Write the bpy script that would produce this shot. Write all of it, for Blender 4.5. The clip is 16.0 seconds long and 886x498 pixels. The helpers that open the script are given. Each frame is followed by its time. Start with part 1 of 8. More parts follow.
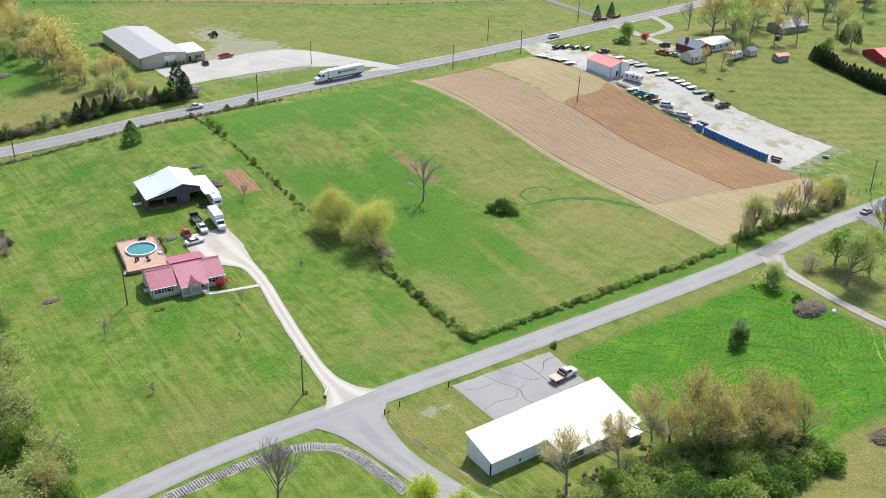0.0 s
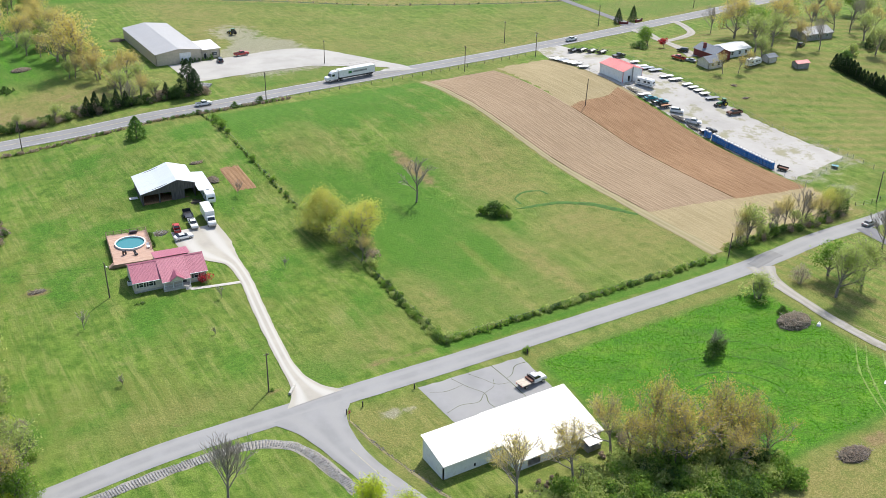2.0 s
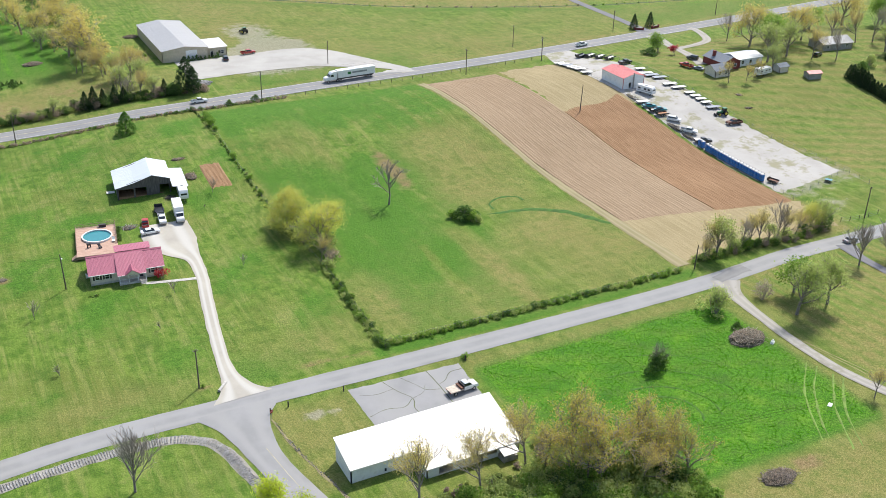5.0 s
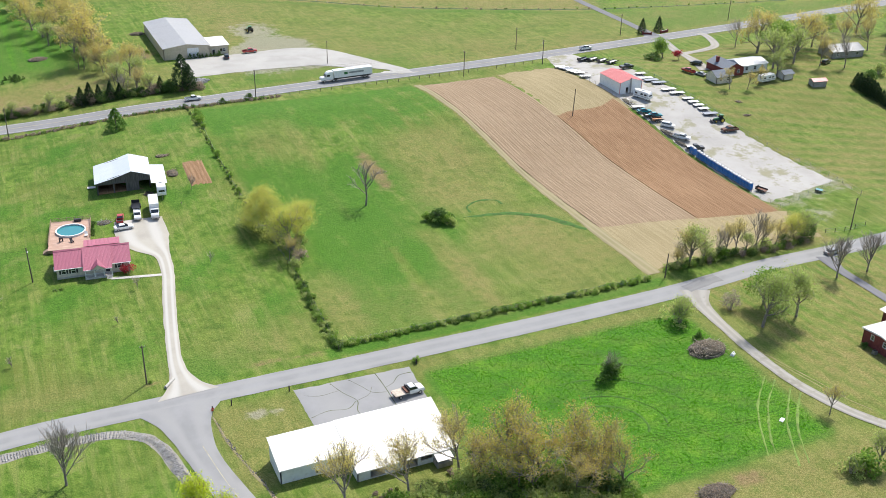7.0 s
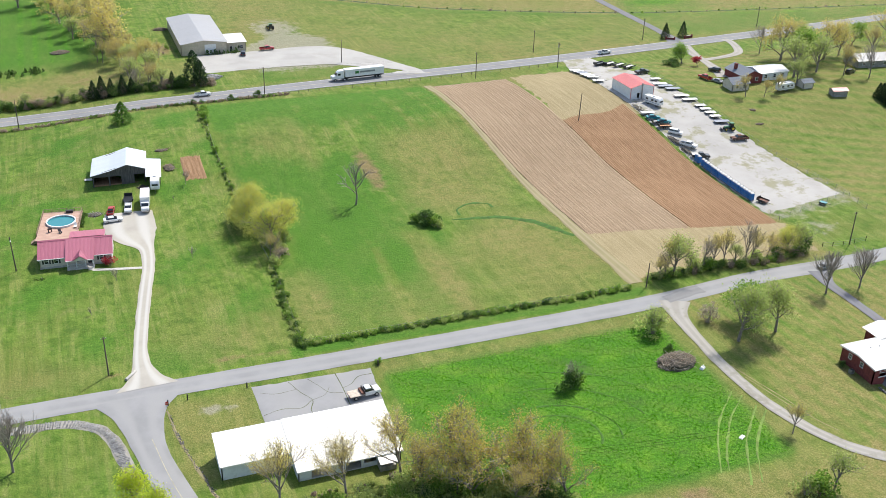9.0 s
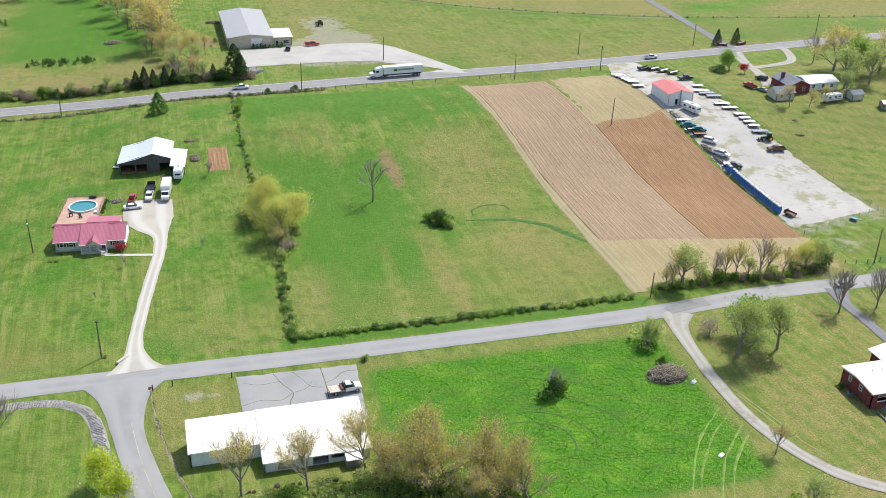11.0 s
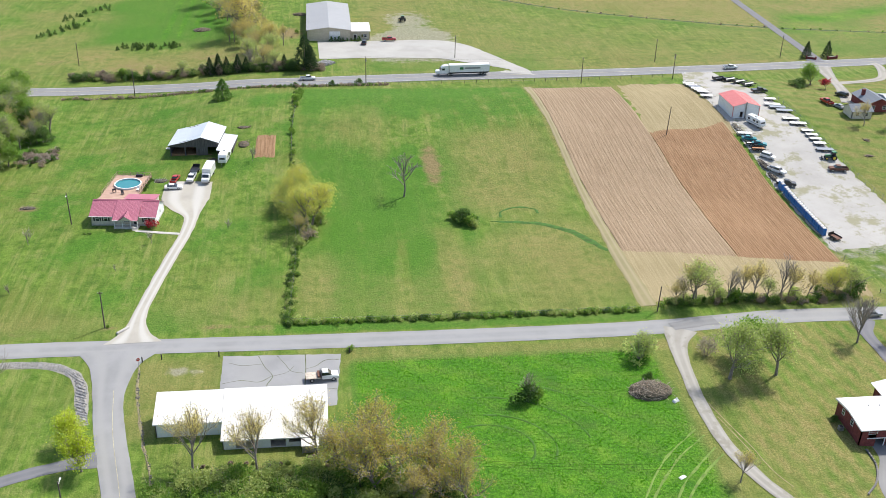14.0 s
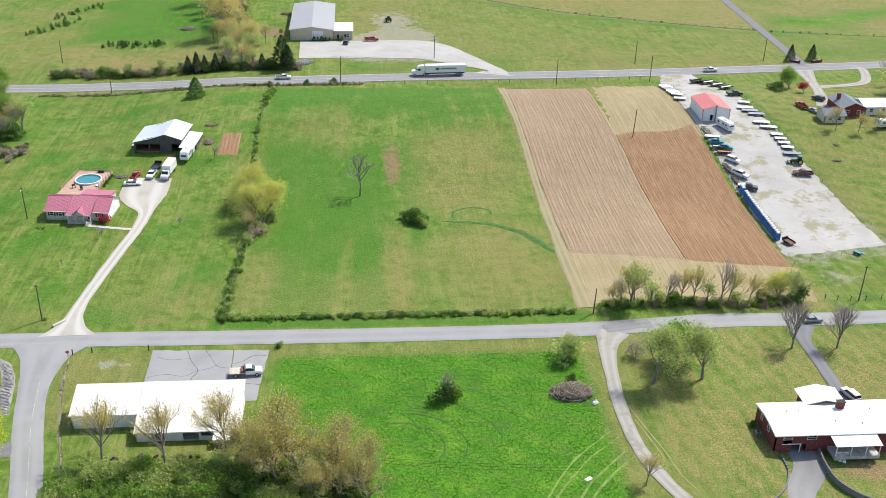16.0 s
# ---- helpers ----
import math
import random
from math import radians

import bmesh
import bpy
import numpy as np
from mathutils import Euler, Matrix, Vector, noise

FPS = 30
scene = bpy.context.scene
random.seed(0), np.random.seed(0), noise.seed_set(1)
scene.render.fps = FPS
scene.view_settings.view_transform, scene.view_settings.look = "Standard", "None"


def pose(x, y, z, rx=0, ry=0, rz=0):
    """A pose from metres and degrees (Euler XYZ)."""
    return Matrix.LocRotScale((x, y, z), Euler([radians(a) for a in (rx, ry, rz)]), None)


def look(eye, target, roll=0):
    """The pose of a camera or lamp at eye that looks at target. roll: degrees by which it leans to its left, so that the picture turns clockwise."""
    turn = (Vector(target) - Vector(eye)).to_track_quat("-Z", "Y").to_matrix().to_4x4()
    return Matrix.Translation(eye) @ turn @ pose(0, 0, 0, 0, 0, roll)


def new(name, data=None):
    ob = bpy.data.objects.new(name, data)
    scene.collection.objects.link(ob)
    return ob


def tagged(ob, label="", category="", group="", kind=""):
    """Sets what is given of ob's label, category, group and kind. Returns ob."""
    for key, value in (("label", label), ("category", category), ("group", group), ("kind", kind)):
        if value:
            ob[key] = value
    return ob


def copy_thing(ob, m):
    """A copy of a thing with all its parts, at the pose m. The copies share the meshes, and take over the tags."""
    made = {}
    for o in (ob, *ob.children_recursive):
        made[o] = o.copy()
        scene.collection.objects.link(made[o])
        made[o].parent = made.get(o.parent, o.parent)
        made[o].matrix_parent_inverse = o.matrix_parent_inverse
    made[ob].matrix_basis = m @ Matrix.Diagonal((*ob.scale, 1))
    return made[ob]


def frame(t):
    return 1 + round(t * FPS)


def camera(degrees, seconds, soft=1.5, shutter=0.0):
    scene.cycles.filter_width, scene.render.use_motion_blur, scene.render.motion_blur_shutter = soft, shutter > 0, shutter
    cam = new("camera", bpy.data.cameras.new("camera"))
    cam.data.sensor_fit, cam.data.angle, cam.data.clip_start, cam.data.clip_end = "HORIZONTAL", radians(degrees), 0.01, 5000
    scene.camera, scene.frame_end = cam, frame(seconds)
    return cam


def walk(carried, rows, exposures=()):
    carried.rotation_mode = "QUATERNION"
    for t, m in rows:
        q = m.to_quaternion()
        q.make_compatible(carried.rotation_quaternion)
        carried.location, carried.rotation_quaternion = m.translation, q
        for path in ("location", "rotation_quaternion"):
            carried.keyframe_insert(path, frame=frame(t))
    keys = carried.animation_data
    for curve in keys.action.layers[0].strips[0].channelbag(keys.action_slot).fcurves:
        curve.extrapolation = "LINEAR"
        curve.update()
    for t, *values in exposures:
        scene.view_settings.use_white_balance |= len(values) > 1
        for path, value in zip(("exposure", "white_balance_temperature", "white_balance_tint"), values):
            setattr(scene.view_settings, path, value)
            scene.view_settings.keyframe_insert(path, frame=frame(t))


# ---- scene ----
cam = camera(47.5, 16.0, 0.8)
METRES, EYE, TILT, LEAN, TURN = 150.0, 114.4, -26.84, -1.16, -34.5
OX, OY = -77.63, -139.91
ROWS = [
    (0.0, 0.0, 0.0, 0.0, 0.0, 0.0, -0.0),
    (0.5, 0.0267, 0.001, 0.0003, 0.86, 0.01, -0.46),
    (1.0, 0.0524, 0.0022, 0.0013, 1.44, 0.01, -0.78),
    (1.5, 0.0782, 0.0033, 0.0021, 2.11, 0.02, -1.13),
    (2.0, 0.1046, 0.0046, 0.0032, 2.78, 0.01, -1.49),
    (2.5, 0.1317, 0.006, 0.0042, 3.45, -0.01, -1.81),
    (3.0, 0.159, 0.0081, 0.0058, 3.98, -0.02, -2.06),
    (3.5, 0.1868, 0.0112, 0.0073, 4.53, -0.01, -2.37),
    (4.0, 0.2152, 0.0147, 0.0093, 5.23, -0.02, -2.73),
    (6.5, 0.3655, 0.0417, 0.0214, 8.11, -0.1, -4.28),
    (7.0, 0.3956, 0.0484, 0.0245, 8.87, -0.14, -4.69),
    (7.5, 0.4259, 0.0555, 0.0281, 9.71, -0.2, -5.16),
    (8.0, 0.4563, 0.0627, 0.032, 10.58, -0.29, -5.64),
    (8.5, 0.4872, 0.0708, 0.0358, 11.29, -0.35, -6.01),
    (11.0, 0.6371, 0.1126, 0.0578, 16.88, -1.1, -8.88),
    (11.5, 0.6676, 0.1216, 0.0629, 18.03, -1.31, -9.43),
    (12.0, 0.6986, 0.1313, 0.0684, 19.13, -1.49, -9.93),
    (12.5, 0.7289, 0.1415, 0.0737, 20.44, -1.72, -10.57),
    (13.0, 0.7606, 0.1526, 0.0803, 21.95, -2.03, -11.28),
    (13.5, 0.7921, 0.1641, 0.0865, 23.32, -2.3, -11.92),
    (14.0, 0.8234, 0.1766, 0.0936, 24.82, -2.62, -12.64),
    (14.5, 0.8566, 0.1899, 0.1013, 26.59, -3.02, -13.43),
    (15.0, 0.8915, 0.2039, 0.1101, 26.78, -3.06, -13.45),
    (15.5, 0.9239, 0.2175, 0.1176, 26.77, -3.04, -13.41),
    (16.0, 0.9562, 0.2319, 0.1252, 26.78, -3.03, -13.38),
]
walk(cam, [(t, pose(OX, OY, EYE, TILT, LEAN, TURN) @ pose(METRES * x, METRES * y, METRES * z, 90 + pitch, roll, yaw)) for t, x, y, z, yaw, pitch, roll in ROWS])

# ---- light ----
SUN_EL, SUN_AZ = radians(53), radians(37)     # azimuth from +x towards +y
scene.view_settings.exposure = 0.56
world = bpy.data.worlds.new("sky")
scene.world = world
world.use_nodes = True
wn = world.node_tree
bg = wn.nodes["Background"]
sky = wn.nodes.new("ShaderNodeTexSky")
sky.sky_type, sky.sun_disc = "NISHITA", False
sky.sun_elevation, sky.sun_rotation = SUN_EL, math.pi / 2 - SUN_AZ
sky.air_density, sky.dust_density = 1.0, 2.0
wn.links.new(sky.outputs[0], bg.inputs[0])
bg.inputs[1].default_value = 0.15
sun_data = bpy.data.lights.new("sun", "SUN")
sun_data.energy, sun_data.angle, sun_data.color = 3.6, radians(0.6), (1.0, 0.96, 0.89)
sun = new("sun", sun_data)
sun_dir = Vector((math.cos(SUN_EL) * math.cos(SUN_AZ), math.cos(SUN_EL) * math.sin(SUN_AZ), math.sin(SUN_EL)))
sun.matrix_world = look(sun_dir * 400, (0, 0, 0))


# ---- materials ----
def node(nt, kind, **inputs):
    n = nt.nodes.new(kind)
    for k, v in inputs.items():
        n.inputs[k.replace("_", " ")].default_value = v
    return n


def noise_tex(nt, scale, detail=4.0, rough=0.6, coords="Object", stretch=None):
    tc = nt.nodes.new("ShaderNodeTexCoord")
    tex = node(nt, "ShaderNodeTexNoise", Scale=scale, Detail=detail, Roughness=rough)
    if stretch:
        mp = node(nt, "ShaderNodeMapping", Scale=stretch)
        nt.links.new(tc.outputs[coords], mp.inputs[0])
        nt.links.new(mp.outputs[0], tex.inputs["Vector"])
    else:
        nt.links.new(tc.outputs[coords], tex.inputs["Vector"])
    return tex.outputs["Fac"]


def ramp(nt, src, lo, hi):
    m = nt.nodes.new("ShaderNodeMapRange")
    m.interpolation_type = "SMOOTHSTEP"
    nt.links.new(src, m.inputs[0])
    m.inputs[1].default_value, m.inputs[2].default_value = lo, hi
    return m.outputs[0]


def mix(nt, fac, a, b, kind="MIX"):
    m = nt.nodes.new("ShaderNodeMix")
    m.data_type, m.blend_type = "RGBA", kind
    for sock, v in ((m.inputs[0], fac), (m.inputs[6], a), (m.inputs[7], b)):
        if isinstance(v, bpy.types.NodeSocket):
            nt.links.new(v, sock)
        elif isinstance(v, tuple):
            sock.default_value = (*v[:3], 1.0)
        else:
            sock.default_value = v
    return m.outputs[2]


def maths(nt, op, a, b=0.0):
    m = nt.nodes.new("ShaderNodeMath")
    m.operation = op
    for sock, v in ((m.inputs[0], a), (m.inputs[1], b)):
        if isinstance(v, bpy.types.NodeSocket):
            nt.links.new(v, sock)
        else:
            sock.default_value = v
    return m.outputs[0]


def begin(name, rough=0.8, metal=0.0):
    m = bpy.data.materials.new(name)
    m.use_nodes = True
    bsdf = m.node_tree.nodes["Principled BSDF"]
    bsdf.inputs["Roughness"].default_value, bsdf.inputs["Metallic"].default_value = rough, metal
    return m, m.node_tree, bsdf


def bump(nt, bsdf, src, strength, distance):
    b = node(nt, "ShaderNodeBump", Strength=strength, Distance=distance)
    nt.links.new(src, b.inputs["Height"])
    nt.links.new(b.outputs[0], bsdf.inputs["Normal"])


def plain(name, colour, rough=0.6, metal=0.0, vary=0.25, scale=1.2, fine=14.0, relief=0.0, stretch=None, spec=0.5, dirt=None):
    """Colour with a broad and a fine variation, and optionally a dirt tone in the broad patches."""
    m, nt, bsdf = begin(name, rough, metal)
    broad, small = noise_tex(nt, scale, stretch=stretch), noise_tex(nt, fine, 3.0)
    dark = tuple(c * (1 - vary) for c in colour)
    light = tuple(min(1.0, c * (1 + vary * 0.7)) for c in colour)
    col = mix(nt, ramp(nt, broad, 0.3, 0.7), dark, light)
    if dirt:
        col = mix(nt, maths(nt, "MULTIPLY", ramp(nt, broad, 0.5, 0.75), 0.7), col, dirt)
    col = mix(nt, maths(nt, "MULTIPLY", small, vary * 0.8), col, dark)
    nt.links.new(col, bsdf.inputs["Base Color"])
    bsdf.inputs["Specular IOR Level"].default_value = spec
    if relief:
        bump(nt, bsdf, small, 0.5, relief)
    return m


def zone_ground():
    """Grass sheet. The zone attribute holds lush, dry, bare and gravel."""
    m, nt, bsdf = begin("ground_grass", 0.95)
    bsdf.inputs["Specular IOR Level"].default_value = 0.15
    at = nt.nodes.new("ShaderNodeAttribute")
    at.attribute_name = "zone"
    sep = nt.nodes.new("ShaderNodeSeparateColor")
    nt.links.new(at.outputs["Color"], sep.inputs[0])
    lush, dry, bare, gravel = sep.outputs[0], sep.outputs[1], sep.outputs[2], at.outputs["Alpha"]
    big, mid = noise_tex(nt, 0.035, 5.0), noise_tex(nt, 0.35, 5.0)
    tuft, blade = noise_tex(nt, 1.6, 4.0, 0.7), noise_tex(nt, 7.0, 3.0, 0.7)
    col = mix(nt, ramp(nt, mid, 0.36, 0.64), (0.078, 0.152, 0.020), (0.162, 0.240, 0.046))
    col = mix(nt, ramp(nt, big, 0.42, 0.68), col, (0.150, 0.175, 0.045))
    streak, blotch = noise_tex(nt, 1.0, 5.0, 0.7, stretch=(0.55, 0.06, 1)), noise_tex(nt, 0.13, 6.0, 0.72)
    col = mix(nt, maths(nt, "MULTIPLY", ramp(nt, streak, 0.48, 0.64), 0.75), col, (0.210, 0.240, 0.075))
    col = mix(nt, maths(nt, "MULTIPLY", ramp(nt, blotch, 0.52, 0.66), 0.7), col, (0.062, 0.125, 0.020))
    col = mix(nt, maths(nt, "MULTIPLY", maths(nt, "SUBTRACT", 1.0, ramp(nt, blotch, 0.34, 0.48)), 0.7), col, (0.220, 0.236, 0.085))
    green = mix(nt, ramp(nt, tuft, 0.3, 0.7), (0.036, 0.126, 0.010), (0.098, 0.252, 0.018))
    swath = noise_tex(nt, 1.0, 3.0, 0.6, stretch=(1.1, 0.03, 1))
    col = mix(nt, maths(nt, "MULTIPLY", ramp(nt, swath, 0.50, 0.60), 0.45), col, (0.070, 0.140, 0.020))
    green = mix(nt, maths(nt, "MULTIPLY", ramp(nt, blotch, 0.52, 0.66), 0.6), green, (0.036, 0.118, 0.016))
    # Dark blotches put the shade among grass clumps into the colour.
    clump_shade = noise_tex(nt, 0.75, 5.0, 0.75, stretch=(0.8, 1.3, 1))
    green = mix(nt, maths(nt, "MULTIPLY", ramp(nt, clump_shade, 0.54, 0.64), 0.6), green, (0.026, 0.098, 0.014))
    green = mix(nt, maths(nt, "MULTIPLY", maths(nt, "SUBTRACT", 1.0, ramp(nt, blotch, 0.34, 0.48)), 0.6), green, (0.150, 0.300, 0.026))
    deep = mix(nt, ramp(nt, tuft, 0.3, 0.7), (0.046, 0.132, 0.014), (0.088, 0.206, 0.024))
    deep = mix(nt, maths(nt, "MULTIPLY", ramp(nt, clump_shade, 0.50, 0.64), 0.5), deep, (0.040, 0.118, 0.018))
    uneven = maths(nt, "ADD", lush, maths(nt, "MULTIPLY", maths(nt, "SUBTRACT", blotch, 0.5), 0.9))
    uneven = maths(nt, "ADD", uneven, maths(nt, "MULTIPLY", maths(nt, "SUBTRACT", mid, 0.5), 0.5))
    col = mix(nt, maths(nt, "MULTIPLY", ramp(nt, uneven, 0.08, 0.60), 0.9), col, deep)
    col = mix(nt, ramp(nt, lush, 0.72, 1.0), col, green)
    straw = mix(nt, ramp(nt, tuft, 0.3, 0.7), (0.180, 0.160, 0.055), (0.290, 0.245, 0.115))
    d = maths(nt, "MULTIPLY", dry, maths(nt, "ADD", 0.45, maths(nt, "MULTIPLY", ramp(nt, mid, 0.3, 0.62), 0.55)))
    col = mix(nt, d, col, straw)
    soil = mix(nt, ramp(nt, tuft, 0.3, 0.7), (0.19, 0.13, 0.075), (0.28, 0.20, 0.12))
    edge = maths(nt, "ADD", bare, maths(nt, "MULTIPLY", maths(nt, "SUBTRACT", mid, 0.5), 1.0))
    col = mix(nt, maths(nt, "MULTIPLY", ramp(nt, edge, 0.35, 0.85), 0.85), col, soil)
    stone = mix(nt, ramp(nt, tuft, 0.3, 0.7), (0.24, 0.225, 0.19), (0.36, 0.34, 0.30))
    edge = maths(nt, "ADD", gravel, maths(nt, "MULTIPLY", maths(nt, "SUBTRACT", mid, 0.5), 1.3))
    col = mix(nt, maths(nt, "MULTIPLY", ramp(nt, edge, 0.35, 0.75), 0.75), col, stone)
    col = mix(nt, ramp(nt, blade, 0.35, 0.75), mix(nt, 1.0, col, (0.66, 0.69, 0.61), "MULTIPLY"), mix(nt, 1.0, col, (1.28, 1.25, 1.16), "MULTIPLY"))
    clump = noise_tex(nt, 3.2, 3.0, 0.75)
    col = mix(nt, ramp(nt, clump, 0.36, 0.66), mix(nt, 1.0, col, (0.80, 0.83, 0.78), "MULTIPLY"), mix(nt, 1.0, col, (1.18, 1.16, 1.15), "MULTIPLY"))
    nt.links.new(col, bsdf.inputs["Base Color"])
    b1 = node(nt, "ShaderNodeBump", Strength=0.55, Distance=0.35)
    nt.links.new(tuft, b1.inputs["Height"])
    b2 = node(nt, "ShaderNodeBump", Strength=0.6, Distance=0.10)
    nt.links.new(blade, b2.inputs["Height"])
    nt.links.new(b1.outputs[0], b2.inputs["Normal"])
    nt.links.new(b2.outputs[0], bsdf.inputs["Normal"])
    return m


def road_mat(name, base, worn, track=0.3, patch=None):
    """Road surface: lighter wheel tracks from the across attribute, stains along it."""
    m, nt, bsdf = begin(name, 0.9)
    bsdf.inputs["Specular IOR Level"].default_value = 0.3
    at = nt.nodes.new("ShaderNodeAttribute")
    at.attribute_name = "across"
    wave = maths(nt, "ABSOLUTE", maths(nt, "SUBTRACT", maths(nt, "ABSOLUTE", at.outputs["Fac"]), 0.5))
    lane = maths(nt, "SUBTRACT", 1.0, ramp(nt, wave, 0.05, 0.35))
    broad, grit = noise_tex(nt, 0.12, 5.0), noise_tex(nt, 9.0, 3.0)
    col = mix(nt, ramp(nt, broad, 0.3, 0.7), base, tuple(c * 1.25 for c in base))
    col = mix(nt, maths(nt, "MULTIPLY", lane, track), col, worn)
    if patch:
        col = mix(nt, ramp(nt, noise_tex(nt, 0.16, 6.0, 0.7), 0.50, 0.62), col, patch)
    col = mix(nt, maths(nt, "MULTIPLY", grit, 0.35), col, tuple(c * 0.65 for c in base))
    nt.links.new(col, bsdf.inputs["Base Color"])
    bump(nt, bsdf, grit, 0.4, 0.02)
    return m


def soil_mat(name, a, b, rows=(2.4, 0.05, 1), ridge=0.0):
    m, nt, bsdf = begin(name, 0.95)
    bsdf.inputs["Specular IOR Level"].default_value = 0.1
    streak, clod, broad = noise_tex(nt, 1.0, 4.0, 0.65, stretch=rows), noise_tex(nt, 2.2, 4.0, 0.7), noise_tex(nt, 0.045, 4.0)
    col = mix(nt, ramp(nt, streak, 0.32, 0.68), a, b)
    if ridge:
        tc = nt.nodes.new("ShaderNodeTexCoord")
        sep = nt.nodes.new("ShaderNodeSeparateXYZ")
        nt.links.new(tc.outputs["Object"], sep.inputs[0])
        wander = maths(nt, "MULTIPLY", noise_tex(nt, 0.05, 2.0), 2.5)
        wave = maths(nt, "SINE", maths(nt, "MULTIPLY", maths(nt, "ADD", sep.outputs[0], wander), 2 * math.pi / ridge))
        worn = maths(nt, "MULTIPLY", ramp(nt, wave, 0.45, 0.95), ramp(nt, noise_tex(nt, 0.22, 4.0), 0.32, 0.62))
        col = mix(nt, maths(nt, "MULTIPLY", worn, 0.42), col, tuple(c * 1.30 for c in b))
    col = mix(nt, maths(nt, "MULTIPLY", ramp(nt, broad, 0.45, 0.7), 0.4), col, tuple(c * 1.15 for c in b))
    col = mix(nt, maths(nt, "MULTIPLY", ramp(nt, clod, 0.4, 0.7), 0.5), col, tuple(c * 0.72 for c in a))
    nt.links.new(col, bsdf.inputs["Base Color"])
    bump(nt, bsdf, clod, 0.8, 0.2)
    return m


def leaf_mat(name, a, b, c=None):
    m, nt, bsdf = begin(name, 0.6)
    geo = nt.nodes.new("ShaderNodeNewGeometry")
    ob = nt.nodes.new("ShaderNodeObjectInfo")
    col = mix(nt, geo.outputs["Random Per Island"], a, b)
    if c:
        col = mix(nt, ramp(nt, noise_tex(nt, 0.55, 2.0), 0.5, 0.66), col, c)
    col = mix(nt, maths(nt, "MULTIPLY", ob.outputs["Random"], 0.3), col, tuple(v * 0.6 for v in a))
    nt.links.new(col, bsdf.inputs["Base Color"])
    bsdf.inputs["Specular IOR Level"].default_value = 0.25
    tr = nt.nodes.new("ShaderNodeBsdfTranslucent")
    nt.links.new(col, tr.inputs[0])
    sh = nt.nodes.new("ShaderNodeMixShader")
    sh.inputs[0].default_value = 0.58
    nt.links.new(bsdf.outputs[0], sh.inputs[1])
    nt.links.new(tr.outputs[0], sh.inputs[2])
    nt.links.new(sh.outputs[0], nt.nodes["Material Output"].inputs[0])
    return m


def glass_mat():
    m, nt, bsdf = begin("window_glass", 0.06)
    bsdf.inputs["Base Color"].default_value = (0.02, 0.025, 0.03, 1)
    bsdf.inputs["Specular IOR Level"].default_value = 0.8
    return m


M_GROUND = zone_ground()
M_ASPHALT = road_mat("worn_asphalt", (0.235, 0.235, 0.235), (0.30, 0.298, 0.29), 0.7)
M_HIGHWAY = road_mat("highway_asphalt", (0.20, 0.20, 0.205), (0.25, 0.25, 0.25), 0.6)
M_PATCH = road_mat("asphalt_patch", (0.195, 0.193, 0.19), (0.24, 0.238, 0.235), 0.7)
M_DRIVE = road_mat("gravel_drive", (0.34, 0.32, 0.275), (0.48, 0.465, 0.43), 1.0)
M_LOT = road_mat("gravel_yard", (0.335, 0.322, 0.298), (0.40, 0.388, 0.365), 0.4, (0.25, 0.24, 0.145))
M_YARD = road_mat("pale_yard", (0.335, 0.325, 0.30), (0.40, 0.39, 0.365), 0.5)
M_PALE = road_mat("pale_lane", (0.27, 0.255, 0.225), (0.37, 0.355, 0.32), 0.8, (0.25, 0.235, 0.19))
M_LANE = road_mat("dark_lane", (0.14, 0.14, 0.15), (0.2, 0.2, 0.21), 0.5)
M_WHITE_LINE = plain("road_paint_white", (0.62, 0.62, 0.60), 0.7, vary=0.35, scale=0.8)
M_YELLOW_LINE = plain("road_paint_yellow", (0.38, 0.35, 0.24), 0.7, vary=0.35, scale=0.8)
M_SOIL = soil_mat("tilled_soil", (0.245, 0.176, 0.112), (0.310, 0.232, 0.155), ridge=2.1)
M_SOIL_DARK = soil_mat("fresh_tilled_soil", (0.215, 0.126, 0.068), (0.300, 0.190, 0.110), (2.2, 0.12, 1))
M_STUBBLE = soil_mat("straw_stubble", (0.250, 0.205, 0.110), (0.345, 0.285, 0.170))
M_TRACK = road_mat("straw_track", (0.22, 0.195, 0.10), (0.32, 0.265, 0.165), 0.8)
M_STONE = plain("rip_rap_stone", (0.44, 0.43, 0.42), 0.9, vary=0.5, scale=2.0)
M_GLASS = glass_mat()


# ---- shared geometry helpers ----
def smooth(v, a, b):
    u = np.clip((v - a) / (b - a), 0, 1)
    return u * u * (3 - 2 * u)


def lie(x, y):
    """Height of the ground."""
    rise = 4.8 * smooth(y, 65, 130) * smooth(x, -30, 25) * (1 - 0.35 * smooth(y, 140, 165))
    dip = 1.3 * np.exp(-((x - 144) / 4.5) ** 2 - ((y + 52) / 8) ** 2)
    rise = rise + 1.0 * np.exp(-((x + 5) / 24) ** 2 - ((y - 72) / 36) ** 2)
    return rise - dip - 2.2 * smooth(x, 125, 180) * (1 - smooth(y, 40, 110))


def lz(x, y):
    return float(lie(np.float64(x), np.float64(y)))


def mesh_ob(name, verts, faces, material, parent=None, label="", flat=True):
    me = bpy.data.meshes.new(name)
    me.from_pydata(verts, [], faces)
    if material:
        me.materials.append(material)
    ob = new(name, me)
    if not flat:
        me.shade_smooth()
    if parent:
        ob.parent = parent
    if label:
        ob["label"] = label
    return ob


def part(name, bm, material, parent=None, label=""):
    me = bpy.data.meshes.new(name)
    bm.normal_update()
    bm.to_mesh(me)
    bm.free()
    if material:
        me.materials.append(material)
    ob = new(name, me)
    if parent:
        ob.parent = parent
    if label:
        ob["label"] = label
    return ob


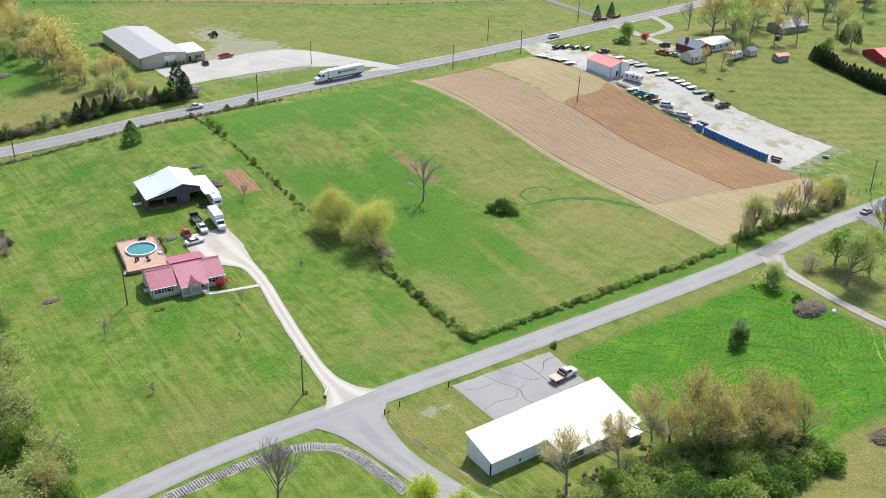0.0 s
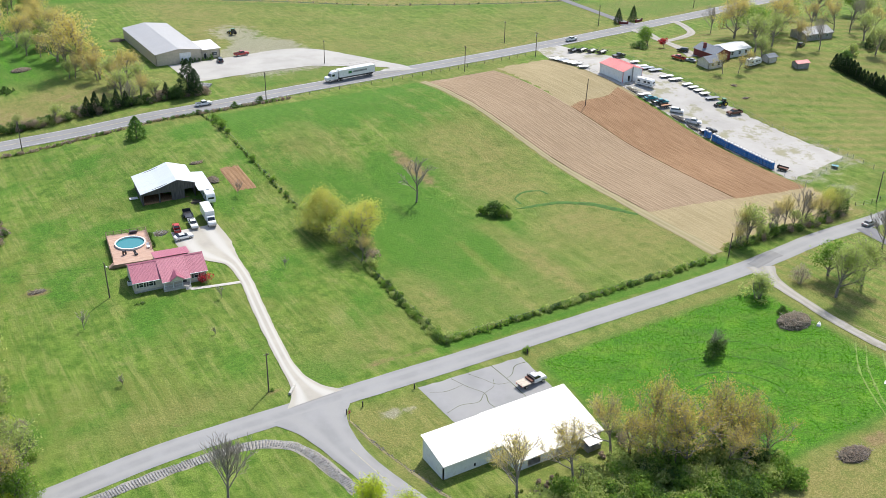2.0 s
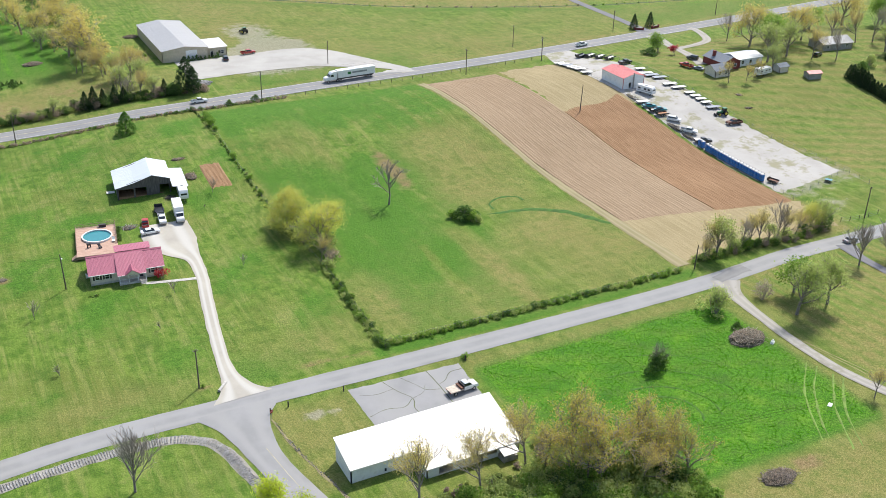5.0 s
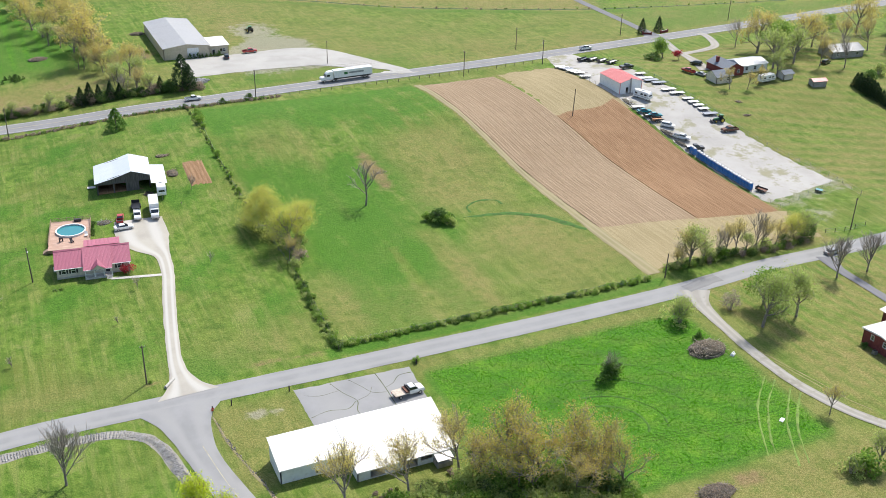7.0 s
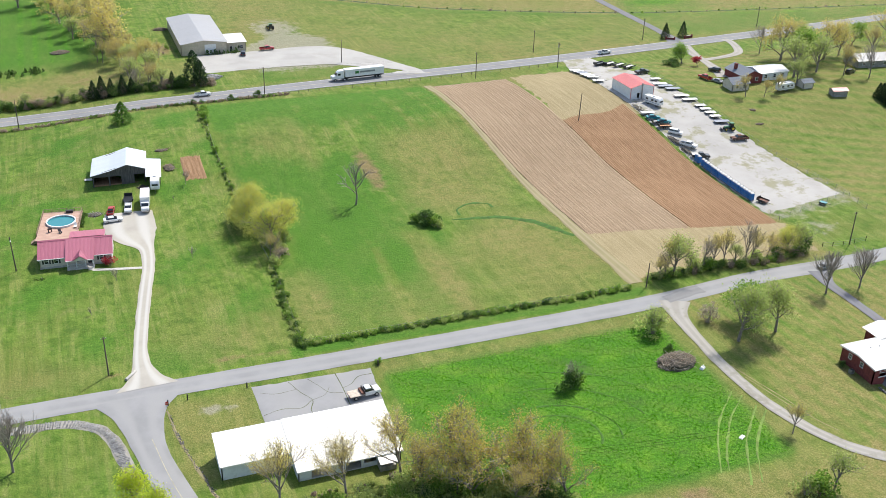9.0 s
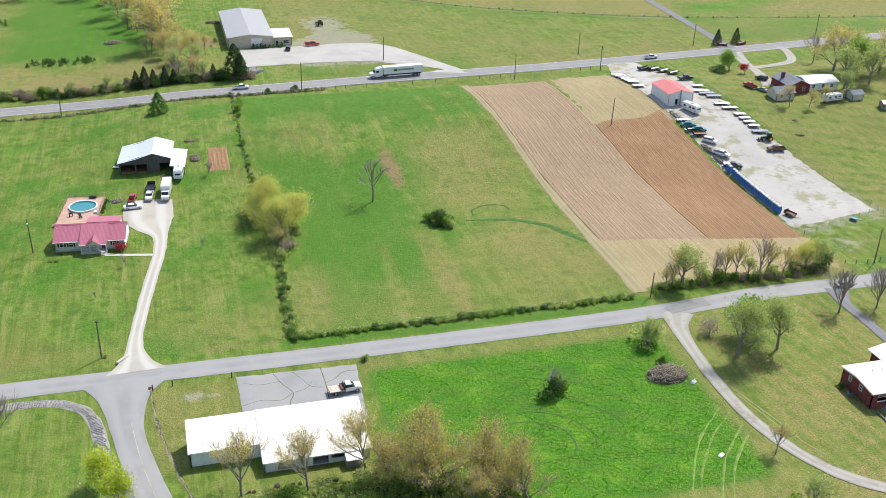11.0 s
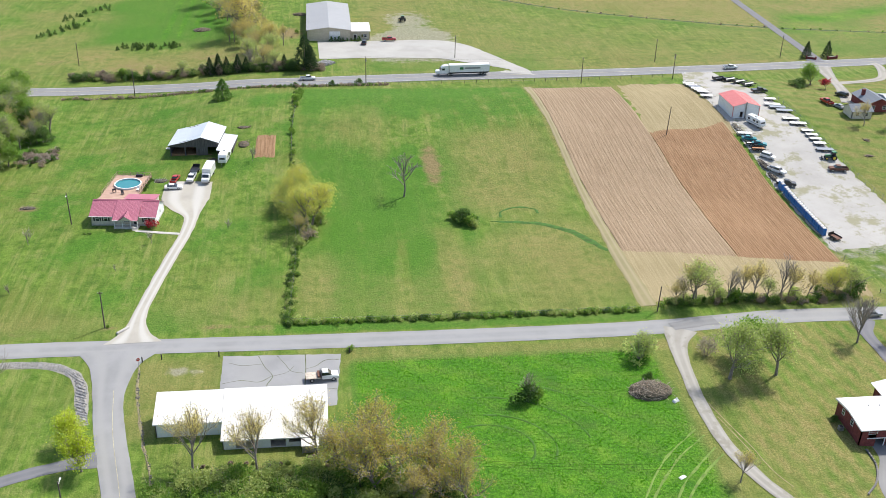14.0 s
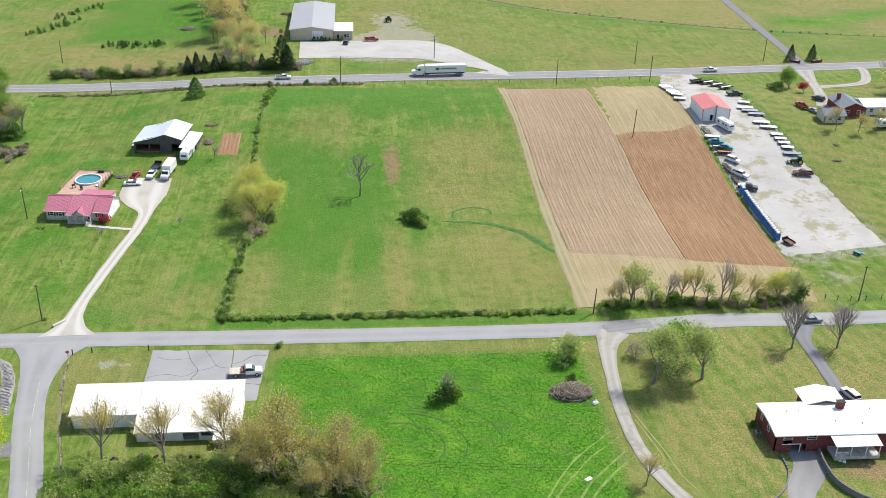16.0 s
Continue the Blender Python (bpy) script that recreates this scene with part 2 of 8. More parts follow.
def thing(name, x, y, z=None, turn=0.0, label="", category="", group="", kind=""):
    e = new(name)
    e.empty_display_size = 0.2
    e.matrix_world = pose(x, y, lz(x, y) if z is None else z, 0, 0, turn)
    return tagged(e, label, category, group, kind)


def box(bm, x0, x1, y0, y1, z0, z1, bevel=0.0):
    vs = bmesh.ops.create_cube(bm, size=1.0)["verts"]
    bmesh.ops.scale(bm, vec=(x1 - x0, y1 - y0, z1 - z0), verts=vs)
    bmesh.ops.translate(bm, vec=((x0 + x1) / 2, (y0 + y1) / 2, (z0 + z1) / 2), verts=vs)
    if bevel:
        es = list({e for v in vs for e in v.link_edges})
        bmesh.ops.bevel(bm, geom=es, offset=bevel, segments=2, affect="EDGES")
    return bm


def a_box(*dims, bevel=0.0):
    return box(bmesh.new(), *dims, bevel=bevel)


def prism(outline, axis, a, b, bm=None):
    """Extrudes a 2D outline along x or y from a to b; the outline holds the other axis and z."""
    bm = bm or bmesh.new()
    put = (lambda u, w, s: (s, u, w)) if axis == "x" else (lambda u, w, s: (u, s, w))
    lo = [bm.verts.new(put(u, w, a)) for u, w in outline]
    hi = [bm.verts.new(put(u, w, b)) for u, w in outline]
    n = len(outline)
    fs = [bm.faces.new(lo), bm.faces.new(hi[::-1])]
    fs += [bm.faces.new((lo[i], hi[i], hi[(i + 1) % n], lo[(i + 1) % n])) for i in range(n)]
    bmesh.ops.recalc_face_normals(bm, faces=fs)
    return bm


def rod(p, q, r, sides=8, bm=None, r2=None):
    bm = bm or bmesh.new()
    p, q = Vector(p), Vector(q)
    m = Matrix.Translation((p + q) / 2) @ (q - p).to_track_quat("Z", "Y").to_matrix().to_4x4()
    bmesh.ops.create_cone(bm, cap_ends=True, segments=sides, radius1=r, radius2=r if r2 is None else r2, depth=(q - p).length, matrix=m)
    return bm


def curve_points(pts, step):
    """Points along a smooth line through pts."""
    P = [Vector((*p, 0)[:3]) for p in pts]
    P = [P[0] * 2 - P[1]] + P + [P[-1] * 2 - P[-2]]
    out = []
    for i in range(1, len(P) - 2):
        n = max(2, int((P[i + 1] - P[i]).length / step))
        for k in range(n):
            t = k / n
            a, b, c, d = P[i - 1:i + 3]
            out.append(0.5 * (2 * b + (c - a) * t + (2 * a - 5 * b + 4 * c - d) * t * t + (3 * b - a - 3 * c + d) * t ** 3))
    return out + [P[-2]]


def ribbon(name, pts, width, material, lift=0.07, step=2.0, cols=6, ragged=0.12, label="", shift=0.0, category="road", parent=None, kind="structure"):
    """A road strip laid on the ground along pts; width may be a list, one for each point."""
    widths = width if isinstance(width, (list, tuple)) else [width] * len(pts)
    line = curve_points([(*p, w) for p, w in zip(pts, widths)], step)
    wl = [max(0.1, p.z) for p in line]
    line = [Vector((p.x, p.y, 0)) for p in line]
    verts, faces, across = [], [], []
    for i, p in enumerate(line):
        d = (line[min(i + 1, len(line) - 1)] - line[max(i - 1, 0)]).normalized()
        side = Vector((d.y, -d.x, 0))
        w = wl[i]
        for c in range(cols + 1):
            u = c / cols * 2 - 1
            wob = 1 + (ragged * 2 * noise.noise((p.x * 0.35 + c, p.y * 0.35, 3.3)) / w if c in (0, cols) else 0)
            q = p + side * (u * w / 2 * wob + shift)
            verts.append((q.x, q.y, lz(q.x, q.y) + (lift if 0 < c < cols else lift - 0.05)))
            across.append(u)
    for i in range(len(line) - 1):
        for c in range(cols):
            a = i * (cols + 1) + c
            faces.append((a, a + 1, a + cols + 2, a + cols + 1))
    ob = mesh_ob(name, verts, faces, material, parent, flat=False)
    ob.data.attributes.new("across", "FLOAT", "POINT").data.foreach_set("value", across)
    return tagged(ob, label, category, "", kind)


def patch(name, corners, material, lift=0.06, step=1.5, wob=0.5, label="", category="", kind="structure"):
    """A four-cornered sheet laid on the ground, with an uneven edge."""
    a, b, c, d = [Vector((*p, 0)) for p in corners]
    nu, nv = max(2, int((b - a).length / step)), max(2, int((d - a).length / step))
    verts, faces = [], []
    for j in range(nv + 1):
        for i in range(nu + 1):
            u, v = i / nu, j / nv
            p = a * (1 - u) * (1 - v) + b * u * (1 - v) + c * u * v + d * (1 - u) * v
            if i in (0, nu) or j in (0, nv):
                p = p + Vector((noise.noise(p * 0.5), noise.noise(p * 0.5 + Vector((9, 3, 1))), 0)) * wob
            verts.append((p.x, p.y, lz(p.x, p.y) + (0.0 if i in (0, nu) or j in (0, nv) else lift)))
    for j in range(nv):
        for i in range(nu):
            k = j * (nu + 1) + i
            faces.append((k, k + 1, k + nu + 2, k + nu + 1))
    ob = mesh_ob(name, verts, faces, material, flat=False)
    ob.data.attributes.new("across", "FLOAT", "POINT").data.foreach_set("value", [(k % (nu + 1)) / nu * 2 - 1 for k in range(len(verts))])
    return tagged(ob, label, category, "", kind)


# ---- ground ----
HIGHWAY = [(-420, 178), (-120, 169), (-52, 168), (-23, 169.5), (3, 167), (30, 167.2), (57, 169.5), (85, 171.5), (165, 176), (260, 185.5), (340, 195), (700, 240)]
NEAR_ROAD = [(-260, -22), (-90, -8), (-50, -2.8), (-28, -0.4), (0, -0.5), (50, -1.2), (100, -1.2), (125, 0.0), (150, 3.2), (178, 4.9), (260, 8), (600, 20)]
EAST_DRIVE = [(119.5, -2), (117, -8), (115.6, -17), (114.6, -28), (114.6, -38), (115.6, -46), (119, -56), (124, -63), (132, -69), (142, -73)]


DITCH = [(20, 352), (80, 320), (117, 298), (161, 268), (234, 240), (300, 228), (420, 214)]


def line_gap(X, Y, pts):
    """Distance from every grid point to a line."""
    best = np.full(X.shape, 1e9)
    for (x0, y0), (x1, y1) in zip(pts, pts[1:]):
        dx, dy = x1 - x0, y1 - y0
        t = np.clip(((X - x0) * dx + (Y - y0) * dy) / (dx * dx + dy * dy), 0, 1)
        best = np.minimum(best, np.hypot(X - x0 - t * dx, Y - y0 - t * dy))
    return best


def rect(X, Y, x0, x1, y0, y1, soft=3.0):
    return smooth(X, x0 - soft / 2, x0 + soft / 2) * smooth(-X, -x1 - soft / 2, -x1 + soft / 2) * smooth(Y, y0 - soft / 2, y0 + soft / 2) * smooth(-Y, -y1 - soft / 2, -y1 + soft / 2)


def blob(X, Y, x, y, rx, ry):
    return np.exp(-((X - x) / rx) ** 2 - ((Y - y) / ry) ** 2)


def make_ground():
    fine_x, fine_y = np.arange(-130, 330.1, 1.5), np.arange(-90, 300.1, 1.5)
    out = np.cumsum(3.0 * 1.22 ** np.arange(28))
    xs = np.concatenate([(-130 - out)[::-1], fine_x, 330 + out])
    ys = np.concatenate([(-90 - out)[::-1], fine_y, 300 + out])
    X, Y = np.meshgrid(xs, ys)
    Z = lie(X, Y) - 0.02
    n = np.sin(X * 0.11 + 1.3 * np.sin(Y * 0.07)) * np.sin(Y * 0.13 + 1.7 * np.sin(X * 0.05))
    stripes = 0.5 + 0.5 * np.sin(X * 1.15 + 0.4 * np.sin(Y * 0.1))
    bands = np.sin(X * 0.9 + 0.5 * np.sin(Y * 0.09)) * np.sin(X * 0.31 + 1.0 + 0.02 * Y)
    lush, dry, bare, gravel = (np.zeros(X.shape) for _ in range(4))
    # pasture between the fence row and the tilled field
    past = rect(X, Y, 35, 116, 5, 158, 5)
    lush += past * 0.66 * np.clip(0.16 + 0.75 * smooth(Y, 108, 145) + 0.95 * blob(X, Y, 60, 72, 18, 26) + 0.45 * blob(X, Y, 50, 34, 12, 22) + 0.5 * blob(X, Y, 40, 80, 6, 40) + 0.30 * bands + 0.55 * rect(X, Y, 43, 57, 8, 115, 4) * (0.6 + 0.4 * n) + 0.45 * rect(X, Y, 62, 70, 10, 105, 3) + 0.35 * rect(X, Y, 77, 84, 20, 110, 4) - 0.5 * blob(X, Y, 53, 118, 9, 16) - 0.3 * n * smooth(Y, 60, 100), 0, 1)
    dry += past * 0.78 * np.clip(1.0 * blob(X, Y, 97, 30, 25, 23) + 0.6 * rect(X, Y, 70, 76, 4, 52, 5) + 0.4 * rect(X, Y, 57, 61, 95, 135, 5) + 0.35 * rect(X, Y, 35, 44, 10, 60, 4) + 0.75 * rect(X, Y, 80, 112, 62, 112, 14) + 0.4 * blob(X, Y, 53, 118, 9, 14) + 0.12 * bands + 0.45 * blob(X, Y, 50, 20, 16, 14) + 0.35 * n * smooth(-Y, -100, -40), 0, 1)
    bare += past * np.clip(0.95 * blob(X, Y, 74, 92, 3.6, 17), 0, 1)
    lush += rect(X, Y, 30, 116, 2.4, 6.5, 1.5) * 0.5
    # lawn round the house
    lawn = rect(X, Y, -60, 34, 4, 160, 6)
    lush += lawn * 0.6 * np.clip(0.26 + 0.45 * n + 0.25 * np.sin(X * 0.23 - Y * 0.17 + 2 * n), 0, 1)
    dry += lawn * np.clip(0.55 * blob(X, Y, 20, 14, 14, 8) + 0.5 * blob(X, Y, -25, 9, 22, 5) + 0.25 * (stripes - 0.5) * smooth(X, 10, 20), 0, 1)
    bare += np.clip(0.7 * blob(X, Y, 17, 6.5, 7, 1.6) + 0.62 * blob(X, Y, 28, 5.5, 5, 1.5) + 0.9 * blob(X, Y, -37, 70, 4.5, 2.5) + 0.7 * blob(X, Y, -5.5, 7.5, 2.2, 1.5) + 0.45 * blob(X, Y, -25, 6, 18, 2) + 0.45 * blob(X, Y, 2, 46, 1.4, 1.0), 0, 1)
    # rich green meadow by the near road
    mead = rect(X, Y, 46, 111, -58, -8.5, 3) * (1 - blob(X, Y, 44, -46, 14, 14))
    lush = lush * (1 - mead) + mead
    dry += mead * 0.16 * np.clip(np.sin(X * 0.5 + Y * 0.9 + 3 * n), 0, 1)
    dry += rect(X, Y, 46, 118, -9.5, -5, 2) * 0.45 + rect(X, Y, 110, 118, -60, -6, 4) * 0.45
    strip = rect(X, Y, 50, 130, -95, -60, 5)
    dry += strip * 0.8
    bare += strip * 0.36 * smooth(n, 0, 1) + blob(X, Y, 86, -62, 5, 2.5) * 0.9 + rect(X, Y, 40, 75, -60, -52, 6) * 0.35
    # lawn of the brick house, mown in stripes
    east = rect(X, Y, 120, 260, -100, 0, 4)
    lush += east * 0.15
    dry += east * np.clip(0.66 + 0.42 * np.sin(X * 1.45 + 0.42 * Y) + 0.25 * n, 0, 1)
    lush += east * 0.16 * smooth(-np.sin(X * 1.45 + 0.42 * Y), 0.1, 0.7) * smooth(X, 122, 130)
    bare += blob(X, Y, 158, -49.5, 9, 3.5) * 1.1
    # verge of the white building
    dry += rect(X, Y, 3, 20, -32, -6, 4) * 0.55 + blob(X, Y, 30, -41, 16, 4) * 0.5
    gravel += blob(X, Y, 12, -10.5, 4.5, 2.6) * 0.72
    gravel += blob(X, Y, 184, 25, 9, 9) * 0.5
    # strip south of the tilled field and the straw patch inside it
    dry += rect(X, Y, 116, 176, 9, 36, 4) * 1.0 + rect(X, Y, 114.0, 117.5, 8, 158, 2) * 0.8
    dry += rect(X, Y, 148, 178, 108, 159, 4) * 1.0
    # meadow east of the gravel yard
    mown = rect(X, Y, 204, 330, 20, 165, 4)
    # yellow-green mown stripes; the dry share is also raised for distance haze
    dry += mown * np.clip(0.5 + 0.35 * np.sin(X * 0.45 + 0.9 * Y) + 0.2 * n, 0, 1)
    lush += mown * 0.15
    # land beyond the highway
    far = smooth(Y, 178, 184)
    # tan grass, with some distance haze put into the dry share
    dry += far * np.clip(0.7 + 0.42 * np.sin(X * 0.021 + 0.9) * np.sin(Y * 0.03) + 0.3 * n, 0, 1.0) * smooth(X, 40, 80)
    dry += far * 0.5 * rect(X, Y, -50, 40, 176, 215, 10)
    lush += far * 0.22 * smooth(-X, -40, 10) * smooth(Y, 200, 225) + 0.78 * rect(X, Y, -48, 6, 226, 345, 22) * (0.72 + 0.28 * np.sin(X * 1.1) * smooth(X, -30, -20))
    dry += far * 0.6 * smooth(-X, -30, 30) * np.clip(0.5 + n, 0, 1)
    ditch = line_gap(X, Y, DITCH)
    near_side = smooth(np.interp(X, [p[0] for p in DITCH], [p[1] for p in DITCH]) - Y, 0, 6)
    dry = dry * (1 - 0.35 * far * near_side * smooth(X, 60, 90))
    dry += far * 0.55 * (1 - near_side) * smooth(X, 60, 100) * (X < 246)
    crop = rect(X, Y, -48, 6, 226, 345, 22) * far
    dry *= 1 - 0.85 * crop
    lush += far * (0.75 * np.exp(-((ditch - 3) / 5) ** 2) + 0.25 * near_side * smooth(X, 60, 90) * np.clip(0.6 + n, 0, 1))
    band = np.exp(-((Y - 252 - 0.0045 * (X - 250) ** 2) / 9) ** 2) * smooth(X, 246, 256)
    lush += 0.8 * band
    dry -= 0.7 * band
    bare += far * 0.35 * (1 - near_side) * smooth(X, 90, 140) * smooth(n, -0.2, 0.8)
    bare += 0.5 * rect(X, Y, -70, 40, 186, 208, 8) * np.clip(0.4 + n, 0, 1) + 0.9 * blob(X, Y, 30, 232, 7, 12)
    gravel += 0.85 * rect(X, Y, 60, 98, 190, 236, 16) + 0.85 * blob(X, Y, 80, 250, 13, 20) - 0.7 * blob(X, Y, 66, 238, 6, 9)
    gravel += 0.55 * rect(X, Y, 172, 209, 33, 60, 8)
    lush += 0.8 * rect(X, Y, 60, 130, 176, 200, 12) * 0.5 + 0.5 * rect(X, Y, 250, 420, 195, 300, 20)
    verge = np.exp(-((line_gap(X, Y, HIGHWAY) - 6.5) / 1.6) ** 2)
    dry += verge * 0.35
    bare += verge * 0.30 * (Y < 172) * (X < 60)
    verts = np.stack([X, Y, Z], -1).reshape(-1, 3)
    ny, nx = X.shape
    k = (np.arange(ny - 1)[:, None] * nx + np.arange(nx - 1)).reshape(-1)
    faces = np.stack([k, k + 1, k + nx + 1, k + nx], -1)
    me = bpy.data.meshes.new("ground")
    me.from_pydata(verts, [], faces.tolist())
    me.materials.append(M_GROUND)
    zone = np.clip(np.stack([lush, dry, bare, gravel], -1), 0, 1).reshape(-1)
    me.attributes.new("zone", "FLOAT_COLOR", "POINT").data.foreach_set("color", zone.astype(np.float32))
    me.shade_smooth()
    tagged(new("ground", me), "gently rolling spring grassland with lush and dry patches", "ground", "", "structure")


make_ground()


# ---- roads ----
ribbon("highway", HIGHWAY, 8.8, M_HIGHWAY, 0.12, 4, 8, label="two-lane grey asphalt highway with paved shoulders")
for side, off, mat in (("white", -3.7, M_WHITE_LINE), ("white", 3.7, M_WHITE_LINE), ("yellow", 0.14, M_YELLOW_LINE), ("yellow", -0.14, M_YELLOW_LINE)):
    ribbon("road_line", HIGHWAY, 0.16, mat, 0.19, 4, 1, 0.0, f"{side} painted line on the asphalt highway", off, "road marking")
ribbon("road", NEAR_ROAD, 5.7, M_ASPHALT, 0.10, 2, 8, label="narrow worn grey asphalt country road")
SIDE_ROAD = [(-1.8, -2), (-1.8, -8), (-1.2, -18), (1.0, -30), (6, -50), (12, -78), (20, -115), (40, -220)]
ribbon("side_road", SIDE_ROAD, [17, 9.5, 6.0, 5.6, 5.5, 5.4, 5.4, 5.4], M_ASPHALT, 0.13, 1.5, 8, label="worn asphalt side road meeting the country road")
ribbon("road_line", [(-0.5, -16), (1.6, -30), (6.2, -50), (12, -78)], 0.12, M_YELLOW_LINE, 0.2, 2, 1, 0.0, "faded yellow line on the worn side road", 0.0, "road marking")
HOUSE_DRIVE = [(0.6, 1.0), (0.4, 6), (0.5, 14), (2.6, 29.5), (4.8, 43), (6.3, 52), (6.8, 61), (5.2, 67.5), (4.2, 73), (4.6, 83)]
ribbon("driveway", HOUSE_DRIVE, [12, 5.5, 3.0, 2.9, 2.9, 3.0, 3.8, 9.5, 13, 12], M_DRIVE, 0.15, 1.2, 8, 0.18, "pale gravel driveway widening to a parking area", category="driveway")
ribbon("driveway", EAST_DRIVE, [8, 4.2, 3.0, 2.8, 2.8, 2.8, 2.8, 3, 3, 4], M_PALE, 0.14, 1.2, 6, 0.2, "narrow pale gravel lane curving through lawn", category="driveway")
ribbon("driveway", [(165.0, 2.0), (162.9, -4.5), (162.7, -12.6), (162.3, -22.2), (161.6, -31.0), (161.4, -36.0)], [6, 3.4, 3, 3, 3.6, 4], M_LANE, 0.15, 1.2, 6, 0.15, "dark asphalt driveway of the brick house", category="driveway")
ribbon("driveway", [(-40, -52), (-22, -45), (-12, -40.5), (-5, -38.2), (1.0, -37)], [3, 3, 3, 3.2, 5], M_LANE, 0.09, 1.2, 6, 0.15, "dark asphalt lane joining the side road", category="driveway")
ribbon("driveway", [(146.5, -42), (146, -48), (142, -54), (140, -60), (140, -72)], [6.5, 6, 5, 4.5, 4.5], M_PATCH, 0.1, 1.2, 6, 0.15, "concrete driveway leading down to a garage", category="driveway")
ribbon("driveway", [(-86, 190), (-89, 208), (-92, 228), (-95, 246), (-100, 256), (-112, 260)], 4.0, M_PALE, 0.14, 2, 6, 0.2, "pale gravel lane in the far field", category="driveway")
ribbon("driveway", [(239.5, 186), (241.5, 200), (243, 240), (245, 290), (250, 420)], [8, 4.2, 4, 4, 4], M_LANE, 0.14, 3, 6, 0.15, "grey farm lane running off from the highway", category="driveway")
ribbon("driveway", [(238, 180), (236, 168), (233, 155), (229, 142), (226, 132)], [8, 4.5, 3.6, 4.5, 6], M_PALE, 0.14, 2, 6, 0.15, "pale gravel driveway of the far house", category="driveway")
ribbon("driveway", [(233, 158), (245, 160), (256, 165), (262, 178), (262, 184)], 3.6, M_PALE, 0.15, 2, 6, 0.15, "pale gravel loop of the far driveway", category="driveway")
ribbon("driveway", [(116, 174), (116.4, 180.4), (102.8, 195.6), (89.0, 206.9), (66.3, 207.6), (41.7, 207.1)], [16, 6, 16.0, 25.5, 23.8, 24.5], M_YARD, 0.14, 2, 8, 0.5, "pale gravel yard in front of the metal warehouse", category="driveway")
patch("gravel_yard", [(175, 36), (205.5, 42), (199, 142), (176, 160)], M_LOT, 0.12, 2.0, 1.2, "pale gravel storage yard with weeds", "gravel yard")
patch("gravel_yard", [(175, 158), (200, 141), (191, 176), (180, 176)], M_LOT, 0.13, 2.0, 0.8, "pale gravel entrance from the highway", "gravel yard")
patch("parking_lot", [(20.2, -24.3), (42.9, -24.3), (44.2, -6.2), (19.8, -5.4)], M_ASPHALT, 0.12, 1.0, 0.25, "cracked grey asphalt parking lot with weeds in the joints", "parking lot")


def furrows(name, x0, x1, y0, y1, pitch, height, material, label, bend=0.0, slant0=0.0, slant1=0.0):
    """Ridged soil: long ridges along y."""
    rng = np.random.default_rng(5)
    n = int((x1 - x0) / pitch * 4)
    xs, ys = np.linspace(x0, x1, n + 1), np.linspace(y0, y1, int((y1 - y0) / 2.0))
    X, Y = np.meshgrid(xs, ys)
    u, v = (X - x0) / (x1 - x0), (Y - y0) / (y1 - y0)
    Y = Y + slant0 * u * (1 - v) + slant1 * u * v
    Y = Y + np.where((v <= 0) | (v >= 1), rng.normal(0, 0.35, X.shape), 0)
    Xw = X + 0.12 * np.sin(Y * 0.21 + X * 3)
    Z = lie(Xw, Y) + 0.10 + height * (0.5 - 0.5 * np.cos((X - x0) / pitch * 2 * np.pi)) + rng.normal(0, height * 0.18, X.shape)
    lay = lie(Xw, Y)
    Y = Y + bend * np.clip((v - 0.85) / 0.15, 0, 1) * np.sin((X - x0) * 0.24 + 0.4)
    Z = Z - lay + lie(Xw, Y)
    rim = (X <= xs[0]) | (X >= xs[-1]) | (v <= 0) | (v >= 1)
    Z[rim] = lie(Xw, Y)[rim] - 0.03
    ny, nx = X.shape
    k = (np.arange(ny - 1)[:, None] * nx + np.arange(nx - 1)).reshape(-1)
    ob = mesh_ob(name, np.stack([Xw, Y, Z], -1).reshape(-1, 3), np.stack([k, k + 1, k + nx + 1, k + nx], -1).tolist(), material)
    return tagged(ob, label, "tilled soil", "", "structure")


furrows("tilled_field", 116.9, 146.6, 35.6, 155.5, 1.05, 0.085, M_SOIL, "brown tilled field with pale furrows", 0.0, -3.8, 1.5)
patch("stubble_field", [(115.2, 9.5), (174, 13), (174.5, 30.5), (115.2, 36.5)], M_STUBBLE, 0.04, 2.0, 2.0, "dry straw-coloured stubble south of the tilled field", "stubble")
patch("stubble_field", [(145.5, 106), (175.5, 108), (175.0, 160), (149.5, 159)], M_STUBBLE, 0.05, 2.0, 2.5, "dry straw-coloured stubble corner of the field", "stubble")
ribbon("field_track", [(115.8, 8.5), (115.4, 40), (115.9, 90), (116.0, 130), (115.8, 157)], [4.0, 3.0, 2.2, 2.2, 3.0], M_TRACK, 0.09, 2.0, 6, 0.5, "pale worn straw track beside the tilled field", category="track")
furrows("tilled_field", 146.6, 174.0, 31.6, 109.5, 0.8, 0.07, M_SOIL_DARK, "freshly tilled reddish-brown field", 1.6, -2.2, 8.0)
furrows("garden_bed", 21.8, 27.8, 97.6, 112.2, 1.2, 0.06, M_SOIL_DARK, "tilled reddish-brown vegetable bed in the lawn")

